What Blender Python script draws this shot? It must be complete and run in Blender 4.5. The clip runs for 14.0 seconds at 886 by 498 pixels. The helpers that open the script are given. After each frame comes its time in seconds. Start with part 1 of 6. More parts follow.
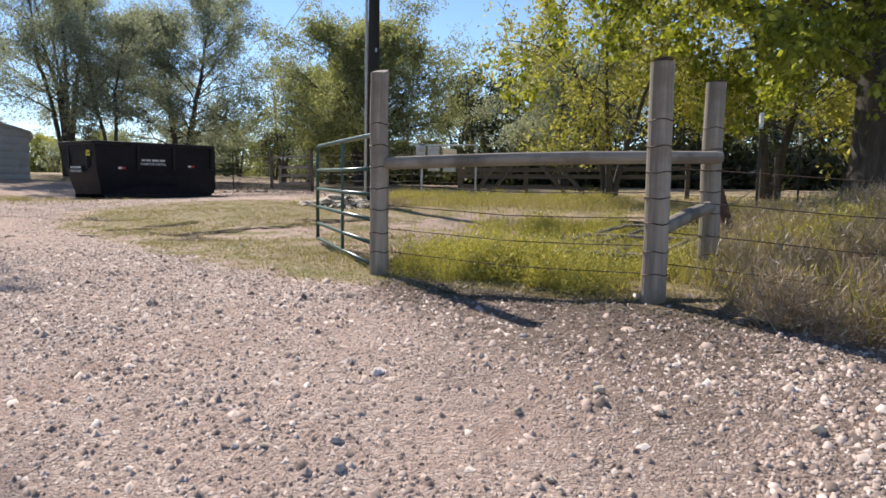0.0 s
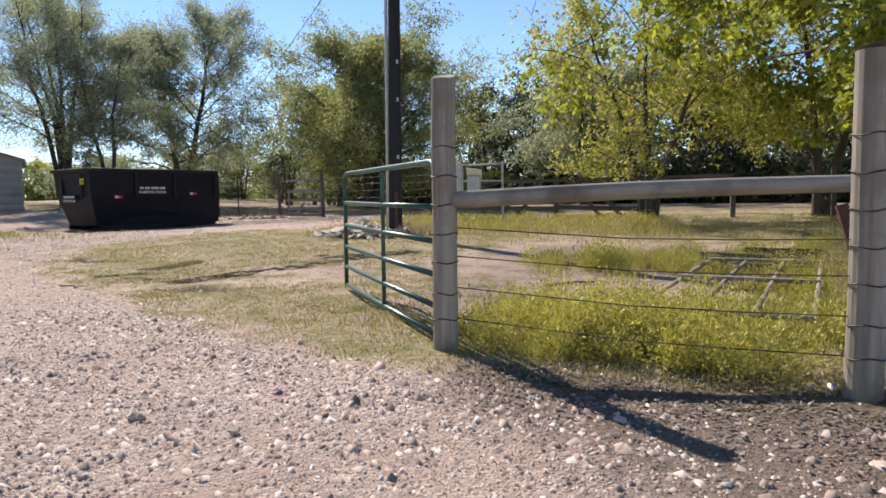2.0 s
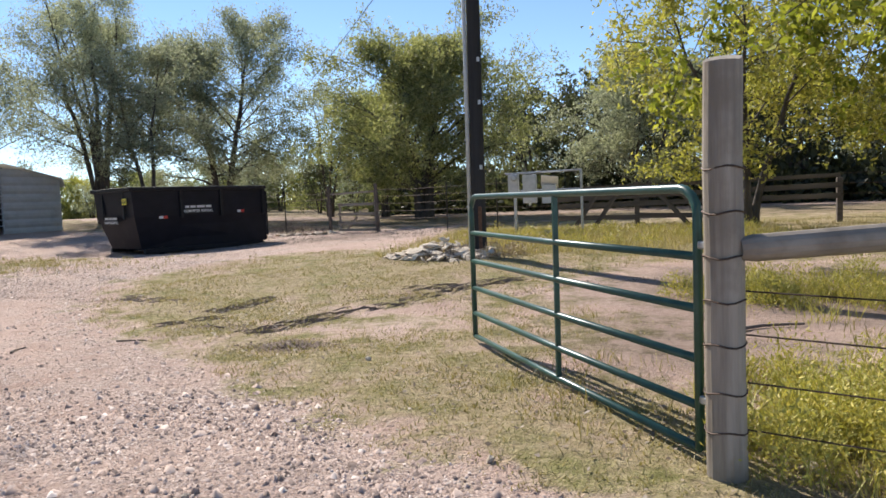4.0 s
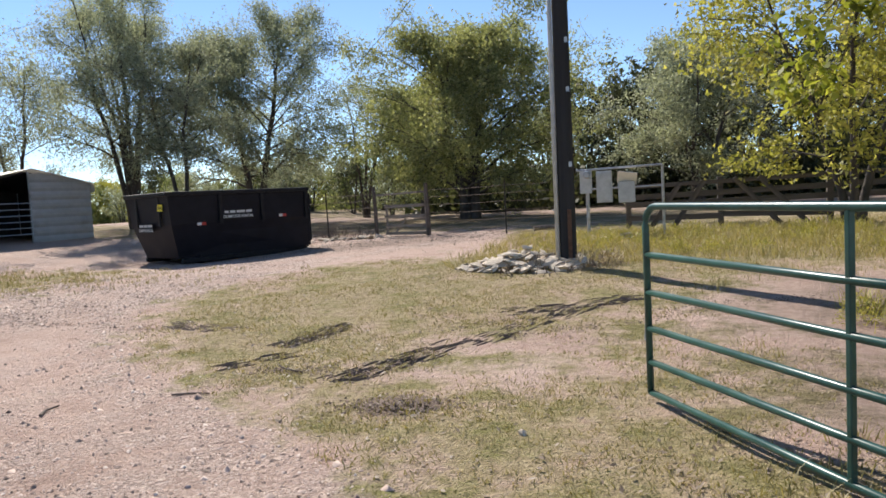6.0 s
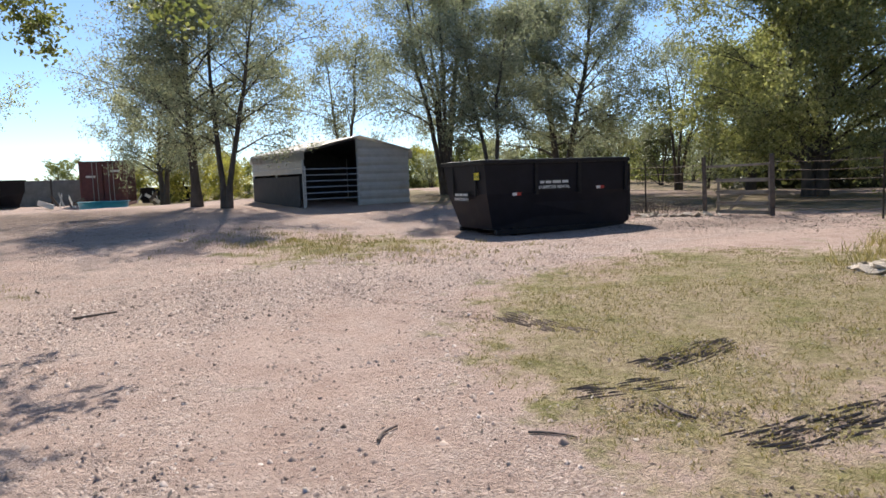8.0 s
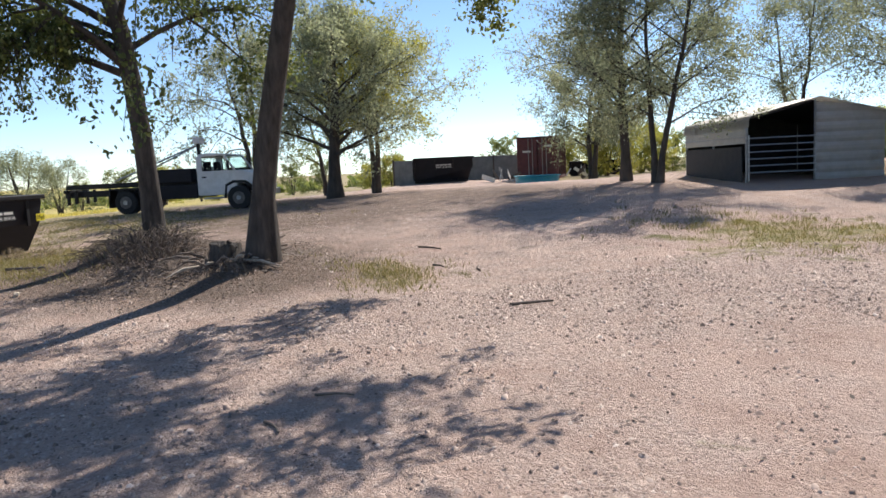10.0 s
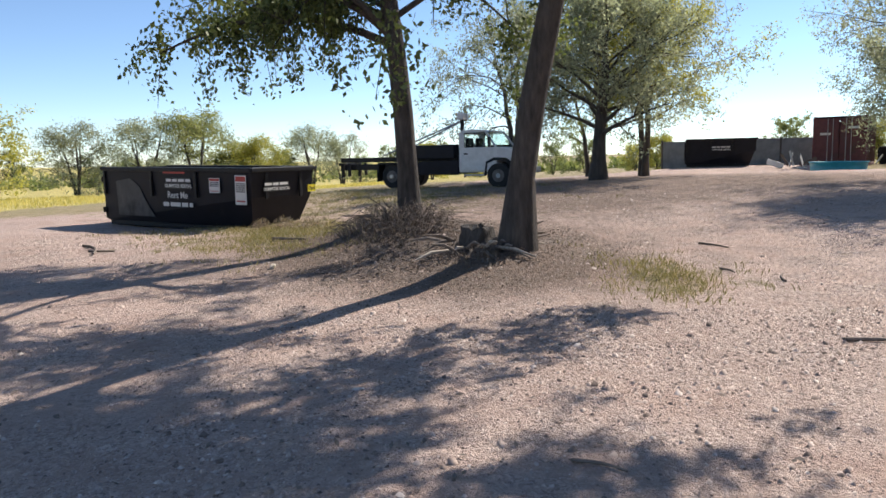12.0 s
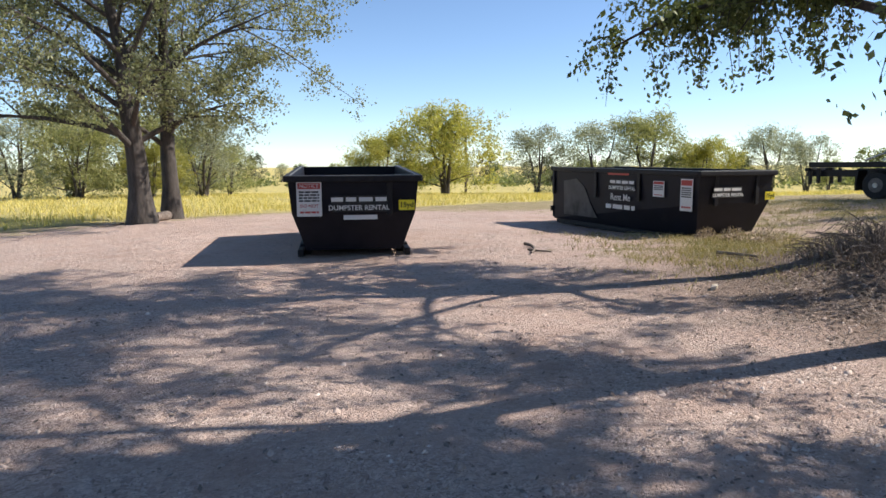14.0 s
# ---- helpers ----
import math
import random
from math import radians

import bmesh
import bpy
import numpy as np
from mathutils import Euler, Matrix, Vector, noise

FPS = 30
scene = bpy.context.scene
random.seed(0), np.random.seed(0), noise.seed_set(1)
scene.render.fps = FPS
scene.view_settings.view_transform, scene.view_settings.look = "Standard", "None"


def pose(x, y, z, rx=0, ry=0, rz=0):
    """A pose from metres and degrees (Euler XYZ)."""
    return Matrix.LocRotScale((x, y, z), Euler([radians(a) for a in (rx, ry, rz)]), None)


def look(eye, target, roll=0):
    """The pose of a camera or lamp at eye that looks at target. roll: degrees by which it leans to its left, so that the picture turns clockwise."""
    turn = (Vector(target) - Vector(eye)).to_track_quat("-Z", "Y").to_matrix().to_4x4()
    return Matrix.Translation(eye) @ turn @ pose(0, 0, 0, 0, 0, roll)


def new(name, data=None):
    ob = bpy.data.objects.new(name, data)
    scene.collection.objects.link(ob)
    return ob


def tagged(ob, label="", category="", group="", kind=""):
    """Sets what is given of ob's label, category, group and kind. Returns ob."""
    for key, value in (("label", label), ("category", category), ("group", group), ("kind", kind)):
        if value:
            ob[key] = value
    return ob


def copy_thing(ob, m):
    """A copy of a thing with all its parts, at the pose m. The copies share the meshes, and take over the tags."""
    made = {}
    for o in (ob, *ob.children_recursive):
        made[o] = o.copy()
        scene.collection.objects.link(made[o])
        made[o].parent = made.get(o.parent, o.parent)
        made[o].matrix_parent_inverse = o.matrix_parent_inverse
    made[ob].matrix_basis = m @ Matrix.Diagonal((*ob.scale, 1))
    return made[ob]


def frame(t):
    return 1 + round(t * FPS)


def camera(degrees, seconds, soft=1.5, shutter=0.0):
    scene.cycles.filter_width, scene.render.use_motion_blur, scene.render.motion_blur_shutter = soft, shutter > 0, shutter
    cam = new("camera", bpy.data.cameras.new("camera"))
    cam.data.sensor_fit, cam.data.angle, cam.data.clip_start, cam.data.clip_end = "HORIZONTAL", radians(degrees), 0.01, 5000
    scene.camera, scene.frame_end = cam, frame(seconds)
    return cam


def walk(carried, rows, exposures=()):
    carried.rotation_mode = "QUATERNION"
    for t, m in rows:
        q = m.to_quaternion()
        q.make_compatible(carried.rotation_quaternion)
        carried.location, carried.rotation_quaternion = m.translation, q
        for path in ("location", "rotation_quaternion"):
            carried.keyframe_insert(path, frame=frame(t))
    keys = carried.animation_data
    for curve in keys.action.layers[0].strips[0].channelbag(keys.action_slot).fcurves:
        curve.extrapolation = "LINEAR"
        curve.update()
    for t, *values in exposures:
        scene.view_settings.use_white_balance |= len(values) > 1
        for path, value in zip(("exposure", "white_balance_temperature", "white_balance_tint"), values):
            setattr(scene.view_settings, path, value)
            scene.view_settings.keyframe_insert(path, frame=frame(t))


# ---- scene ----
cam = camera(63.12, 14.0, soft=1.6)
PATH = [
    (0, (2.557, 2.646, 0.905), (0.493, 12.384, -0.052), 0.70),
    (0.5, (2.322, 3.109, 0.948), (0.271, 12.837, -0.123), -0.21),
    (1, (2.142, 3.476, 1.019), (0.043, 13.213, 0.142), -1.28),
    (1.5, (1.928, 3.914, 1.069), (-0.233, 13.654, 0.383), -1.09),
    (2, (1.602, 4.269, 1.080), (-0.514, 14.015, 0.346), -0.59),
    (2.5, (1.371, 4.692, 1.092), (-0.829, 14.419, 0.361), -0.75),
    (3, (0.969, 5.074, 1.167), (-1.400, 14.762, 0.444), -1.68),
    (3.2, (0.785, 5.198, 1.210), (-1.613, 14.880, 0.496), -1.81),
    (5.5, (-0.903, 6.798, 1.417), (-3.565, 16.417, 0.786), -3.05),
    (6, (-1.204, 7.110, 1.474), (-3.999, 16.685, 0.760), -3.17),
    (6.5, (-1.504, 7.484, 1.535), (-4.605, 16.957, 0.731), -2.97),
    (7, (-1.872, 7.754, 1.573), (-5.539, 17.015, 0.681), -2.18),
    (7.5, (-2.222, 8.046, 1.564), (-7.155, 16.694, 0.626), -1.68),
    (8, (-2.623, 8.299, 1.585), (-8.880, 16.038, 0.606), -1.91),
    (8.5, (-2.951, 8.500, 1.604), (-10.186, 15.336, 0.640), -2.73),
    (9, (-3.324, 8.667, 1.624), (-11.466, 14.389, 0.634), -3.04),
    (9.2, (-3.477, 8.727, 1.631), (-11.957, 13.928, 0.612), -3.12),
    (11.3, (-5.129, 9.053, 1.619), (-15.031, 9.659, 0.364), -1.22),
    (11.5, (-5.285, 9.064, 1.616), (-15.199, 9.407, 0.352), -1.03),
    (12, (-5.672, 9.061, 1.613), (-15.587, 8.765, 0.341), -1.33),
    (12.5, (-5.960, 9.017, 1.638), (-15.794, 7.698, 0.390), -2.36),
    (13, (-6.304, 8.988, 1.626), (-15.753, 5.962, 0.381), -1.77),
    (13.5, (-6.577, 8.881, 1.620), (-15.441, 4.435, 0.329), -0.99),
    (14, (-6.823, 8.762, 1.611), (-14.851, 2.913, 0.455), -0.35),
]
walk(cam, [(t, look(eye, target, roll)) for t, eye, target, roll in PATH],
     exposures=[(0.0, 0.53), (3.0, 0.64), (6.0, 0.53), (9.0, 0.46), (12.0, 0.5), (14.0, 0.56)])

# ---- light ----
SUN_ELEVATION, SUN_FROM = 41.0, (-0.70, 0.71)     # the sun stands north-west of the gate
world = bpy.data.worlds.new("sky")
scene.world = world
world.use_nodes = True
wn = world.node_tree
sky = wn.nodes.new("ShaderNodeTexSky")
sky.sky_type = "NISHITA"
sky.sun_disc = False
sky.sun_elevation = radians(SUN_ELEVATION)
sky.sun_rotation = math.atan2(SUN_FROM[0], SUN_FROM[1])
sky.altitude = 200
sky.air_density = 0.7
sky.dust_density = 0.0
sky.ozone_density = 3.0
wn.links.new(sky.outputs[0], wn.nodes["Background"].inputs[0])
wn.nodes["Background"].inputs[1].default_value = 0.125
sun = new("sun", bpy.data.lights.new("sun", "SUN"))
sun.data.energy = 5.0
sun.data.angle = radians(0.55)
sun.data.color = (1.0, 0.925, 0.845)
sun.matrix_world = look((0, 0, 0), (-SUN_FROM[0], -SUN_FROM[1], -math.tan(radians(SUN_ELEVATION))))


# ---- materials ----
def nodes_of(name):
    m = bpy.data.materials.new(name)
    m.use_nodes = True
    nt = m.node_tree
    return m, nt, nt.nodes["Principled BSDF"]


def add_node(nt, kind, **values):
    nd = nt.nodes.new(kind)
    for k, v in values.items():
        nd.inputs[k].default_value = v
    return nd


def noise_tex(nt, scale, detail=4.0, rough=0.6, vec=None):
    nd = add_node(nt, "ShaderNodeTexNoise", Scale=scale, Detail=detail, Roughness=rough)
    if vec is not None:
        nt.links.new(vec, nd.inputs["Vector"])
    return nd.outputs["Fac"]


def ramp(nt, fac, stops):
    nd = nt.nodes.new("ShaderNodeValToRGB")
    el = nd.color_ramp.elements
    while len(el) < len(stops):
        el.new(0.5)
    for e, (p, c) in zip(el, stops):
        e.position = p
        e.color = (*c, 1) if len(c) == 3 else c
    nt.links.new(fac, nd.inputs["Fac"])
    return nd.outputs["Color"]


def math_node(nt, op, a, b=0.0, clamp=False):
    nd = nt.nodes.new("ShaderNodeMath")
    nd.operation = op
    nd.use_clamp = clamp
    for i, v in enumerate((a, b)):
        if isinstance(v, (int, float)):
            nd.inputs[i].default_value = v
        else:
            nt.links.new(v, nd.inputs[i])
    return nd.outputs[0]


def mix_color(nt, fac, a, b, mode="MIX"):
    nd = nt.nodes.new("ShaderNodeMix")
    nd.data_type = "RGBA"
    nd.blend_type = mode
    for sock, v in ((nd.inputs["Factor"], fac), (nd.inputs[6], a), (nd.inputs[7], b)):
        if isinstance(v, (int, float)):
            sock.default_value = v
        elif isinstance(v, tuple):
            sock.default_value = (*v, 1)
        else:
            nt.links.new(v, sock)
    return nd.outputs[2]


def bump(nt, bsdf, height, strength, distance):
    nd = add_node(nt, "ShaderNodeBump", Strength=strength, Distance=distance)
    nt.links.new(height, nd.inputs["Height"])
    nt.links.new(nd.outputs[0], bsdf.inputs["Normal"])


def object_coords(nt, scale=(1, 1, 1)):
    tc = nt.nodes.new("ShaderNodeTexCoord")
    mp = nt.nodes.new("ShaderNodeMapping")
    mp.inputs["Scale"].default_value = scale
    nt.links.new(tc.outputs["Object"], mp.inputs["Vector"])
    return mp.outputs[0]


def surface(name, dark, light, scale=6.0, rough=0.8, metal=0.0, relief=0.3, depth=0.004, stretch=(1, 1, 1), stain=None, stain_scale=1.2, stain_low=0.55, spec=0.5, per_piece=0.0):
    """A painted, wooden, stony or metal surface: colour grain, broad stains and fine relief."""
    m, nt, bsdf = nodes_of(name)
    co = object_coords(nt, stretch)
    fine = noise_tex(nt, scale, 6, 0.65, vec=co)
    col = ramp(nt, fine, [(0.3, dark), (0.7, light)])
    if stain:
        broad = noise_tex(nt, stain_scale, 5, 0.6, vec=object_coords(nt))
        col = mix_color(nt, ramp(nt, broad, [(stain_low, (0, 0, 0)), (stain_low + 0.15, (1, 1, 1))]), col, stain)
    if per_piece:
        info = nt.nodes.new("ShaderNodeObjectInfo")
        hsv = nt.nodes.new("ShaderNodeHueSaturation")
        nt.links.new(math_node(nt, "ADD", math_node(nt, "MULTIPLY", info.outputs["Random"], 2 * per_piece), 1 - per_piece), hsv.inputs["Value"])
        nt.links.new(col, hsv.inputs["Color"])
        col = hsv.outputs[0]
    nt.links.new(col, bsdf.inputs["Base Color"])
    rr = math_node(nt, "ADD", math_node(nt, "MULTIPLY", fine, 0.25), rough - 0.12, clamp=True)
    nt.links.new(rr, bsdf.inputs["Roughness"])
    bsdf.inputs["Metallic"].default_value = metal
    bsdf.inputs["Specular IOR Level"].default_value = spec
    if relief:
        bump(nt, bsdf, noise_tex(nt, scale * 3, 5, 0.7, vec=co), relief, depth)
    return m


def leaf_material(name, stops, through_light=0.5, tint=(1.0, 1.0, 0.55)):
    """Leaves of one tree: each its own shade, lit from both sides."""
    m, nt, bsdf = nodes_of(name)
    geo = nt.nodes.new("ShaderNodeNewGeometry")
    info = nt.nodes.new("ShaderNodeObjectInfo")
    patch = noise_tex(nt, 0.5, 3, 0.6, vec=object_coords(nt))
    mixv = math_node(nt, "ADD", math_node(nt, "MULTIPLY", geo.outputs["Random Per Island"], 0.6), math_node(nt, "MULTIPLY", patch, 0.45), clamp=True)
    col = ramp(nt, mixv, stops)
    hsv = nt.nodes.new("ShaderNodeHueSaturation")
    nt.links.new(math_node(nt, "ADD", math_node(nt, "MULTIPLY", info.outputs["Random"], 0.3), 0.85), hsv.inputs["Value"])
    nt.links.new(col, hsv.inputs["Color"])
    col = hsv.outputs[0]
    nt.links.new(col, bsdf.inputs["Base Color"])
    bsdf.inputs["Roughness"].default_value = 0.55
    bsdf.inputs["Specular IOR Level"].default_value = 0.35
    tr = nt.nodes.new("ShaderNodeBsdfTranslucent")
    nt.links.new(mix_color(nt, 1.0, col, tint, "MULTIPLY"), tr.inputs["Color"])
    mx = nt.nodes.new("ShaderNodeMixShader")
    mx.inputs[0].default_value = through_light
    nt.links.new(bsdf.outputs[0], mx.inputs[1])
    nt.links.new(tr.outputs[0], mx.inputs[2])
    nt.links.new(mx.outputs[0], nt.nodes["Material Output"].inputs["Surface"])
    return m


def ground_material():
    """Gravel, bare dirt, mown grass, weeds and flowering field, laid out by the ground's own zones."""
    m, nt, bsdf = nodes_of("ground_cover")
    co = object_coords(nt)

    def zone(name):
        a = nt.nodes.new("ShaderNodeAttribute")
        a.attribute_name = name
        return a.outputs["Fac"]

    def soft(value, edge, width, noise_amount, noise_fac):
        v = math_node(nt, "ADD", value, math_node(nt, "MULTIPLY", math_node(nt, "SUBTRACT", noise_fac, 0.5), noise_amount))
        return math_node(nt, "DIVIDE", math_node(nt, "SUBTRACT", v, edge - width / 2), width, clamp=True)

    n_big = noise_tex(nt, 0.35, 5, 0.6, vec=co)
    n_mid = noise_tex(nt, 1.7, 6, 0.65, vec=co)
    n_fine = noise_tex(nt, 14, 6, 0.7, vec=co)
    n_tiny = noise_tex(nt, 60, 4, 0.7, vec=co)
    # crushed stone: cells of several sizes
    vor = add_node(nt, "ShaderNodeTexVoronoi", Scale=26.0)
    warp = add_node(nt, "ShaderNodeTexNoise", Scale=9.0, Detail=4.0)
    nt.links.new(co, warp.inputs["Vector"])
    bent = nt.nodes.new("ShaderNodeVectorMath")
    bent.operation = "MULTIPLY_ADD"
    bent.inputs[1].default_value = (0.14, 0.14, 0.14)
    nt.links.new(warp.outputs["Color"], bent.inputs[0])
    nt.links.new(co, bent.inputs[2])
    nt.links.new(bent.outputs[0], vor.inputs["Vector"])
    vor2 = add_node(nt, "ShaderNodeTexVoronoi", Scale=61.0)
    nt.links.new(bent.outputs[0], vor2.inputs["Vector"])
    sep = nt.nodes.new("ShaderNodeSeparateColor")
    nt.links.new(vor.outputs["Color"], sep.inputs[0])
    stone = ramp(nt, sep.outputs[0], [(0.0, (0.15, 0.112, 0.094)), (0.45, (0.41, 0.315, 0.265)), (1.0, (0.74, 0.61, 0.53))])
    sep2 = nt.nodes.new("ShaderNodeSeparateColor")
    nt.links.new(vor2.outputs["Color"], sep2.inputs[0])
    chips = ramp(nt, sep2.outputs[0], [(0.0, (0.13, 0.095, 0.078)), (0.35, (0.45, 0.335, 0.275)), (0.8, (0.75, 0.59, 0.5)), (1.0, (0.9, 0.79, 0.7))])
    stone = mix_color(nt, 0.6, stone, chips)
    dirt = ramp(nt, n_mid, [(0.27, (0.4, 0.27, 0.21)), (0.5, (0.66, 0.485, 0.4)), (0.73, (0.84, 0.665, 0.57))])
    dirt = mix_color(nt, 0.35, dirt, ramp(nt, n_fine, [(0.3, (0.24, 0.155, 0.12)), (0.7, (0.76, 0.58, 0.485))]))
    grit = soft(n_mid, 0.5, 0.2, 0.5, n_fine)
    dirt = mix_color(nt, math_node(nt, "MULTIPLY", soft(n_big, 0.58, 0.25, 0.5, n_mid), 0.3), dirt, (0.3, 0.2, 0.15))
    dirt = mix_color(nt, math_node(nt, "MULTIPLY", soft(n_big, 0.36, -0.16, 0.3, n_mid), 0.5), dirt, (0.8, 0.64, 0.54))
    gravel = mix_color(nt, soft(zone("gravel"), 0.5, 0.5, 1.0, n_mid), mix_color(nt, math_node(nt, "MULTIPLY", grit, 0.32), dirt, stone), mix_color(nt, math_node(nt, "ADD", math_node(nt, "MULTIPLY", grit, 0.45), 0.36), dirt, stone))
    straw = ramp(nt, n_fine, [(0.25, (0.2, 0.155, 0.09)), (0.5, (0.41, 0.325, 0.195)), (0.75, (0.55, 0.45, 0.29))])
    green = ramp(nt, n_fine, [(0.25, (0.1, 0.1, 0.035)), (0.5, (0.23, 0.22, 0.075)), (0.75, (0.37, 0.34, 0.14))])
    grass = mix_color(nt, soft(n_mid, 0.58, 0.22, 0.5, n_tiny), straw, green)
    flower = ramp(nt, n_fine, [(0.25, (0.42, 0.36, 0.13)), (0.5, (0.6, 0.5, 0.16)), (0.8, (0.75, 0.63, 0.23))])
    flower = mix_color(nt, math_node(nt, "MULTIPLY", soft(n_big, 0.5, 0.3, 0.6, n_mid), 0.6), flower, mix_color(nt, 0.35, straw, green))
    mud = ramp(nt, n_fine, [(0.3, (0.08, 0.055, 0.04)), (0.7, (0.2, 0.14, 0.1))])
    col = mix_color(nt, soft(zone("grass"), 0.5, 0.35, 1.9, n_mid), gravel, grass)
    col = mix_color(nt, soft(zone("flower"), 0.5, 0.4, 0.5, n_mid), col, flower)
    col = mix_color(nt, soft(zone("mud"), 0.5, 0.3, 0.9, n_fine), col, mud)
    # this brown also stands for tree shade in the west and north
    col = mix_color(nt, math_node(nt, "MULTIPLY", soft(zone("litter"), 0.5, 0.5, 0.9, n_mid), 0.75), col, ramp(nt, n_fine, [(0.3, (0.06, 0.042, 0.03)), (0.7, (0.21, 0.155, 0.11))]))
    nt.links.new(col, bsdf.inputs["Base Color"])
    bsdf.inputs["Roughness"].default_value = 0.95
    bsdf.inputs["Specular IOR Level"].default_value = 0.15
    n_grit = noise_tex(nt, 31, 5, 0.75, vec=bent.outputs[0])
    stone_h = math_node(nt, "ADD", math_node(nt, "MULTIPLY", n_grit, 0.75), math_node(nt, "MULTIPLY", n_tiny, 0.3))
    h = math_node(nt, "ADD", math_node(nt, "MULTIPLY", n_fine, 0.7), math_node(nt, "ADD", stone_h, math_node(nt, "MULTIPLY", n_mid, 0.8)))
    lumps = math_node(nt, "SUBTRACT", 1.0, math_node(nt, "ADD", vor2.outputs["Distance"], math_node(nt, "MULTIPLY", vor.outputs["Distance"], 0.8)))
    h = math_node(nt, "ADD", h, math_node(nt, "MULTIPLY", lumps, 0.4))
    bump(nt, bsdf, h, 0.95, 0.04)
    return m


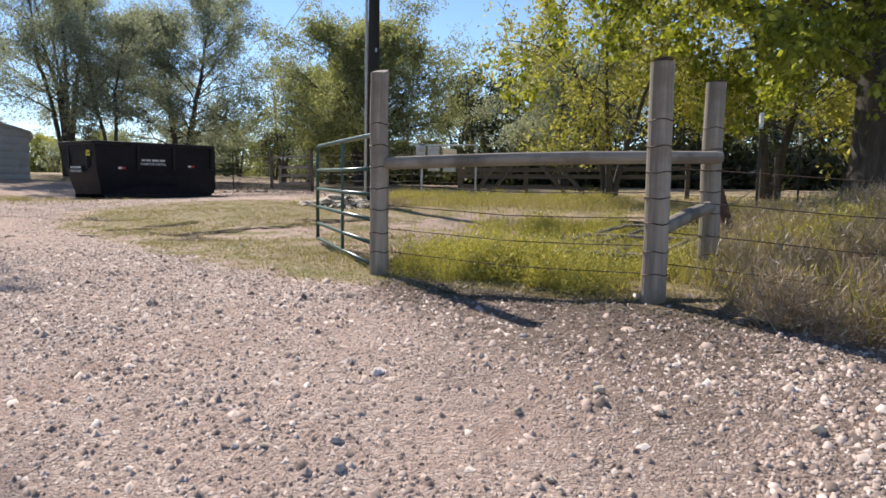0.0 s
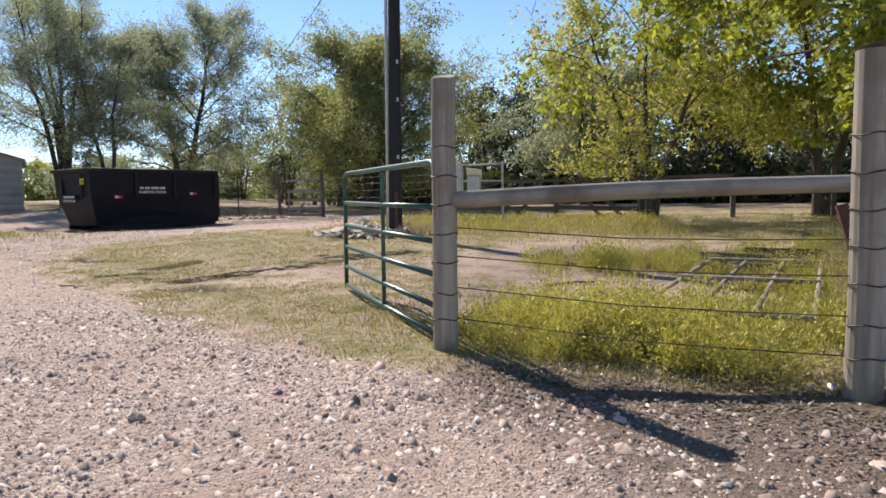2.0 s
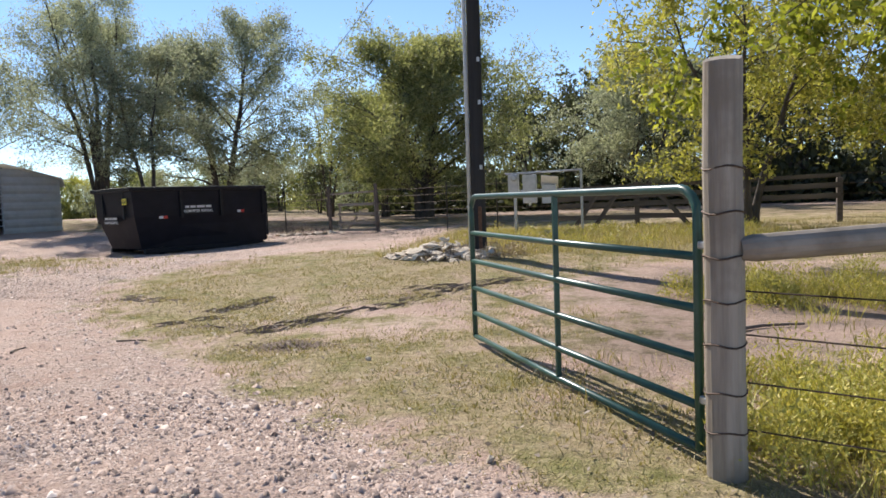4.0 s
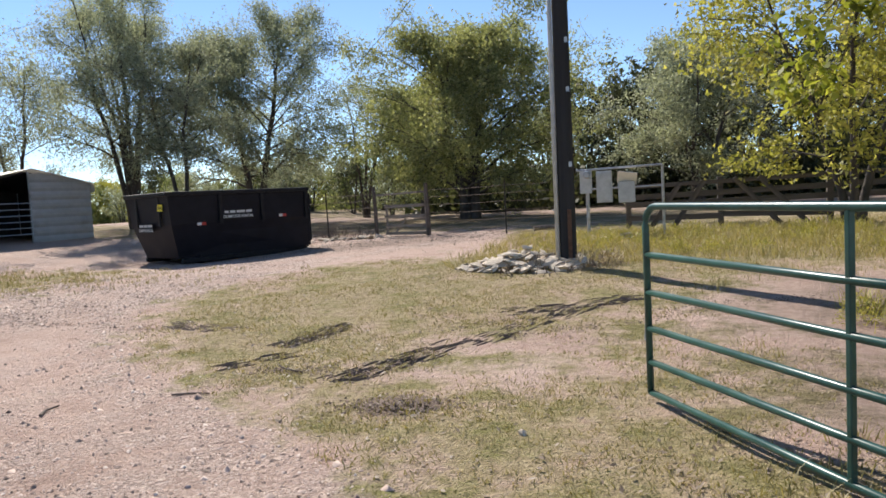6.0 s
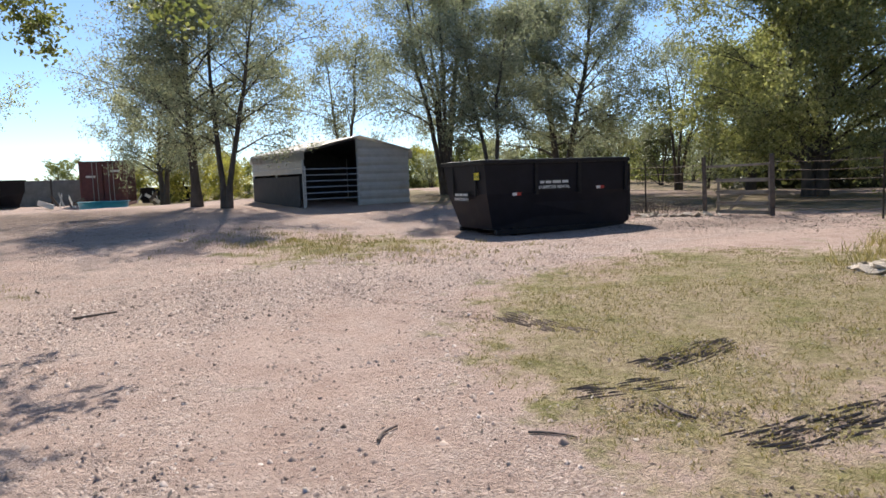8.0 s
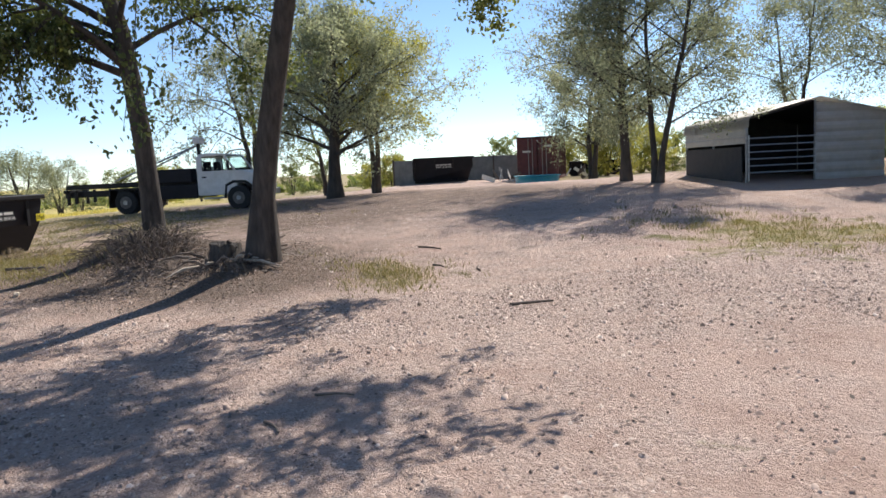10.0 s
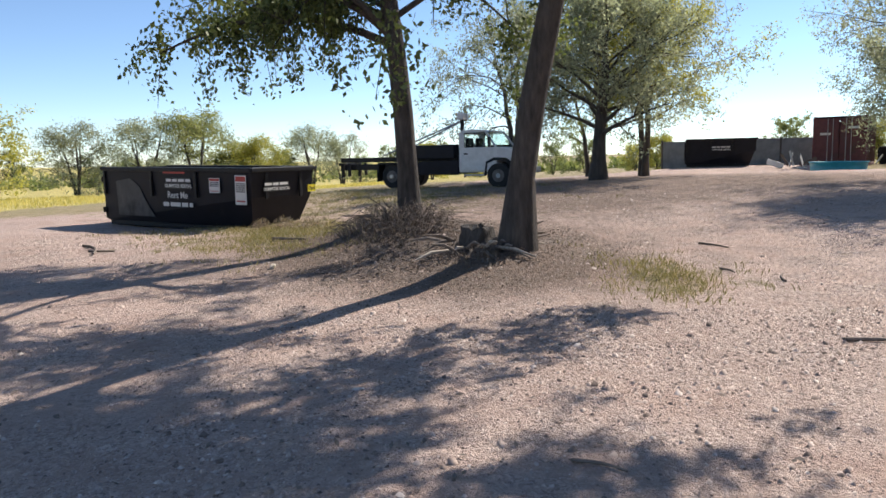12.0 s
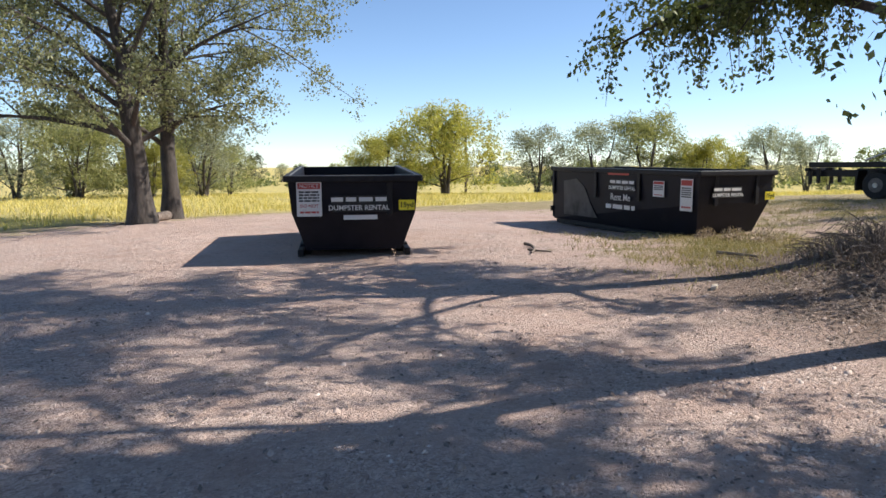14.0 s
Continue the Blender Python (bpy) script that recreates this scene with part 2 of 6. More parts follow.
M = {
    "ground": ground_material(),
    "black_paint": surface("black_steel_paint", (0.006, 0.0065, 0.011), (0.013, 0.0135, 0.02), 3.0, 0.5, 0.0, 0.25, 0.006, stain=(0.024, 0.022, 0.024), stain_scale=0.9, stain_low=0.66, spec=0.22),
    "black_rail": surface("black_steel_rail", (0.008, 0.008, 0.011), (0.024, 0.023, 0.024), 8.0, 0.5, 0.0, 0.2, 0.003, spec=0.25),
    "rubbed_black": surface("rubbed_black_paint", (0.02, 0.021, 0.024), (0.085, 0.086, 0.088), 2.2, 0.55, 0.0, 0.2, 0.003, stretch=(1, 1, 0.6), stain=(0.012, 0.012, 0.015), stain_scale=1.6, stain_low=0.5),
    "grey_wear": surface("worn_grey_paint", (0.17, 0.17, 0.17), (0.3, 0.3, 0.29), 2.0, 0.6, 0.0, 0.2, 0.003),
    "post_wood": surface("weathered_post_wood", (0.13, 0.107, 0.082), (0.44, 0.385, 0.315), 9.0, 0.9, 0.0, 0.8, 0.006, stretch=(1, 1, 0.06), stain=(0.2, 0.165, 0.125), stain_scale=2.0, stain_low=0.5),
    "rail_wood": surface("weathered_rail_wood", (0.12, 0.1, 0.08), (0.38, 0.33, 0.27), 9.0, 0.9, 0.0, 0.8, 0.006, stretch=(0.06, 1, 1), stain=(0.17, 0.14, 0.11), stain_scale=2.0, stain_low=0.5),
    "pole_wood": surface("creosote_pole_wood", (0.013, 0.013, 0.015), (0.038, 0.036, 0.037), 8.0, 0.85, 0.0, 0.7, 0.008, stretch=(1, 1, 0.05)),
    "board_wood": surface("dark_weathered_board", (0.06, 0.048, 0.04), (0.16, 0.13, 0.11), 7.0, 0.9, 0.0, 0.6, 0.005, stretch=(0.08, 1, 1)),
    "gate_green": surface("green_gate_paint", (0.012, 0.05, 0.042), (0.03, 0.095, 0.08), 5.0, 0.33, 0.0, 0.1, 0.002, stain=(0.1, 0.12, 0.11), stain_scale=3.0, stain_low=0.66),
    "wire": surface("rusty_wire", (0.05, 0.035, 0.028), (0.13, 0.09, 0.07), 30, 0.7, 0.6, 0.0),
    "steel": surface("galvanised_steel", (0.3, 0.31, 0.32), (0.5, 0.51, 0.52), 12, 0.42, 0.7, 0.1, 0.001),
    "grey_box": surface("grey_meter_paint", (0.4, 0.41, 0.41), (0.55, 0.56, 0.56), 6, 0.5, 0.1, 0.1, 0.001),
    "t_post": surface("brown_t_post_paint", (0.03, 0.028, 0.022), (0.075, 0.06, 0.045), 20, 0.7, 0.3, 0.1, 0.001),
    "white_paint": surface("white_paint", (0.62, 0.61, 0.58), (0.8, 0.79, 0.77), 4, 0.45, 0.0, 0.08, 0.001, stain=(0.5, 0.47, 0.42), stain_scale=1.3, stain_low=0.66),
    "barn_steel": surface("tan_roof_steel", (0.42, 0.4, 0.36), (0.53, 0.51, 0.47), 3.0, 0.5, 0.25, 0.1, 0.002, stain=(0.33, 0.29, 0.25), stain_scale=0.8, stain_low=0.62),
    # dark side panel; the same colour also paints the shelter's inner shade
    "barn_dark": surface("dark_panel_and_shade", (0.02, 0.02, 0.022), (0.055, 0.052, 0.05), 4, 0.7, 0.0, 0.2, 0.003),
    "stone": surface("pale_limestone", (0.46, 0.38, 0.29), (0.76, 0.66, 0.53), 7, 0.9, 0.0, 0.7, 0.01, per_piece=0.2),
    "bark": surface("grey_brown_bark", (0.032, 0.027, 0.024), (0.12, 0.102, 0.088), 10.0, 0.95, 0.0, 1.0, 0.03, stretch=(1, 1, 0.22)),
    "bark_far": surface("dark_bark", (0.04, 0.034, 0.03), (0.12, 0.1, 0.085), 6.0, 0.95, 0.0, 0.6, 0.02, stretch=(1, 1, 0.3)),
    "red_steel": surface("faded_red_container", (0.085, 0.025, 0.03), (0.15, 0.05, 0.052), 4, 0.6, 0.1, 0.2, 0.003, stain=(0.07, 0.04, 0.035), stain_scale=1.1, stain_low=0.6),
    "blue_pool": surface("turquoise_plastic", (0.03, 0.3, 0.42), (0.06, 0.42, 0.55), 3, 0.35, 0.0, 0.05, 0.001),
    "tyre": surface("black_rubber", (0.012, 0.012, 0.012), (0.035, 0.034, 0.033), 12, 0.85, 0.0, 0.3, 0.003),
    "rust": surface("rusty_steel", (0.08, 0.04, 0.025), (0.2, 0.11, 0.07), 14, 0.85, 0.3, 0.3, 0.002),
    "yellow": surface("yellow_sticker", (0.75, 0.62, 0.02), (0.85, 0.74, 0.05), 4, 0.4, 0.0, 0.0),
    "sign_white": surface("white_sticker", (0.6, 0.6, 0.58), (0.74, 0.73, 0.7), 4, 0.4, 0.0, 0.0, stain=(0.45, 0.43, 0.4), stain_scale=4.0, stain_low=0.62),
    "sign_red": surface("red_sticker", (0.35, 0.03, 0.025), (0.5, 0.05, 0.04), 4, 0.4, 0.0, 0.0),
    "ink": surface("black_ink", (0.01, 0.01, 0.01), (0.02, 0.02, 0.02), 4, 0.5, 0.0, 0.0),
    "dry_twig": surface("dry_twigs", (0.1, 0.075, 0.06), (0.27, 0.22, 0.18), 12, 0.95, 0.0, 0.3, 0.003),
    "pale_wood": surface("torn_pale_wood", (0.3, 0.25, 0.2), (0.55, 0.48, 0.4), 14, 0.9, 0.0, 0.4, 0.003, stretch=(1, 1, 0.2)),
    "dusty_rim": surface("dusty_steel_rim", (0.1, 0.09, 0.08), (0.22, 0.2, 0.18), 9, 0.8, 0.2, 0.2, 0.002),
    "concrete": surface("grey_concrete", (0.3, 0.29, 0.27), (0.45, 0.44, 0.41), 5, 0.9, 0.0, 0.3, 0.004),
}
glass_m, glass_nt, glass_b = nodes_of("dark_window_glass")
glass_b.inputs["Base Color"].default_value = (0.75, 0.85, 0.85, 1)
glass_b.inputs["Roughness"].default_value = 0.03
glass_b.inputs["Transmission Weight"].default_value = 1.0
glass_b.inputs["IOR"].default_value = 1.1
M["glass"] = glass_m
LEAF = {
    "grey_green": leaf_material("leaves_grey_green", [(0.1, (0.16, 0.17, 0.12)), (0.5, (0.33, 0.34, 0.24)), (0.9, (0.54, 0.54, 0.41))], 0.56, (0.95, 1.0, 0.75)),
    "green": leaf_material("leaves_green", [(0.1, (0.085, 0.11, 0.05)), (0.5, (0.21, 0.245, 0.11)), (0.9, (0.4, 0.41, 0.2))], 0.55),
    "yellow": leaf_material("leaves_yellow_green", [(0.1, (0.18, 0.2, 0.06)), (0.5, (0.42, 0.41, 0.12)), (0.9, (0.66, 0.59, 0.2))], 0.55),
    "bright": leaf_material("leaves_bright_green", [(0.1, (0.1, 0.13, 0.025)), (0.5, (0.3, 0.34, 0.06)), (0.9, (0.56, 0.56, 0.11))], 0.55),
    "field_tree": leaf_material("leaves_field_tree", [(0.1, (0.1, 0.11, 0.06)), (0.5, (0.21, 0.22, 0.12)), (0.9, (0.38, 0.38, 0.21))], 0.45, (0.95, 1.0, 0.65)),
    "olive": leaf_material("leaves_olive", [(0.1, (0.16, 0.17, 0.08)), (0.5, (0.35, 0.355, 0.175)), (0.9, (0.58, 0.55, 0.31))], 0.58, (0.95, 1.0, 0.6)),
    "deep": leaf_material("leaves_deep_green", [(0.1, (0.045, 0.065, 0.03)), (0.5, (0.12, 0.15, 0.06)), (0.9, (0.28, 0.31, 0.12))], 0.4),
    # dark leaves: the shade under the woods is put into their colour
    "dark": leaf_material("leaves_shade_dark", [(0.1, (0.03, 0.036, 0.022)), (0.5, (0.075, 0.085, 0.048)), (0.9, (0.15, 0.16, 0.085))], 0.35),
    "weed": leaf_material("weed_blades", [(0.1, (0.2, 0.2, 0.05)), (0.5, (0.44, 0.41, 0.11)), (0.9, (0.7, 0.58, 0.18))], 0.3),
    "meadow": leaf_material("meadow_blades", [(0.1, (0.2, 0.17, 0.075)), (0.5, (0.4, 0.34, 0.15)), (0.9, (0.6, 0.5, 0.27))], 0.3),
    "turf": leaf_material("turf_blades", [(0.1, (0.16, 0.15, 0.05)), (0.4, (0.33, 0.285, 0.12)), (0.75, (0.48, 0.395, 0.23)), (1.0, (0.6, 0.5, 0.33))], 0.3),
    "straw": leaf_material("dry_blades", [(0.1, (0.14, 0.1, 0.075)), (0.5, (0.3, 0.235, 0.18)), (0.9, (0.46, 0.38, 0.3))], 0.25),
    "flower": leaf_material("field_blades", [(0.1, (0.42, 0.37, 0.13)), (0.5, (0.62, 0.52, 0.17)), (0.9, (0.8, 0.68, 0.26))], 0.4),
}


# ---- building helpers ----
def mesh_from(name, verts, faces, material, smooth=False):
    me = bpy.data.meshes.new(name)
    me.from_pydata([tuple(v) for v in verts], [], [tuple(int(i) for i in f) for f in faces])
    me.materials.append(material)
    if smooth:
        me.shade_smooth()
    return me


def quads_mesh(name, verts, faces, material, smooth=False):
    """A mesh of many same-sided faces out of number arrays, fast."""
    verts, faces = np.asarray(verts, np.float32), np.asarray(faces, np.int32)
    me = bpy.data.meshes.new(name)
    me.vertices.add(len(verts))
    me.vertices.foreach_set("co", verts.ravel())
    me.loops.add(faces.size)
    me.loops.foreach_set("vertex_index", faces.ravel())
    me.polygons.add(len(faces))
    me.polygons.foreach_set("loop_start", np.arange(len(faces), dtype=np.int32) * faces.shape[1])
    me.update(calc_edges=True)
    me.materials.append(material)
    if smooth:
        me.shade_smooth()
    return me


def part(name, bm, material, parent, label="", smooth=False):
    me = bpy.data.meshes.new(name)
    bm.to_mesh(me)
    bm.free()
    me.materials.append(material)
    if smooth:
        me.shade_smooth()
    ob = new(name, me)
    ob.parent = parent
    if label:
        tagged(ob, label)
    return ob


def part_mesh(name, me, parent, label=""):
    ob = new(name, me)
    ob.parent = parent
    if label:
        tagged(ob, label)
    return ob


def thing(name, m, label, category, group="", kind=""):
    ob = new(name)
    ob.empty_display_size = 0.2
    ob.matrix_world = m
    return tagged(ob, label, category, group, kind)


def box_bm(sx, sy, sz, at=(0, 0, 0), bevel=0.0, bm=None, turn=None):
    """A box of that size round its middle; at: its middle."""
    bm = bm or bmesh.new()
    m = Matrix.Translation(at) @ (turn or Matrix()) @ Matrix.Diagonal((sx, sy, sz, 1))
    made = bmesh.ops.create_cube(bm, size=1.0, matrix=m)
    if bevel:
        edges = {e for v in made["verts"] for e in v.link_edges}
        bmesh.ops.bevel(bm, geom=list(edges), offset=bevel, segments=2, affect="EDGES", profile=0.5)
    return bm


def tube_bm(points, radii, sides=8, bm=None, caps=True):
    """A round tube along points."""
    bm = bm or bmesh.new()
    pts = [Vector(p) for p in points]
    if isinstance(radii, (int, float)):
        radii = [radii] * len(pts)
    rings = []
    for i, p in enumerate(pts):
        d = (pts[min(i + 1, len(pts) - 1)] - pts[max(i - 1, 0)]).normalized()
        a = d.cross(Vector((0, 0, 1)))
        if a.length < 0.05:
            a = d.cross(Vector((0, 1, 0)))
        a.normalize()
        b = d.cross(a)
        rings.append([bm.verts.new(p + radii[i] * (math.cos(k * math.tau / sides) * a + math.sin(k * math.tau / sides) * b)) for k in range(sides)])
    for r, s in zip(rings, rings[1:]):
        for k in range(sides):
            bm.faces.new((r[k], r[(k + 1) % sides], s[(k + 1) % sides], s[k]))
    if caps:
        bm.faces.new(rings[0][::-1])
        bm.faces.new(rings[-1])
    bmesh.ops.recalc_face_normals(bm, faces=bm.faces[:])
    return bm


def prism_bm(outline, thickness, bm=None):
    """A plate from an outline in x, z, with its thickness along y."""
    bm = bm or bmesh.new()
    a = [bm.verts.new((x, -thickness / 2, z)) for x, z in outline]
    b = [bm.verts.new((x, thickness / 2, z)) for x, z in outline]
    bm.faces.new(a[::-1])
    bm.faces.new(b)
    for i in range(len(a)):
        j = (i + 1) % len(a)
        bm.faces.new((a[i], a[j], b[j], b[i]))
    bmesh.ops.recalc_face_normals(bm, faces=bm.faces[:])
    return bm


def lettering(text, size, material, parent, m, name="lettering", bold=0.0):
    """Flat painted words that stand in the x, z plane and read from -y."""
    cu = bpy.data.curves.new("wording_curve", "FONT")
    cu.body, cu.size, cu.extrude, cu.offset = text, size, 0.001, bold
    cu.align_x, cu.align_y = "CENTER", "CENTER"
    cu.materials.append(material)
    ob = new(name, cu)
    me = bpy.data.meshes.new_from_object(ob.evaluated_get(bpy.context.evaluated_depsgraph_get()))
    bpy.data.objects.remove(ob)
    ob = new(name, me)
    ob.parent = parent
    ob.matrix_local = m @ pose(0, 0, 0, 90, 0, 0)
    return ob


# ---- ground ----
def smooth_step(a, b, v):
    k = np.clip((np.asarray(v, float) - a) / (b - a), 0, 1)
    return k * k * (3 - 2 * k)


def bell(x, y, cx, cy, r):
    return np.exp(-((x - cx) ** 2 + (y - cy) ** 2) / (r * r))


def height(x, y):
    """The lie of the land: the drive climbs from the road to the yard, the yard rises north and west, the far field falls away."""
    x, y = np.asarray(x, float), np.asarray(y, float)
    climb = -0.14 * np.log1p(np.exp(np.clip((8.0 - y) * 1.6, -40, 40))) / 1.6 * smooth_step(-6.0, -1.0, x)
    climb = np.maximum(climb, -0.95)
    north = (0.30 * smooth_step(12, 20, y) + 0.018 * np.clip(y - 19, 0, 16)) * (1 - 0.9 * smooth_step(-26, -40, x))
    west = 0.034 * np.clip(-x - 14, 0, 17) * smooth_step(-10, 8, y) + 0.20 * smooth_step(-12, -20, x) * (1 - smooth_step(-10, 8, y))
    down = np.clip((-x * 0.7 - y * 0.72) - 12, 0, 110)
    fall = -0.021 * down
    far = -0.011 * np.clip(-x - 38, 0, 90)
    mound = 0.35 * bell(x, y, -18.5, 8.2, 1.6) + 0.2 * bell(x, y, -15.9, 9.8, 1.6)
    bank = 0.5 * smooth_step(3.6, 6.4, x) * smooth_step(6.8, 9.3, y) * (1 - smooth_step(13, 18, y))
    hollow = -0.28 * bell(x, y, -39.0, 26.3, 5.0) + 0.05 * bell(x, y, -2.98, 11.9, 0.22) - 0.24 * bell(x, y, -12.5, 24.0, 4.2) - 0.24 * bell(x, y, -23.9, 2.5, 3.8) + 0.3 * bell(x, y, -46.3, 23.3, 6.5)
    return climb + north + west + fall + far + mound + bank + hollow


def ruffle(x, y):
    return 0.022 * (np.sin(x * 1.9 + 1.3 * np.sin(y * 1.1)) * np.sin(y * 2.3 + 0.7) + 0.6 * np.sin(x * 4.1 + y * 2.7) * np.sin(y * 3.7 - x))


def ground_at(x, y):
    return float(height(x, y) + ruffle(np.float64(x), np.float64(y)) * 0.8)


def lawn_edge(y):
    return np.interp(y, [7.6, 8.6, 9.4, 10.4, 11.5, 13.1, 15.2, 16.6, 19.6, 22.6, 25.0], [4.2, 0.4, -1.2, -2.6, -4.0, -6.2, -7.9, -8.0, -7.5, -6.8, -5.5])


def zones(x, y):
    lawn = smooth_step(-1.5, 1.6, x - lawn_edge(y)) * smooth_step(7.2, 8.4, y + 0.12 * x) * (1 - smooth_step(27, 33, y)) * 0.86
    bare = 0.9 * bell(x, y, -5.0, 22.5, 3.2) + 1.1 * bell(x, y, 1.4, 15.4, 2.6) + 1.0 * bell(x, y, 4.2, 14.8, 2.0) + 0.7 * bell(x, y, 0.6, 11.6, 1.2) + 0.6 * bell(x, y, 2.2, 12.6, 1.0) + 0.55 * bell(x, y, -2.6, 13.2, 1.5)
    patch = 0.75 * bell(x, y, -13.5, 18.5, 2.6) + 0.6 * bell(x, y, -19.3, 5.8, 2.4) + 0.6 * bell(x, y, -14.6, 11.6, 1.0) + 0.7 * bell(x, y, -26, 6.5, 5)
    grass = np.maximum(lawn - 0.75 * bare, patch)
    north = smooth_step(26.5, 30, y) * (1 - 0.8 * np.exp(-((y - 39) / 3.0) ** 2))
    far_west = smooth_step(-40, -55, x)
    field = smooth_step(0, 6, -(y + 8.0)) * smooth_step(30, 10, x)
    field = np.maximum(field, smooth_step(-24, -32, x) * (1 - smooth_step(3, 9, y + 0.25 * (x + 28))))
    field = np.maximum(field, far_west * (1 - smooth_step(10, 30, y)))
    grass = np.maximum(grass, np.maximum(north * 0.75, np.maximum(far_west, field)))
    flower = np.maximum(field * smooth_step(-9, -14, y + 0.1 * (x + 20)), far_west * (1 - smooth_step(0, 25, y)))
    flower = np.maximum(flower, 0.2 * smooth_step(2.0, 3.5, x) * smooth_step(9.5, 11, y) * (1 - smooth_step(14, 18, y)))
    edge = x - lawn_edge(y)
    rut = np.exp(-((edge + 1.5) / 0.75) ** 2) + 0.8 * np.exp(-((edge + 3.1) / 0.45) ** 2) + 0.7 * np.exp(-((edge + 5.6) / 0.6) ** 2)
    rut = rut * smooth_step(6.2, 8.2, y) * (0.55 + 0.45 * np.sin(x * 0.8 + 1.7 * np.sin(y * 0.6)))
    gravel = np.clip(smooth_step(0.6, -0.6, x - lawn_edge(y)), 0, 1) * (1 - 0.4 * smooth_step(-10, -16, x)) * (1 - 0.85 * np.clip(rut, 0, 1)) * (0.75 + 0.25 * np.sin(x * 0.55 - y * 0.3))
    # leaf litter, plus painted-in shade of far-yard trees and under the north woods
    litter = 1.1 * bell(x, y, -17.6, 8.4, 2.5) + 0.5 * bell(x, y, -25.0, 11.5, 4.0) + 0.5 * bell(x, y, -33.0, 13.0, 6.0) + 0.5 * bell(x, y, -27.0, 20.0, 4.0) + 0.8 * bell(x, y, -15.6, 9.5, 1.6) + 0.8 * smooth_step(3.8, 4.8, x) * smooth_step(8.0, 8.8, y) * (1 - smooth_step(11, 13, y)) + 0.62 * bell(x, y, 1.4, 15.2, 2.8) + 0.5 * bell(x, y, 0.4, 11.8, 1.4) + 0.6 * bell(x, y, 4.2, 14.6, 1.8) + 0.62 * bell(x, y, 2.8, 7.7, 1.5) + 0.85 * bell(x, y, 1.3, 8.6, 0.7) + 0.85 * bell(x, y, 2.3, 8.3, 0.8) + 0.5 * bell(x, y, 4.2, 6.2, 1.8) + 0.5 * bell(x, y, -8.0, 25.2, 3.6) + 0.55 * smooth_step(27, 31, y) * smooth_step(-32, -22, x) + 0.3 * smooth_step(-9, -16, x) * (1 - smooth_step(16, 23, y)) * smooth_step(-2, 5, y)
    # its bells at the drive's right edge: dark gravel with shadows painted in
    mud = 0.9 * bell(x, y, -2.98, 11.9, 0.35)
    for cx, cy, tx, ty, ln, wd in MUD_TRACKS:
        ax, ay = (x - cx) * tx + (y - cy) * ty, -(x - cx) * ty + (y - cy) * tx
        mud = mud + 0.5 * np.exp(-(ay / wd) ** 2) * np.exp(-(ax / ln) ** 4)
    return grass, flower, gravel, litter, np.clip(mud, 0, 1)


MUD_TRACKS = ((-3.5, 13.05, 0.5, 0.87, 0.65, 0.14), (-4.3, 12.8, 0.97, 0.24, 0.38, 0.1), (-2.3, 15.2, 0.8, 0.6, 1.6, 0.09), (-1.7, 14.6, 0.85, 0.52, 1.4, 0.08),
              (-4.8, 14.1, 0.34, 0.94, 0.48, 0.13), (-7.5, 14.58, 0.99, -0.14, 1.9, 0.12), (-0.3, 15.6, 0.94, 0.33, 1.0, 0.1))


def build_ground():
    n = 380
    u = np.linspace(-1, 1, n)
    gx = -5.0 + 3.4 * np.sinh(6.9 * u)
    gy = 9.5 + 3.4 * np.sinh(6.9 * u)
    X, Y = np.meshgrid(gx, gy)
    Z = height(X, Y) + ruffle(X, Y) * 0.8
    grass, flower, gravel, litter, mud = zones(X, Y)
    Z = Z - 0.025 * mud
    idx = np.arange(n * n).reshape(n, n)
    faces = np.stack([idx[:-1, :-1], idx[:-1, 1:], idx[1:, 1:], idx[1:, :-1]], -1).reshape(-1, 4)
    me = quads_mesh("ground", np.stack([X, Y, Z], -1).reshape(-1, 3), faces, M["ground"], smooth=True)
    for name, v in (("grass", grass), ("flower", flower), ("gravel", gravel), ("litter", litter), ("mud", mud)):
        me.attributes.new(name, "FLOAT", "POINT").data.foreach_set("value", v.astype(np.float32).ravel())
    tagged(new("ground", me), "gravel and dirt yard with mown grass, mud ruts and flowering field", "ground", kind="structure")


build_ground()


# ---- trees ----
def tube_arrays(points, radii, sides):
    pts = np.asarray(points, float)
    d = np.gradient(pts, axis=0)
    d /= np.linalg.norm(d, axis=1)[:, None] + 1e-9
    ref = np.where(np.abs(d[:, 2:3]) > 0.9, [[0.0, 1.0, 0.0]], [[0.0, 0.0, 1.0]])
    a = np.cross(d, ref)
    a /= np.linalg.norm(a, axis=1)[:, None] + 1e-9
    b = np.cross(d, a)
    k = np.arange(sides) * math.tau / sides
    ring = np.cos(k)[None, :, None] * a[:, None] + np.sin(k)[None, :, None] * b[:, None]
    v = (pts[:, None] + ring * np.asarray(radii)[:, None, None]).reshape(-1, 3)
    i, j = np.meshgrid(np.arange(len(pts) - 1), np.arange(sides), indexing="ij")
    q = np.stack([i * sides + j, i * sides + (j + 1) % sides, (i + 1) * sides + (j + 1) % sides, (i + 1) * sides + j], -1).reshape(-1, 4)
    return v, q


def along(pts, radii, f):
    s = f * (len(pts) - 1)
    i = min(int(s), len(pts) - 2)
    return pts[i] + (pts[i + 1] - pts[i]) * (s - i), radii[i] + (radii[i + 1] - radii[i]) * (s - i), pts[i + 1] - pts[i]


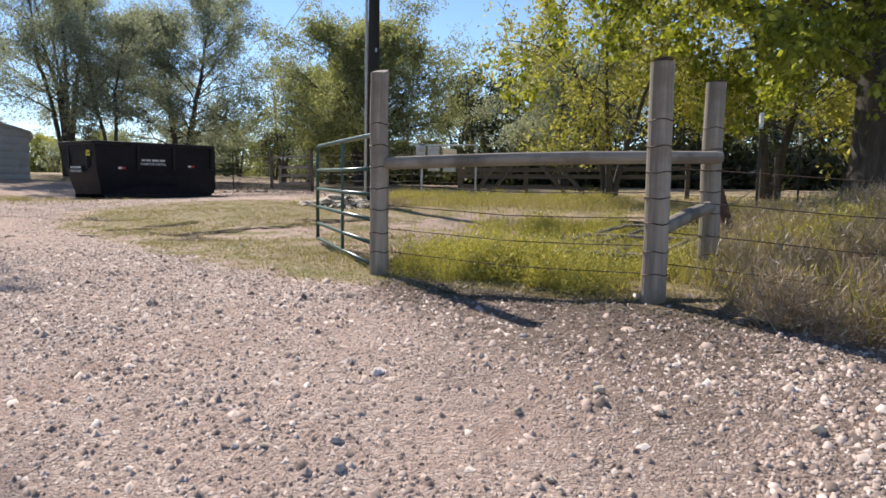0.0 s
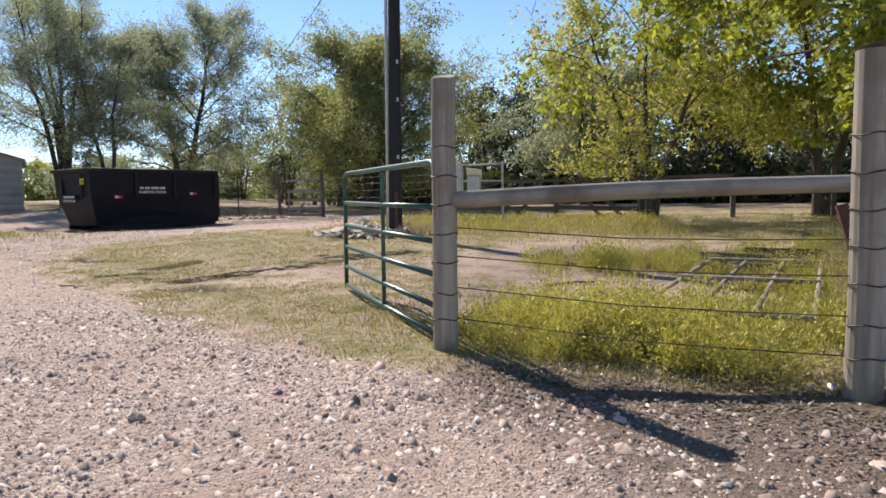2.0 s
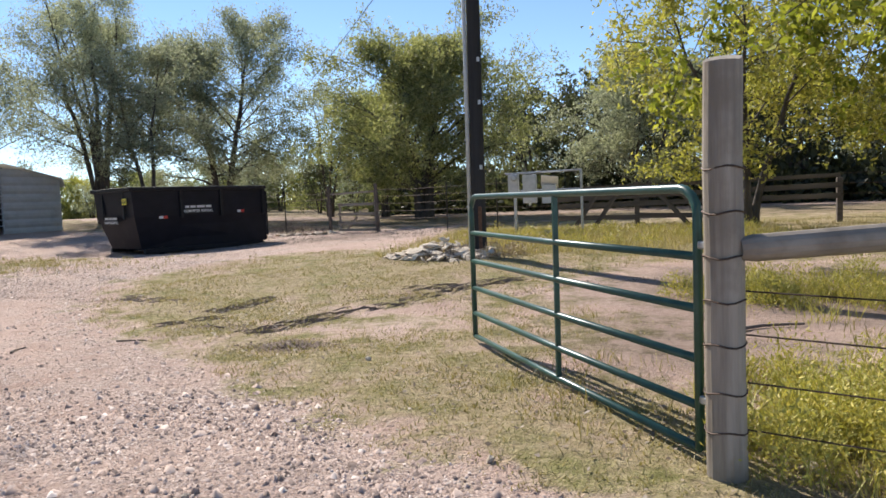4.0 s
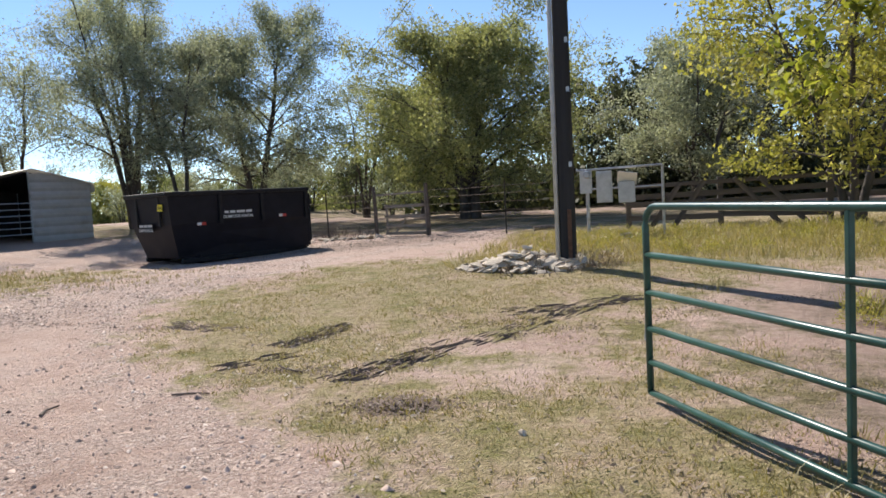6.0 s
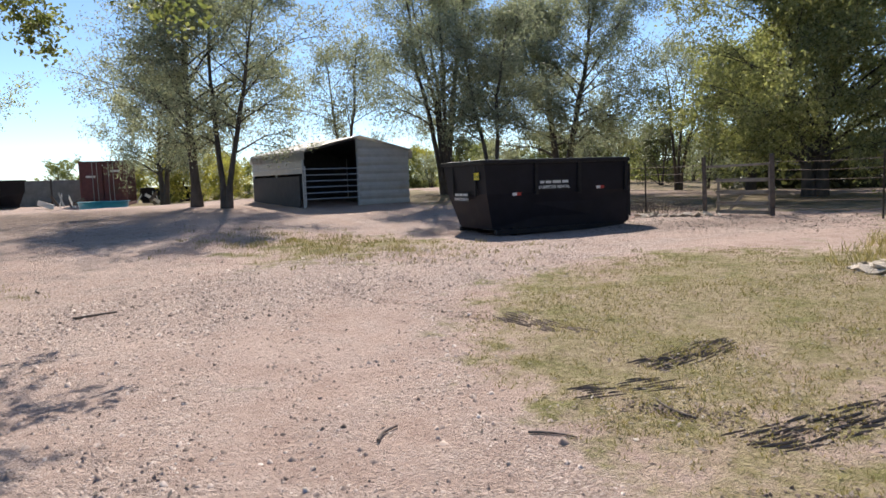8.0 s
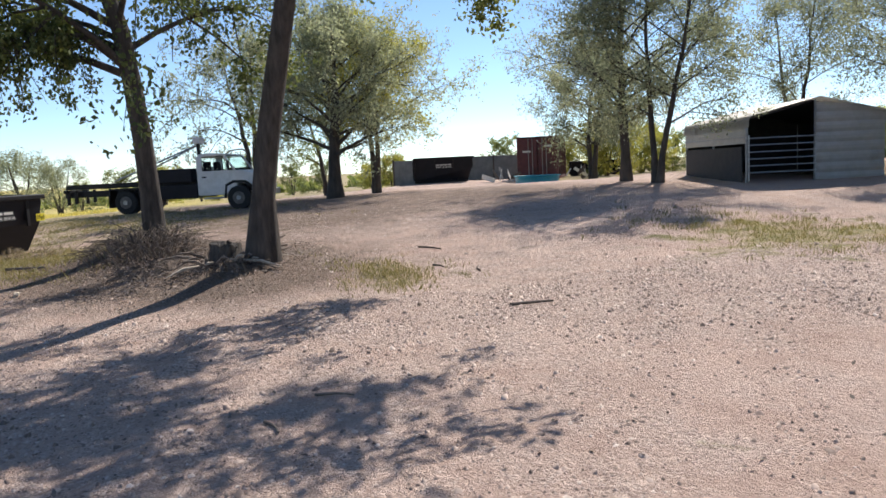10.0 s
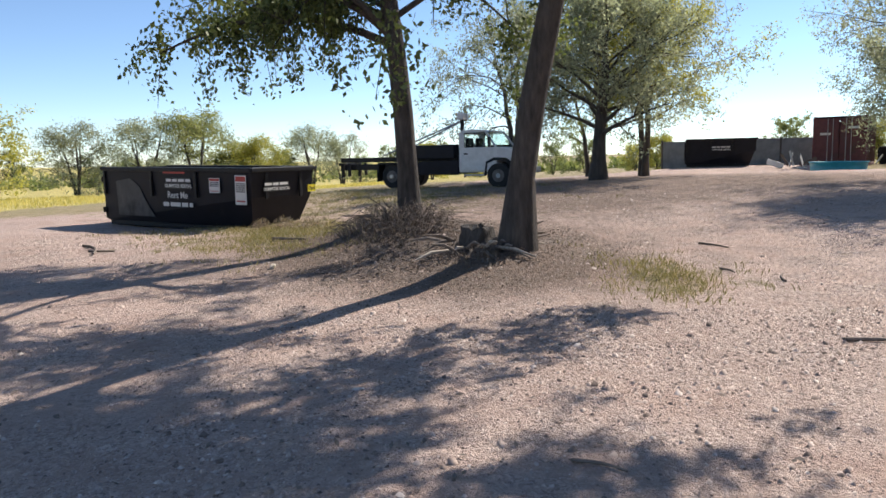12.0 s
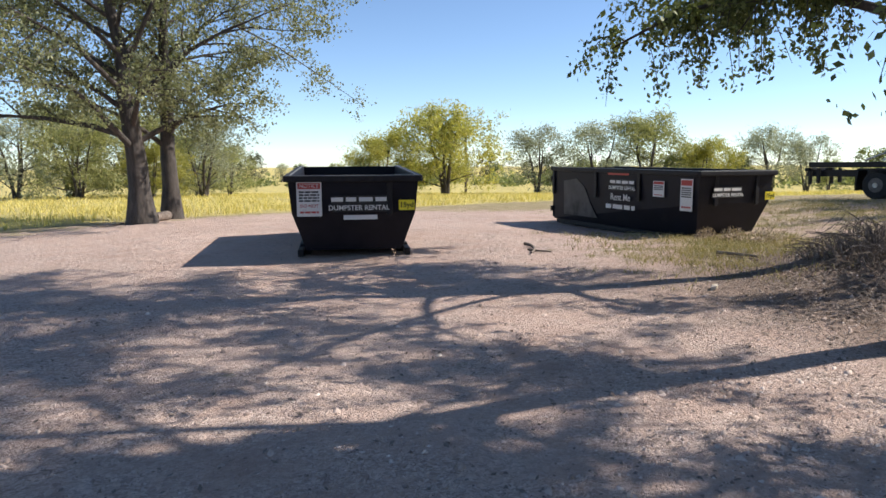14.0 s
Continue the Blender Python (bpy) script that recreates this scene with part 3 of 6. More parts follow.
def tree_meshes(seed, tall, spread, crown_base, stems=1, trunk=0.18, limbs=9, leaves=9000, leaf=0.11, wood=None, foliage=None, reach=(0, 0), droop=0.15, flare=1.5, splay=12, lean=(0, 0), clump=0.2, taper=0.85, per=6, twigs=6, tri=False, boughs=()):
    """A trunk or several stems with curved limbs and twigs, and leaves in loose clumps along the twigs."""
    rng = np.random.default_rng(seed)
    verts, faces, count = [], [], 0
    anchors = []

    coarse = twigs < 6

    def add(points, radii, sides):
        nonlocal count
        sides = {10: 6, 6: 4, 4: 3}.get(sides, sides) if coarse else sides
        v, q = tube_arrays(points, radii, sides)
        verts.append(v)
        faces.append(q + count)
        count += len(v)

    up = np.array([0.0, 0.0, 1.0])
    for s in range(stems):
        az = s * math.tau / stems + rng.uniform(-0.5, 0.5)
        out = math.radians(rng.uniform(0.6, 1.3) * splay) if stems > 1 else 0.0
        top = tall * rng.uniform(0.8, 0.97)
        f = np.linspace(0, 1, 10)
        side = np.array([math.cos(az), math.sin(az), 0]) * math.tan(out)
        pts = f[:, None] * top * up + (f ** 1.15)[:, None] * top * side[None] + (f ** 1.3)[:, None] * np.array([lean[0], lean[1], 0.0]) * tall
        pts[:, :2] += np.cumsum(rng.normal(0, 0.014 * tall, (10, 2)), axis=0) * f[:, None]
        if stems > 1:
            pts[:, :2] += np.array([math.cos(az), math.sin(az)]) * trunk * 0.6
        pts[0, 2] = -0.25
        rad = trunk * (0.08 + 0.92 * (1 - f) ** taper) * (0.75 if stems > 1 else 1.0)
        rad[0] *= flare
        add(pts, rad, 10)
        n_limb = max(3, limbs // stems + 1)
        for k in range(n_limb):
            t = crown_base / tall + (0.97 - crown_base / tall) * (k + rng.uniform(0.1, 0.9)) / n_limb
            p0, r0, d0 = along(pts, rad, min(t, 0.98))
            a = az + k * 2.4 + rng.uniform(-0.5, 0.5)
            rel = (t - crown_base / tall) / (1 - crown_base / tall)
            length = spread * (0.55 + 0.75 * math.sin(math.pi * min(1.0, 0.25 + 0.75 * rel))) * rng.uniform(0.6, 1.1) * (1.0 if rel < 0.75 else 0.7)
            climb = rng.uniform(0.25, 0.75) + 0.7 * rel
            dirn = np.array([math.cos(a) + reach[0], math.sin(a) + reach[1], climb])
            dirn /= np.linalg.norm(dirn)
            g = np.linspace(0, 1, 6)[:, None]
            lp = p0 + dirn * length * g + np.array([0, 0, -1.0]) * droop * length * g ** 2.4 + np.cumsum(rng.normal(0, 0.03 * length, (6, 3)), axis=0) * g
            lr = np.linspace(max(0.016, r0 * 0.4), 0.008, 6)
            add(lp, lr, 6)
            for w in range(twigs):
                fw = 0.28 + 0.72 * (w + rng.uniform(0, 1)) / twigs
                q0, qr, qd = along(lp, lr, min(fw, 0.99))
                td = qd / (np.linalg.norm(qd) + 1e-9) + rng.normal(0, 0.65, 3) + up * (0.25 - droop)
                td /= np.linalg.norm(td)
                tl = length * rng.uniform(0.25, 0.55)
                h = np.linspace(0, 1, 4)[:, None]
                tp = q0 + td * tl * h - up * droop * tl * h ** 2 + rng.normal(0, 0.03 * tl, (4, 3)) * h
                add(tp, np.linspace(min(qr * 0.7, 0.03), 0.006, 4), 4)
                for z in rng.uniform(0.2, 1.08, 7):
                    anchors.append(tp[0] + (tp[-1] - tp[0]) * z)
                if coarse:
                    continue
                u0 = tp[2]
                ud = td + rng.normal(0, 0.8, 3)
                up2 = np.stack([u0, u0 + ud / np.linalg.norm(ud) * tl * 0.5])
                add(up2, [0.01, 0.004], 3)
                anchors.append(up2[1])
        anchors.extend(pts[-1] + rng.normal(0, 0.25, (3, 3)))
    hung = []
    for start, end in boughs:
        # a bough that leaves the stem at a given height and carries hanging twigs
        p0, r0, d0 = along(pts, rad, start / top)
        g = np.linspace(0, 1, 8)[:, None]
        lp = p0 + (np.array(end) - p0) * g + up * 0.5 * np.sin(g * math.pi) + np.cumsum(rng.normal(0, 0.05, (8, 3)), axis=0) * g
        lr = np.linspace(0.075, 0.015, 8)
        add(lp, lr, 8)
        for w in range(16):
            q0, qr, qd = along(lp, lr, min(0.99, 0.3 + 0.7 * (w + rng.uniform(0, 1)) / 16))
            swing = np.array([rng.normal(0, 0.45), rng.normal(0, 0.45), -rng.uniform(0.5, 1.4)])
            h = np.linspace(0, 1, 5)[:, None]
            tp = q0 + swing * h * [1, 1, 0] + up * (0.25 * np.sin(h * 2.2) + swing[2] * h ** 1.8)
            add(tp, np.linspace(0.016, 0.004, 5), 4)
            hung.extend(tp[int(i)] + (tp[int(i) + 1] - tp[int(i)]) * (i % 1) for i in rng.uniform(0.8, 3.99, 9))
    anchors = np.array(anchors)
    centre = anchors[rng.integers(0, len(anchors), max(1, leaves // per))]
    centre = centre + rng.normal(0, clump * 1.25, centre.shape)
    pos = np.repeat(centre, per, axis=0) + rng.normal(0, clump * 0.5, (len(centre) * per, 3)) * [1, 1, 0.8]
    if hung:
        pos = np.concatenate([pos, np.repeat(np.array(hung), 20, axis=0) + rng.normal(0, 0.09, (len(hung) * 20, 3))])
    n = len(pos)
    axis = rng.normal(0, 1, (n, 3)) + [0, 0, -droop * 3]
    axis /= np.linalg.norm(axis, axis=1)[:, None]
    other = np.cross(axis, rng.normal(0, 1, (n, 3)))
    other /= np.linalg.norm(other, axis=1)[:, None] + 1e-9
    size = leaf * rng.uniform(0.6, 1.35, n)[:, None]
    lv = np.stack([pos - axis * size * 0.5, pos + other * size * 0.32, pos + axis * size * 0.55, pos - other * size * 0.32], 1).reshape(-1, 3)
    lf = np.arange(n * 4).reshape(-1, 4)
    if tri:
        lv = np.stack([pos - axis * size * 0.55, pos + other * size * 0.5, pos + axis * size * 0.55], 1).reshape(-1, 3)
        lf = np.arange(n * 3).reshape(-1, 3)
    return quads_mesh("wood", np.concatenate(verts), np.concatenate(faces), wood or M["bark_far"], True), quads_mesh("leaves", lv, lf, foliage)


def plant_tree(x, y, label, group="", turn=0.0, name="tree", **how):
    wood, crown = tree_meshes(**how)
    t = thing(name, pose(x, y, ground_at(x, y), 0, 0, turn), label, "tree", group)
    part_mesh("trunk", wood, t)
    part_mesh("crown", crown, t)
    return t


GREY, GREEN, YELLOW, DARK = LEAF["grey_green"], LEAF["green"], LEAF["yellow"], LEAF["dark"]
# behind the shelter and the north fence
plant_tree(-22.7, 33.5, "many-stemmed elm with thin grey-green autumn leaves behind the shelter", seed=11, tall=10.2, spread=3.0, crown_base=2.6, stems=6, trunk=0.17, limbs=50, leaves=80000, leaf=0.085, foliage=GREY, splay=14, tri=True)
plant_tree(-17.8, 30.2, "slim leaning elm with sparse grey-green leaves by the fence", seed=12, tall=8.2, spread=2.0, crown_base=2.4, stems=2, trunk=0.13, limbs=22, leaves=30000, leaf=0.085, foliage=GREY, splay=10, lean=(-0.14, 0.05), tri=True)
plant_tree(-19.0, 37.3, "tall elm with spreading limbs and grey-green leaves beyond the fence", seed=13, tall=9.8, spread=3.4, crown_base=1.8, stems=2, trunk=0.24, limbs=44, leaves=100000, leaf=0.095, foliage=GREY, splay=7, tri=True)
plant_tree(-28.5, 33.0, "leaning elm with sparse leaves behind the metal shelter", seed=14, tall=7.6, spread=2.6, crown_base=2.0, stems=2, trunk=0.15, limbs=20, leaves=22000, leaf=0.09, foliage=GREY, lean=(-0.12, 0.0), tri=True)
plant_tree(-15.6, 42.5, "thin half-bare tree beyond the north fence", seed=15, tall=7.8, spread=2.4, crown_base=2.2, stems=3, trunk=0.12, limbs=18, leaves=14000, leaf=0.09, foliage=GREY, splay=9, tri=True)
plant_tree(-8.0, 34.5, "broad dense green elm with dark shaded trunk in the pasture", seed=16, tall=7.9, spread=3.6, crown_base=0.9, stems=3, trunk=0.26, limbs=54, leaves=110000, leaf=0.105, foliage=LEAF["olive"], splay=7, tri=True, clump=0.19)
plant_tree(-11.6, 40.0, "rounded green tree beside the broad elm", seed=17, tall=6.2, spread=2.6, crown_base=1.0, stems=3, trunk=0.16, limbs=22, leaves=40000, leaf=0.12, foliage=LEAF["olive"], tri=True)
plant_tree(0.8, 41.0, "grey-green tree at the edge of the wood", seed=18, tall=7.2, spread=3.3, crown_base=1.2, stems=3, trunk=0.17, limbs=24, leaves=42000, leaf=0.12, foliage=GREY, tri=True)
plant_tree(2.9, 24.2, "small tree with yellowing leaves and forked trunk by the board fence", seed=19, tall=6.4, spread=2.6, crown_base=1.6, stems=3, trunk=0.13, limbs=18, leaves=20000, leaf=0.11, foliage=YELLOW, splay=15, tri=True, clump=0.17)
plant_tree(7.75, 18.0, "big old tree with thick dark trunk and large green leaves", seed=20, tall=9.5, spread=4.6, crown_base=2.4, stems=1, trunk=0.55, limbs=26, leaves=62000, leaf=0.135, wood=M["bark"], foliage=LEAF["bright"], reach=(-0.35, -0.2), droop=0.22, clump=0.17, per=9)
plant_tree(7.5, 25.5, "yellow-green tree along the pasture edge", seed=21, tall=7.4, spread=3.2, crown_base=1.4, stems=2, trunk=0.2, limbs=18, leaves=30000, leaf=0.12, foliage=YELLOW, tri=True, clump=0.17)
plant_tree(15.0, 22.0, "leafy green tree beyond the weedy bank", seed=22, tall=8.2, spread=3.4, crown_base=1.4, stems=2, trunk=0.2, limbs=18, leaves=24000, leaf=0.16, foliage=GREEN, tri=True, clump=0.17)
# round the yard
plant_tree(-24.9, 23.6, "slender elm with airy grey-green crown in the yard", seed=23, tall=9.2, spread=2.9, crown_base=2.3, stems=2, trunk=0.16, limbs=32, leaves=40000, leaf=0.09, foliage=GREY, lean=(0.03, 0.02), tri=True)
plant_tree(-26.9, 23.7, "slender elm with airy grey-green crown beside its twin", seed=24, tall=9.4, spread=3.0, crown_base=2.0, stems=1, trunk=0.19, limbs=34, leaves=40000, leaf=0.09, foliage=GREY, tri=True)
plant_tree(-39.0, 29.5, "spreading tree over the red container", seed=25, tall=7.2, spread=3.6, crown_base=1.6, stems=2, trunk=0.22, limbs=30, leaves=38000, leaf=0.11, foliage=GREY, tri=True)
plant_tree(-34.4, 14.4, "wide shade tree with yellow-green leaves near the yard edge", seed=26, tall=8.2, spread=3.4, crown_base=1.9, stems=1, trunk=0.3, limbs=34, leaves=42000, leaf=0.11, foliage=GREY, tri=True)
plant_tree(-37.4, 16.9, "yellow-green shade tree with low limbs", seed=27, tall=8.0, spread=3.2, crown_base=2.7, stems=2, trunk=0.2, limbs=30, leaves=36000, leaf=0.11, foliage=YELLOW, tri=True, droop=0.05)
plant_tree(-42.5, 15.5, "olive-green shade tree beyond the yard", seed=28, tall=7.0, spread=3.0, crown_base=1.6, stems=2, trunk=0.18, limbs=16, leaves=18000, leaf=0.11, foliage=GREEN, tri=True)
plant_tree(-37.5, 11.4, "thin grey elm with trailing twigs behind the truck", seed=37, tall=8.2, spread=3.2, crown_base=2.6, stems=2, trunk=0.2, limbs=18, leaves=15000, leaf=0.11, foliage=GREY, droop=0.35, tri=True)
plant_tree(-18.65, 8.1, "leaning shade tree with rough bark and hanging leafy branches", seed=29, tall=9.6, spread=3.9, crown_base=3.4, stems=1, trunk=0.195, limbs=20, leaves=46000, leaf=0.078, wood=M["bark"], foliage=LEAF["deep"], reach=(0.15, -0.35), droop=0.32, lean=(0.14, -0.035), flare=1.25, clump=0.14, taper=0.45, boughs=((3.0, (1.0, -3.7, 3.1)), (3.1, (1.5, -2.0, 3.2)), (3.4, (-0.4, -3.2, 3.7)), (3.8, (1.4, -3.2, 4.1))), per=9)
plant_tree(-15.95, 9.8, "thick-trunked shade tree with flared roots and rough bark", seed=30, tall=10.8, spread=4.8, crown_base=5.6, stems=1, trunk=0.2, limbs=22, leaves=90000, leaf=0.092, wood=M["bark"], foliage=GREEN, reach=(0.25, 0.6), droop=0.1, lean=(0.24, 0.075), flare=1.7, clump=0.14, taper=0.5, boughs=((5.0, (1.6, 3.4, 6.3)), (5.2, (2.8, 2.0, 6.6)), (5.4, (1.2, 5.6, 6.8)), (5.8, (2.2, 4.6, 7.6)), (5.6, (0.2, 4.2, 7.2)), (5.9, (3.4, 3.4, 7.4)), (5.3, (2.4, 1.0, 6.2))), per=9)
plant_tree(-18.4, -10.3, "old shade tree with low spreading limbs at the field edge", seed=31, tall=10.4, spread=4.9, crown_base=2.4, stems=1, trunk=0.33, limbs=30, leaves=70000, leaf=0.085, wood=M["bark"], foliage=LEAF["field_tree"], reach=(0.1, -0.1), droop=0.25, clump=0.16)
plant_tree(-20.15, -11.5, "shade tree beside its twin at the field edge", seed=32, tall=10.4, spread=3.6, crown_base=2.4, stems=1, trunk=0.27, limbs=22, leaves=40000, leaf=0.085, wood=M["bark"], foliage=LEAF["field_tree"], clump=0.16)


# woods and field trees farther off
def far_tree_kind(seed, foliage, label, **how):
    wood, crown = tree_meshes(seed=seed, leaves=how.pop("leaves", 5200), leaf=how.pop("leaf", 0.27), clump=0.3, foliage=foliage, trunk=0.2, limbs=20, twigs=4, tri=True, **how)
    t = thing("tree", pose(0, 0, -60), label, "tree", "trees of the distant woods")
    part_mesh("trunk", wood, t)
    part_mesh("crown", crown, t)
    return t


FAR_KINDS = [
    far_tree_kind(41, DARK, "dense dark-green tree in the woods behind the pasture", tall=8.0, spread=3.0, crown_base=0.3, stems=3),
    far_tree_kind(42, GREEN, "bushy green tree in the woods behind the pasture", tall=7.0, spread=3.2, crown_base=0.2, stems=3),
    far_tree_kind(43, YELLOW, leaves=9500, label="round yellow-green tree across the field", tall=6.4, spread=3.6, crown_base=0.2, stems=3),
    far_tree_kind(44, GREY, "thin grey-brown tree across the field", tall=7.4, spread=3.0, crown_base=0.5, stems=3, leaves=3000),
    far_tree_kind(45, LEAF["olive"], "olive field tree with rounded crown", tall=7.0, spread=3.2, crown_base=0.3, stems=3, leaves=15000, leaf=0.17),
    far_tree_kind(46, YELLOW, "round yellow-green field tree", tall=6.4, spread=3.4, crown_base=0.2, stems=4, leaves=22000, leaf=0.17),
    far_tree_kind(47, GREY, "grey-brown half-bare field tree", tall=7.2, spread=3.2, crown_base=0.6, stems=3, leaves=11000, leaf=0.16),
]


def plant_far(kind, x, y, size, turn):
    t = copy_thing(FAR_KINDS[kind], pose(x, y, ground_at(x, y) - 0.1, 0, 0, turn))
    t.scale = (size, size, size * (0.9 + 0.2 * ((turn * 7) % 1)))


rng_far = np.random.default_rng(5)
for row in range(3):
    for k in range(17):
        x = -34 + k * 4.6 + rng_far.uniform(-1.6, 1.6)
        y = 47 + row * 7 + rng_far.uniform(-2.4, 2.4) - 0.12 * max(0, x)
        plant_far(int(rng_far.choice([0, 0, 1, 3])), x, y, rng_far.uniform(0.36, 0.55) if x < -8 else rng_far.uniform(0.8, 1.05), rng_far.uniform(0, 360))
for k in range(16):
    plant_far(int(rng_far.choice([0, 1, 1, 2])), 13 + rng_far.uniform(0, 22), 20 + k * 1.7 + rng_far.uniform(-1, 1), rng_far.uniform(0.8, 1.15), rng_far.uniform(0, 360))
for k in range(22):
    a = radians(62 + k * 2.6 + rng_far.uniform(-1, 1))
    r = rng_far.uniform(75, 110)
    plant_far(int(rng_far.choice([1, 1, 2, 3])), -5 - r * math.sin(a), 9 + r * math.cos(a), rng_far.uniform(0.4, 0.65), rng_far.uniform(0, 360))
for k in range(44):
    a = radians(8 + k * 1.3 + rng_far.uniform(-0.8, 0.8))
    r = rng_far.uniform(50, 64)
    plant_far(int(rng_far.choice([1, 1, 2, 3])), -3 - r * math.sin(a), 9 + r * math.cos(a), rng_far.uniform(0.34, 0.58), rng_far.uniform(0, 360))
for k in range(34):
    a = radians(104 + k * 1.7 + rng_far.uniform(-0.7, 0.7))
    r = rng_far.uniform(180, 260)
    plant_far(int(rng_far.choice([0, 1, 3])), -5 - r * math.sin(a), 9 + r * math.cos(a), rng_far.uniform(0.7, 1.0), rng_far.uniform(0, 360))
FIELD_TREES = ((5, -66, -34, 1.45), (5, -60, -37, 1.0), (6, -76, -29, 1.1), (6, -80, -24, 1.2), (4, -82, -19, 1.3), (5, -85, -14, 0.95), (6, -92, -9, 1.1), (6, -96, -6, 0.95),
               (4, -40, -46, 1.15), (4, -36, -49, 1.2), (6, -44, -43, 1.1), (4, -34, -44, 0.9), (6, -31, -47, 1.0), (4, -47, -48, 0.9), (4, -52, -50, 0.75), (5, -38, -41, 0.7))
for k, (kind, x, y, size) in enumerate(FIELD_TREES):
    plant_far(kind, x, y, size, k * 77.0)
for t in FAR_KINDS:
    for o in list(t.children) + [t]:
        bpy.data.objects.remove(o)


# ---- dumpsters ----
def dumpster(m, long, wide, tall, label, marks):
    """A roll-off dumpster along x: closed sloping front at +x, barn door at the back, open top, floor runners and rollers."""
    d = thing("dumpster", m, label, "dumpster", "roll-off dumpsters")
    floor, lip, slope, tuck = 0.14, 0.05, 0.32, 0.2
    hx, hy = long / 2, wide / 2

    def ring(x0, x1, y_rear, y_front, z):
        return [(-x0, -y_rear, z), (x1, -y_front, z), (x1, y_front, z), (-x0, y_rear, z)]

    knee = floor + (tall - floor) * 0.52
    outer = [ring(hx, hx - slope, hy - 0.06, hy - tuck - 0.06, floor), ring(hx, hx - 0.08, hy - 0.03, hy - 0.05, knee), ring(hx, hx, hy, hy, tall)]
    inner = [ring(hx - lip, hx - lip, hy - lip, hy - lip, tall), ring(hx - lip, hx - 0.08 - lip, hy - 0.03 - lip, hy - 0.05 - lip, knee), ring(hx - lip, hx - slope - lip, hy - 0.06 - lip, hy - tuck - 0.06 - lip, floor + 0.05)]
    bm = bmesh.new()
    rings = [[bm.verts.new(v) for v in r] for r in outer + inner]
    for a, b in zip(rings, rings[1:]):
        for k in range(4):
            bm.faces.new((a[k], a[(k + 1) % 4], b[(k + 1) % 4], b[k]))
    bm.faces.new(rings[0][::-1])
    bm.faces.new(rings[-1])
    bmesh.ops.recalc_face_normals(bm, faces=bm.faces[:])
    part("body", bm, M["black_paint"], d)
    for s in (-1, 1):
        part("top_rail", box_bm(long + 0.06, 0.11, 0.1, (0, s * (hy + 0.015), tall - 0.03), 0.015), M["black_rail"], d)
        part("bottom_rail", box_bm(long - slope - 0.05, 0.1, 0.12, (-slope / 2, s * (hy - 0.16), 0.08), 0.012), M["black_rail"], d)
        for x in (-hx + 0.35, hx - 0.85):
            part("roller", tube_bm([(x, s * (hy - 0.22) - 0.09, 0.085), (x, s * (hy - 0.22) + 0.09, 0.085)], 0.1, 14), M["black_rail"], d)
        for k, x in enumerate((-hx + 0.06, -hx + long * 0.36, -hx + long * 0.66)):
            part("side_rib", box_bm(0.09, 0.05, tall - knee + 0.02, (x, s * (hy + 0.012), (tall + knee) / 2 - 0.03), 0.01), M["black_rail"], d)
    part("front_rail", box_bm(0.11, wide + 0.1, 0.1, (hx + 0.012, 0, tall - 0.03), 0.015), M["black_rail"], d)
    for y in (-hy * 0.55, hy * 0.55):
        part("front_rib", box_bm(0.045, 0.09, tall - knee, (hx - 0.02, y, (tall + knee) / 2 - 0.04), 0.01), M["black_rail"], d)
    for s in (-1, 1):
        part("rim_edge", box_bm(long + 0.02, 0.016, 0.008, (0, s * (hy - 0.03), tall + 0.022), 0.002), M["grey_wear"], d, "worn bare steel edge")
    part("rim_edge", box_bm(0.016, wide + 0.02, 0.008, (hx - 0.03, 0, tall + 0.022), 0.002), M["grey_wear"], d, "worn bare steel edge")
    door = part("rear_door", box_bm(0.06, wide - 0.08, tall - floor - 0.06, (-hx - 0.035, 0, (tall + floor) / 2), 0.012), M["black_paint"], d)
    for z in (0.45, 0.85, 1.25):
        part("door_rib", box_bm(0.05, wide - 0.14, 0.07, (-hx - 0.09, 0, z * tall / 1.6), 0.01), M["black_rail"], door)
    for z in (0.4, 1.2):
        part("hinge", tube_bm([(-hx - 0.05, -hy, z - 0.07), (-hx - 0.05, -hy, z + 0.07)], 0.035, 8), M["black_rail"], door)
    part("latch_bar", tube_bm([(-hx - 0.1, hy - 0.06, 0.3), (-hx - 0.1, hy - 0.06, tall - 0.15)], 0.022, 8), M["black_rail"], door)
    for mark in marks:
        mark(d, hx, hy, tall)
    return d


def plate(name, material, w, h, x, z, side, label, parent, off):
    """A sticker on a long side (side -1 or 1) or on the front end (side 0)."""
    turn = {-1: 0, 1: 180, 0: 90}[side]
    ob = part(name, box_bm(w, 0.004, h), material, parent, label)
    ob.matrix_local = pose(x if side else off, side * off if side else x, z, 0, 0, turn)
    return ob


def bars(parent, material, w, h, rows, name="text_strip"):
    """Unreadable or withheld writing: plain bars broken into words."""
    bm = bmesh.new()
    r = random.Random(int(w * 1000 + rows))
    for k in range(rows):
        z = h / 2 - (k + 0.5) * h / rows
        x = -w / 2
        while x < w / 2 - 0.02:
            ln = min(r.uniform(0.12, 0.34) * w, w / 2 - x)
            box_bm(ln, 0.002, h / rows * 0.58, (x + ln / 2, -0.0035, z), bm=bm)
            x += ln + 0.05 * w
    return part(name, bm, material, parent)


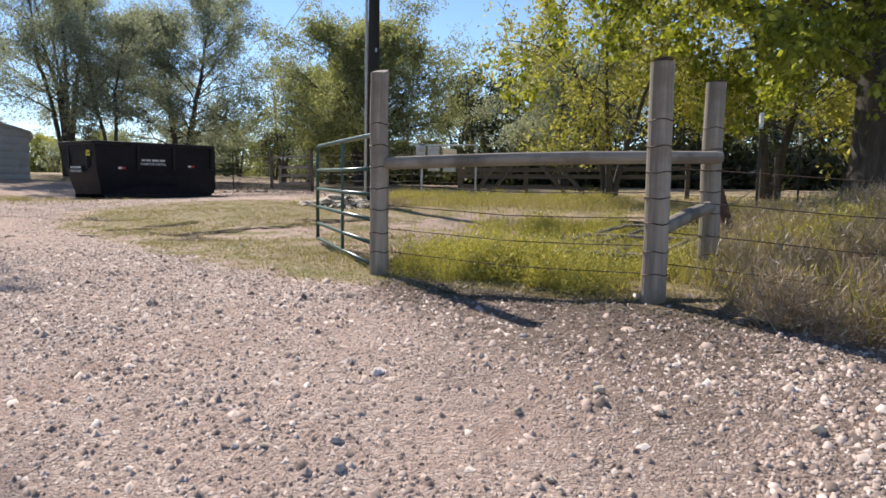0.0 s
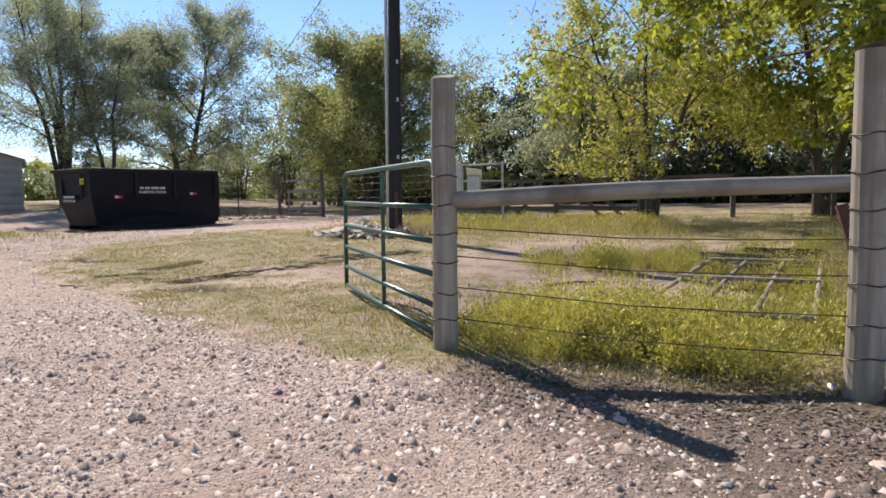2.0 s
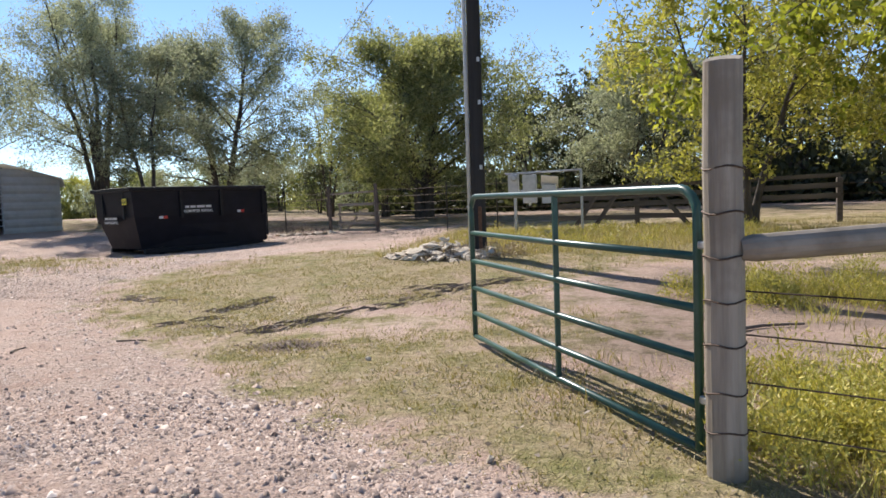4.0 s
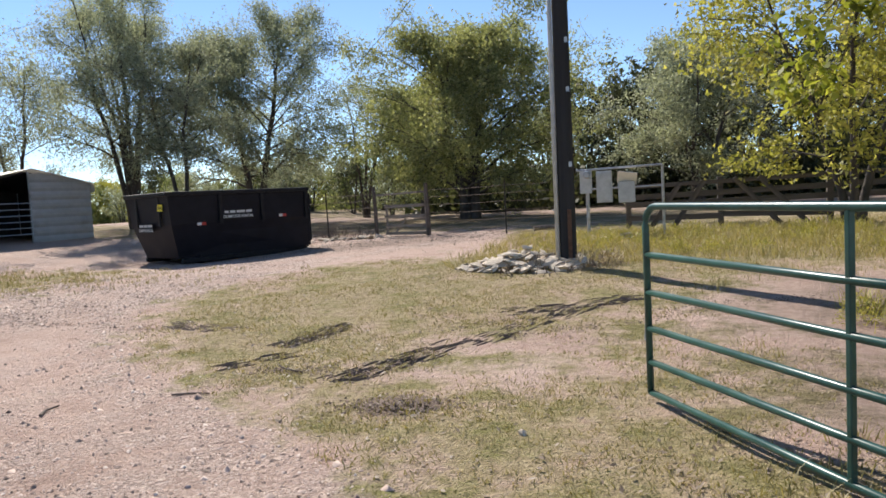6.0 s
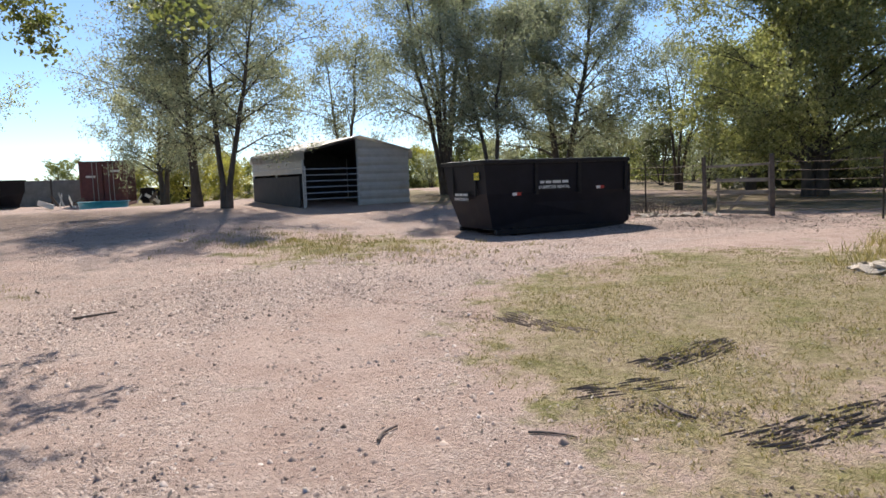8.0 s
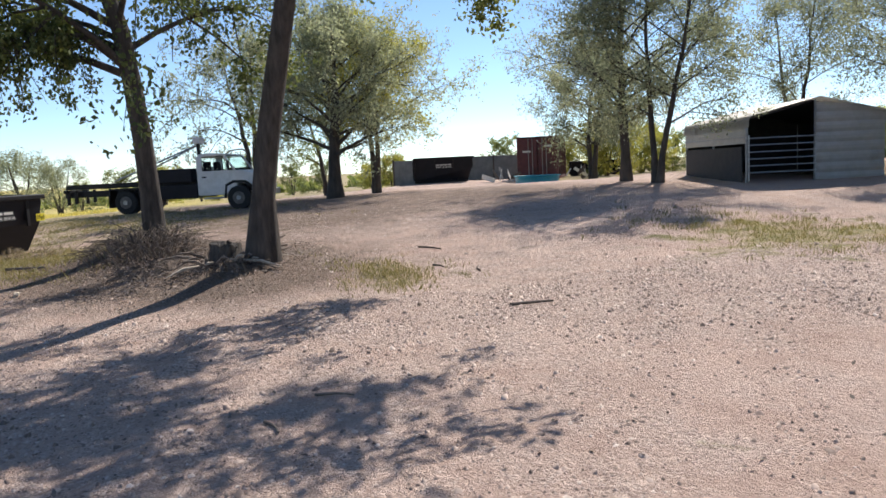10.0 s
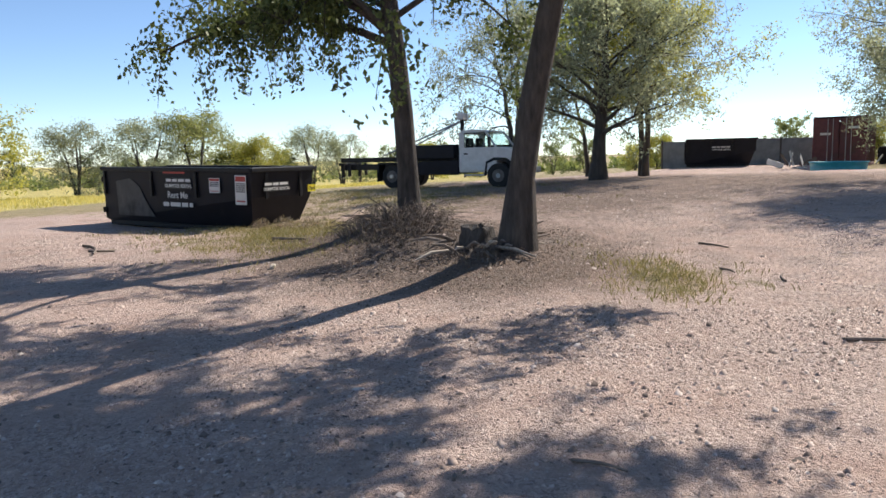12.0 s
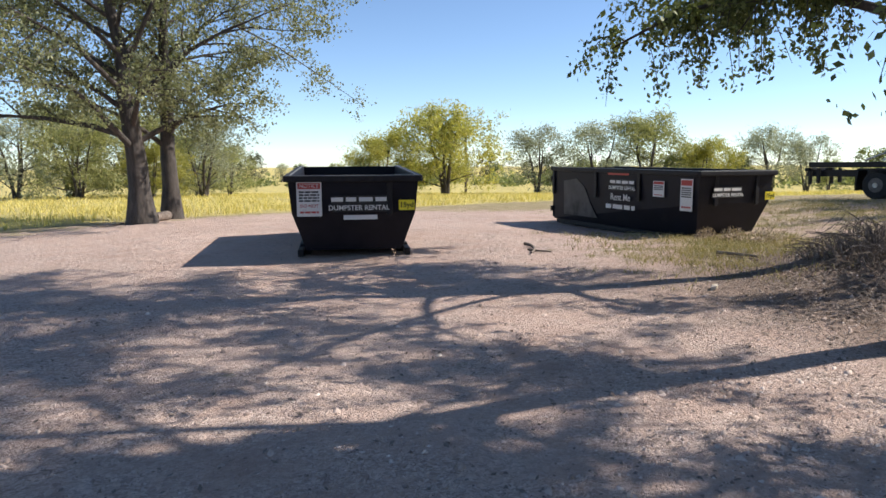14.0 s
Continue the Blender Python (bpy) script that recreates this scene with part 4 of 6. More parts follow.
def phone_decal(x, z, w, side, off_of=None):
    def put(d, hx, hy, tall):
        off = hy + 0.006 if side else hx + 0.006
        base = plate("phone_decal", M["ink"], w, w * 0.3, x, z * tall, side, "faded white lettered phone decal", d, off)
        bars(base, M["sign_white"], w, w * 0.13, 1).location = (0, 0, w * 0.08)
        words = lettering("DUMPSTER RENTAL", w * 0.125, M["sign_white"], base, pose(0, -0.005, -w * 0.075), "wording", 0.002)
        return base, words
    return put


def notice(x, z, w, h, side, title, rows, label):
    def put(d, hx, hy, tall):
        off = hy + 0.012 if side else hx + 0.008
        base = plate("notice_sticker", M["sign_white"], w, h, x, z * tall, side, label, d, off)
        band = part("title_band", box_bm(w * 0.9, 0.003, h * 0.17, (0, -0.003, h * 0.38)), M["sign_red"], base)
        if title:
            lettering(title, h * 0.15, M["sign_white"], base, pose(0, -0.006, h * 0.38), "wording")
            lettering("DO NOT", h * 0.13, M["sign_red"], base, pose(0, -0.004, -h * 0.2), "wording", 0.001)
        bars(base, M["ink"], w * 0.8, h * 0.34, rows).location = (0, 0, h * 0.08)
        bars(base, M["sign_red"], w * 0.75, h * 0.1, 1).location = (0, 0, -h * 0.38)
    return put


def strip(x, z, w, side, material, label):
    def put(d, hx, hy, tall):
        base = plate("strip_sticker", M[material], w, 0.075, x, z * tall, side, label, d, (hy if side else hx) + 0.006)
        if material == "sign_red" and w < 0.5:
            part("white_half", box_bm(w * 0.48, 0.003, 0.07, (-w * 0.25, -0.003, 0)), M["sign_white"], base)
    return put


def size_tag(y, z, side=0):
    def put(d, hx, hy, tall):
        base = plate("size_tag", M["yellow"], 0.26, 0.17, y, z * tall, side, "yellow size tag lettered in black", d, (hy if side else hx) + 0.008)
        lettering("15yd", 0.12, M["ink"], base, pose(0, -0.004, 0), "wording", 0.002)
    return put


def rent_me(x, z, side):
    def put(d, hx, hy, tall):
        base = plate("grey_repaint", M["grey_wear"], 0.02, 0.02, x, z * tall, side, "", d, hy + 0.003)
        lettering("Rent Me", 0.22, M["sign_white"], base, pose(0, -0.004, 0.1), "wording", 0.003)
        bars(base, M["sign_white"], 1.1, 0.17, 1).location = (0, 0, -0.12)
    return put


def worn_patch(x, side):
    def put(d, hx, hy, tall):
        bm = prism_bm([(-0.75, -0.45), (0.75, -0.45), (0.45, -0.1), (0.2, 0.3), (-0.15, 0.5), (-0.75, 0.42)], 0.004)
        ob = part("worn_patch", bm, M["rubbed_black"], d, "rubbed grey patch in the black paint")
        ob.matrix_local = pose(x, side * (hy - 0.018), 0.74, side * -2, 0, 0 if side < 0 else 180)
    return put


def along_axis(x, y, ax, ay):
    return pose(x, y, ground_at(x, y), 0, 0, math.degrees(math.atan2(ay, ax)))


# by the north fence: its side faces the gate, its front end faces west of south
dumpster(along_axis(-12.5, 24.38, -0.459, -0.888), 4.1, 2.3, 1.78, "black steel roll-off dumpster with white phone lettering by the fence",
         [phone_decal(0.15, 0.66, 0.8, 1), strip(-1.2, 0.6, 0.24, 1, "sign_red", "red and white reflector strip"), strip(1.2, 0.55, 0.24, 1, "sign_red", "red and white reflector strip"), phone_decal(-0.1, 0.52, 0.75, 0), size_tag(0.75, 0.8)])
# in the yard by the field
dumpster(along_axis(-23.9, 2.5, 0.515, 0.857) @ pose(0, 0, -0.02, 0, 0.9, 0), 5.55, 2.0, 1.5, "black steel roll-off dumpster with rental lettering and worn grey patch",
         [phone_decal(0.25, 0.76, 0.9, -1), rent_me(0.2, 0.5, -1), worn_patch(-1.5, -1), notice(1.55, 0.74, 0.36, 0.34, -1, "", 3, "small white notice sticker"),
          notice(2.42, 0.68, 0.36, 0.66, -1, "", 5, "tall white notice sticker"), phone_decal(-0.25, 0.72, 0.75, 0), size_tag(0.9, 0.66), strip(0.1, 0.94, 0.8, -1, "sign_red", "faded red strip")])
dumpster(along_axis(-17.17, -0.97, 0.718, 0.696) @ pose(0, 0, 0.01, 0, 2.0, 0), 4.6, 2.12, 1.38, "open black steel dumpster with a notice sign on its front",
         [notice(-0.72, 0.74, 0.4, 0.56, 0, "NOTICE", 4, "white notice sign with red title"), phone_decal(0.08, 0.68, 0.9, 0), strip(0.1, 0.52, 0.55, 0, "sign_white", "white strip sticker"), size_tag(0.86, 0.66)])
dumpster(along_axis(-46.3, 23.3, 0.3, 0.95), 3.55, 2.3, 1.5, "black dumpster standing far back in the yard", [phone_decal(0.0, 0.66, 0.9, -1)])


# ---- corner posts, rail and gate ----
def round_post(x, y, r, tall, label, seed, name="fence_post"):
    rr = random.Random(seed)
    zs = [-0.3, 0.0, 0.5, 1.0, tall * 0.75, tall - 0.015, tall]
    bm = tube_bm([(rr.uniform(-0.006, 0.006), rr.uniform(-0.006, 0.006), z) for z in zs], [r * 1.05, r * 1.04, r, r, r * 0.98, r * 0.97, r * 0.93], 18)
    t = thing(name, pose(x, y, ground_at(x, y)), label, "post", "round corner posts")
    part("shaft", bm, M["post_wood"], t, smooth=False)
    for k, z in enumerate((0.22, 0.4, 0.62, 0.82, 1.02, 1.22, 1.42)):
        if z < tall - 0.2:
            ring = [(math.cos(a) * (r + 0.005), math.sin(a) * (r + 0.005), z + 0.008 * math.sin(3 * a + k)) for a in [i * math.tau / 16 for i in range(17)]]
            part("wire_wrap", tube_bm(ring, 0.0045, 4), M["wire"], t)
    return t


GP, RP, BP = (0.54, 9.22), (3.02, 8.54), (3.62, 9.95)
gz = ground_at(*GP)
round_post(*GP, 0.088, 1.9 - gz, "round weathered wooden gate post wrapped with fence wire", 1)
round_post(*RP, 0.095, 1.84 - ground_at(*RP), "round weathered wooden corner post wrapped with fence wire", 2)
round_post(*BP, 0.095, 1.86 - ground_at(*BP), "round weathered wooden brace post", 3)
ra, rb = Vector((GP[0] + 0.06, GP[1] - 0.03, 1.05)), Vector((BP[0] + 0.06, BP[1] - 0.17, 1.14))
rail = thing("fence_rail", Matrix.Translation(ra) @ (rb - ra).to_track_quat("X", "Z").to_matrix().to_4x4(), "round weathered timber rail between the posts", "rail")
ln = (rb - ra).length
part("pole", tube_bm([(f * ln, 0.012 * math.sin(5 * f), 0.02 * math.sin(3.1 * f)) for f in (0, 0.02, 0.2, 0.4, 0.6, 0.8, 0.985, 1)], [0.05, 0.062, 0.064, 0.064, 0.063, 0.062, 0.06, 0.048], 14), M["rail_wood"], rail)
ba, bb = Vector((RP[0] + 0.02, RP[1] + 0.09, 0.52)), Vector((BP[0] - 0.02, BP[1] - 0.08, 0.68))
brace = thing("brace_rail", Matrix.Translation(ba) @ (bb - ba).to_track_quat("X", "Z").to_matrix().to_4x4(), "short weathered timber brace between two posts", "rail")
part("pole", tube_bm([(0, 0, 0), ((bb - ba).length / 2, 0, 0.01), ((bb - ba).length, 0, 0)], [0.06, 0.062, 0.058], 12), M["rail_wood"], brace)
da, db = Vector((4.35, 12.2, -0.05)), Vector((4.02, 12.35, 0.95))
slanted = thing("brace_post", Matrix.Translation(da), "slanted old brown timber brace", "post")
part("pole", tube_bm([(0, 0, -0.2), db - da], [0.07, 0.065], 10), M["rust"], slanted)


def wire_between(a, b, sag=0.02, r=0.004, name="fence_wire", material=None, label="thin rusty fence wire"):
    a, b = Vector(a), Vector(b)
    n = max(4, int((b - a).length / 0.6))
    pts = [(b - a) * (k / n) + Vector((0, 0, -sag * 4 * (k / n) * (1 - k / n) + (0.006 * math.sin(k * 2.1) if 0 < k < n else 0))) for k in range(n + 1)]
    t = new(name, mesh_from(name, [], [], material or M["wire"]))
    bm = tube_bm(pts, r, 4)
    bm.to_mesh(t.data)
    bm.free()
    t.matrix_world = Matrix.Translation(a)
    return tagged(t, label, "wire", "fence wires")


for z in (0.22, 0.44, 0.66, 0.86):
    wire_between((GP[0] + 0.09, GP[1], gz + z), (RP[0] - 0.09, RP[1], ground_at(*RP) + z), 0.03)


def tube_gate():
    hinge, free = Vector((GP[0] - 0.1, GP[1] + 0.17, 0.06)), Vector((-1.25, 12.14, 0.07))
    span = (free - hinge).length
    g = thing("tube_gate", Matrix.Translation(hinge) @ (free - hinge).to_track_quat("X", "Z").to_matrix().to_4x4(), "open dark-green tubular steel farm gate hung on the post", "gate")
    top, r, c = 1.27, 0.024, 0.13
    loop = [(0, 0, 0), (0, 0, top - c)] + [(c - c * math.cos(a), 0, top - c + c * math.sin(a)) for a in (0.4, 0.8, 1.2)] + [(c, 0, top), (span / 2, 0, top), (span - c, 0, top)] + [(span - c + c * math.sin(a), 0, top - c + c * math.cos(a)) for a in (0.4, 0.8, 1.2)] + [(span, 0, top - c), (span, 0, 0)]
    part("frame", tube_bm(loop, r, 10), M["gate_green"], g, smooth=True)
    for z in (0.0, 0.213, 0.444, 0.69, 0.944):
        part("bar", tube_bm([(0, 0, z), (span / 2, 0, z - 0.006), (span, 0, z)], r * 0.92, 10), M["gate_green"], g, smooth=True)
    for f in (0.475,):
        part("upright", box_bm(0.03, 0.036, top, (span * f, 0, top / 2), 0.006), M["gate_green"], g)
    for z in (0.25, 1.0):
        part("hinge", box_bm(0.14, 0.03, 0.04, (-0.06, 0, z), 0.008), M["steel"], g)
    part("latch_chain", tube_bm([(span, 0, 0.6), (span + 0.03, 0, 0.5), (span + 0.01, 0.02, 0.36)], 0.01, 6), M["steel"], g)


tube_gate()


# ---- utility pole with its stone heap ----
def utility_pole(x, y):
    t = thing("utility_pole", pose(x, y, ground_at(x, y), 0, 0.3, 0), "dark creosoted wooden utility pole with grey conduit", "pole")
    part("shaft", tube_bm([(0, 0, z) for z in (-0.4, 0.0, 2.0, 4.5, 7.5)], [0.135, 0.133, 0.128, 0.122, 0.112], 18), M["pole_wood"], t, smooth=True)
    cx, cy = -0.155, -0.06
    part("conduit", tube_bm([(cx, cy, 0.05), (cx, cy, 3.0), (cx, cy, 7.3)], 0.036, 10), M["grey_box"], t, "galvanised conduit pipe", True)
    for z in (0.9, 2.1, 3.3, 4.5, 5.7):
        part("strap", box_bm(0.2, 0.03, 0.035, (cx + 0.04, cy + 0.02, z), 0.006), M["steel"], t)
    part("guard_board", box_bm(0.06, 0.03, 0.9, (0.05, -0.145, 0.45), 0.006), M["rust"], t)
    for z in (2.75, 3.5, 1.6):
        part("tag", box_bm(0.05, 0.008, 0.08, (0.09, -0.115, z)), M["steel"], t)
    return t


utility_pole(-2.49, 18.58)


# ---- meter rack, fences and the old board gate ----
def plank(parent, a, b, w, d, name="board", material=None, label=""):
    """A sawn board from a to b."""
    a, b = Vector(a), Vector(b)
    ob = part(name, box_bm((b - a).length, d, w, bevel=min(w, d) * 0.12), material or M["board_wood"], parent, label)
    ob.matrix_local = Matrix.Translation((a + b) / 2) @ (b - a).to_track_quat("X", "Z").to_matrix().to_4x4()
    return ob


def meter_rack(x0, x1, y):
    g = ground_at((x0 + x1) / 2, y)
    t = thing("meter_rack", pose(0, y, g), "steel pipe rack carrying electric meter boxes", "meter rack")
    top = 1.93 - g
    part("top_pipe", tube_bm([(x0 - 0.12, 0, top - 0.03), (x1, 0, top)], 0.025, 8), M["steel"], t)
    part("post", tube_bm([(x0 + 0.12, 0, -0.2), (x0 + 0.12, 0, top)], 0.04, 8), M["steel"], t)
    part("post", tube_bm([(x1, 0, -0.2), (x1, 0, top)], 0.032, 8), M["steel"], t)
    part("cross_pipe", tube_bm([(x0, 0, top - 0.46), (x1, 0, top - 0.46)], 0.02, 8), M["steel"], t)
    can = part("meter_box", box_bm(0.26, 0.14, 0.5, (x0 + 0.1, -0.09, top - 0.3), 0.012), M["grey_box"], t)
    part("meter_glass", tube_bm([(x0 + 0.13, -0.15, top - 0.14), (x0 + 0.13, -0.22, top - 0.14), (x0 + 0.13, -0.235, top - 0.14)], [0.085, 0.08, 0.05], 16), M["steel"], can)
    box = part("breaker_box", box_bm(0.34, 0.16, 0.7, (x0 + 0.5, -0.09, top - 0.42), 0.012), M["grey_box"], t)
    part("cover", box_bm(0.29, 0.012, 0.6, (x0 + 0.5, -0.178, top - 0.42), 0.004), M["grey_box"], box)
    hood = part("outlet_box", box_bm(0.36, 0.16, 0.46, (x0 + 0.98, -0.08, top - 0.56), 0.01), M["grey_box"], t)
    lid = part("raised_lid", box_bm(0.42, 0.4, 0.018, bevel=0.004), M["white_paint"], hood, "white raised cover")
    lid.matrix_local = pose(x0 + 1.0, -0.16, top - 0.25, -38, 8, 0)


meter_rack(-2.7, -0.95, 23.7)


def board_fence(y):
    """The leaning board gate panels between old posts, with crossed diagonal boards."""
    g = ground_at(0.5, y)
    t = thing("board_fence", pose(0, y, g), "old dark board fence with leaning diagonal boards", "fence", kind="")
    for x, top in ((-1.75, 1.35), (0.37, 1.6), (2.72, 1.62), (5.2, 1.5)):
        part("post", box_bm(0.13, 0.12, top - g + 0.3, (x, 0.05, (top - g - 0.3) / 2), 0.012), M["board_wood"], t)
    for (xa, za), (xb, zb) in (((-1.8, 1.46), (5.2, 1.56)), ((-1.8, 1.2), (5.2, 1.32)), ((-1.8, 1.02), (5.2, 1.06)), ((-1.75, 0.7), (0.4, 0.68)), ((0.4, 0.72), (2.7, 0.66))):
        plank(t, (xa, -0.04, za - g), (xb, -0.04, zb - g), 0.1 if za > 1.3 else 0.13, 0.03)
    for (xa, za), (xb, zb) in (((0.01, 1.54), (-0.71, 0.46)), ((-0.53, 1.51), (-1.21, 0.48)), ((0.67, 1.56), (1.66, 0.44)), ((1.21, 1.56), (2.36, 0.3))):
        plank(t, (xa, -0.09, za - g), (xb, -0.11, zb - g), 0.12, 0.035, "diagonal_board")
    return t


board_fence(25.4)


def t_post(x, y, tall, white=False, group="steel fence posts"):
    t = thing("t_post", pose(x, y, ground_at(x, y), 0, random.uniform(-1.5, 1.5), 20), "steel T-post with white-painted top" if white else "rusty dark steel T-post of the wire fence", "post", group)
    bm = box_bm(0.04, 0.006, tall + 0.25, (0, 0, (tall - 0.25) / 2))
    box_bm(0.006, 0.035, tall + 0.25, (0, 0.0205, (tall - 0.25) / 2), bm=bm)
    for k in range(int(tall / 0.09)):
        box_bm(0.016, 0.01, 0.016, (0, -0.008, 0.15 + k * 0.09), bm=bm)
    part("shaft", bm, M["t_post"], t)
    if white:
        part("painted_top", box_bm(0.05, 0.05, 0.24, (0, 0.012, tall - 0.1), 0.004), M["white_paint"], t, "white painted tip")
    return t


def wood_post(x, y, tall, r=0.07):
    t = thing("wooden_post", pose(x, y, ground_at(x, y), 1.0, -1.2, 0), "grey wooden fence post", "post", "wooden fence posts")
    part("shaft", tube_bm([(0, 0, -0.2), (0.01, 0, tall / 2), (0, 0.01, tall - 0.01), (0, 0.01, tall)], [r, r * 0.97, r * 0.93, r * 0.8], 10), M["board_wood"], t)
    return t


# north fence line, from behind the dumpster past the small gate to the board fence
NORTH = [(-19.5, 31.2), (-16.2, 30.1), (-13.4, 29.1), (-11.15, 28.25), (-9.2, 27.5), (-7.35, 26.85), (-4.95, 26.1), (-3.4, 25.7), (-1.75, 25.45)]
for k, (x, y) in enumerate(NORTH[:-1]):
    if k in (4, 5):
        wood_post(x, y, 1.5, 0.06)
    else:
        t_post(x, y, 1.45)
for (xa, ya), (xb, yb) in zip(NORTH, NORTH[1:]):
    if (xa, ya) == NORTH[4]:
        continue
    for z in (0.2, 0.42, 0.65, 0.88, 1.1, 1.3):
        wire_between((xa, ya, ground_at(xa, ya) + z), (xb, yb, ground_at(xb, yb) + z), 0.02, 0.006)


def small_gate(a, b):
    a, b = Vector((*a, ground_at(*a))), Vector((*b, ground_at(*b)))
    t = thing("farm_gate", Matrix.Translation(a) @ (b - a).to_track_quat("X", "Z").to_matrix().to_4x4(), "weathered grey slatted wooden gate in the wire fence", "gate")
    ln = (b - a).length
    for z in (0.08, 0.3, 0.58, 0.88):
        plank(t, (0.35, 0, z), (ln - 0.05, 0, z), 0.09, 0.03, "slat", M["rail_wood"])
    plank(t, (0.05, 0, 1.24), (ln - 0.05, 0, 1.26), 0.06, 0.05, "top_bar", M["rail_wood"])
    for x in (0.4, ln - 0.1):
        plank(t, (x, 0.035, 0.02), (x, 0.035, 0.95 if x < 1 else 1.3), 0.07, 0.03, "upright", M["rail_wood"])
    plank(t, (0.7, 0.05, 0.1), (1.1, 0.05, 0.5), 0.07, 0.03, "brace", M["rail_wood"])


small_gate(NORTH[4], NORTH[5])
# pasture fence east of the board fence
EAST = [(5.2, 25.3), (7.5, 24.6), (10.0, 23.8), (13.0, 22.8)]
for x, y in EAST[1:]:
    wood_post(x, y, 1.35)
for (xa, ya), (xb, yb) in zip(EAST, EAST[1:]):
    for z in (0.12, 0.3, 0.5, 0.7, 0.95, 1.2):
        wire_between((xa, ya, ground_at(xa, ya) + z), (xb, yb, ground_at(xb, yb) + z), 0.02, 0.006)
# wire fence from the brace post along the weedy bank
BANK = [BP, (4.95, 14.5), (6.55, 18.5), (8.3, 23.4)]
t_post(*BANK[1], 1.7, True)
t_post(*BANK[2], 1.65, True)
wood_post(7.9, 19.6, 1.6)
for (xa, ya), (xb, yb) in zip(BANK, BANK[1:]):
    for z in (0.3, 0.6, 0.9, 1.2):
        wire_between((xa, ya, ground_at(xa, ya) + z), (xb, yb, ground_at(xb, yb) + z), 0.03, 0.004)
for z in (0.3, 0.55, 0.8, 1.05):
    wire_between((RP[0] + 0.09, RP[1], ground_at(*RP) + z), (9.0, 6.6, ground_at(9.0, 6.6) + z), 0.06)
wire_between((-2.4, 18.6, 7.3), (18.0, 21.0, 6.6), 0.5, 0.012, "power_line", M["ink"], "thin black overhead power line")
wire_between((-2.4, 18.6, 7.2), (-30.0, 60.0, 6.8), 0.7, 0.012, "power_line", M["ink"], "thin black overhead power line")


# ---- metal shelter ----
def shelter():
    """An open-fronted steel shelter: round-shouldered roof, half of its gable closed with ribbed sheet, tube panels in the open half."""
    left, right = Vector((-22.2, 24.9)), Vector((-20.9, 29.0))
    w, depth = (right - left).length, 5.2
    ux = (right - left).normalized()
    base = min(ground_at(*left), ground_at(*right)) - 0.05
    m = Matrix.Translation((*left, base)) @ pose(0, 0, 0, 0, 0, math.degrees(math.atan2(ux.y, ux.x)))
    t = thing("metal_shelter", m, "tan ribbed-steel livestock shelter with open front bay", "shed")
    eave, ridge = 2.02, 2.55
    prof = [(-0.03, eave - 0.3), (-0.02, eave - 0.06), (0.06, eave + 0.03), (w / 2, ridge), (w - 0.06, eave + 0.03), (w + 0.02, eave - 0.06), (w + 0.03, eave - 0.3)]
    # roof sheets with ribs that run down the slope
    for side in (0, 1):
        pts = prof[:4] if side == 0 else prof[3:]
        bm = bmesh.new()
        n = 44
        rows = []
        for k in range(n + 1):
            y = -0.25 + (depth + 0.4) * k / n
            lift = 0.022 if k % 4 == 0 else 0.0
            rows.append([bm.verts.new((x, y, z + lift)) for x, z in pts])
        for a, b in zip(rows, rows[1:]):
            for i in range(len(a) - 1):
                bm.faces.new((a[i], a[i + 1], b[i + 1], b[i]))
        bmesh.ops.solidify(bm, geom=bm.faces[:], thickness=0.02)
        part("roof", bm, M["barn_steel"], t)

    def sheet(name, x0, x1, z0, tops, y, vertical=False):
        bm = bmesh.new()
        n = 24
        for k in range(n):
            za, zb = z0 + (max(tops) - z0) * k / n, z0 + (max(tops) - z0) * (k + 1) / n
            off = -0.035 if k % 3 == 0 else 0.0
            xs = []
            for zz in (za, zb):
                # the sheet stays under the sloping roof line
                lo = x0
                hi = x1
                if tops[0] != tops[1]:
                    f = (zz - tops[1]) / (tops[0] - tops[1])
                    if f > 0:
                        hi = x1 + (x0 - x1) * min(1, f)
                xs.append((lo, hi))
            if xs[1][1] - xs[1][0] < 0.02:
                continue
            v = [bm.verts.new(c) for c in ((xs[0][0], y + off, za), (xs[0][1], y + off, za), (xs[1][1], y + off, zb), (xs[1][0], y + off, zb))]
            bm.faces.new(v)
            if k % 3 == 0:
                v2 = [bm.verts.new(c) for c in ((xs[1][0], y + off, zb), (xs[1][1], y + off, zb), (xs[1][1], y, zb), (xs[1][0], y, zb))]
                bm.faces.new(v2)
        bmesh.ops.remove_doubles(bm, verts=bm.verts[:], dist=0.036)
        bmesh.ops.solidify(bm, geom=bm.faces[:], thickness=0.008)
        return part(name, bm, M["barn_steel"], t)

    sheet("gable_sheet", w / 2, w - 0.02, 0.05, (ridge - 0.04, eave + 0.04), 0.0)
    for x in (0.0, w):
        for y in (0.03, depth / 2, depth - 0.05):
            part("frame_post", box_bm(0.06, 0.06, eave, (x + (0.04 if x == 0 else -0.04), y + 0.03, eave / 2), 0.006), M["steel"], t)
    part("ridge_post", box_bm(0.06, 0.06, ridge - 0.06, (w / 2, 0.05, (ridge - 0.06) / 2), 0.006), M["steel"], t)
    # back wall and gable take a dark colour for the bay's shade
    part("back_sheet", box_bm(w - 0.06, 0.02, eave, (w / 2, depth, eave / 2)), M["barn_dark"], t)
    bm = prism_bm([(0.03, eave - 0.01), (w - 0.03, eave - 0.01), (w - 0.1, eave + 0.04), (w / 2, ridge - 0.03), (0.1, eave + 0.04)], 0.02)
    part("back_gable", bm, M["barn_dark"], t).location = (0, depth, 0)
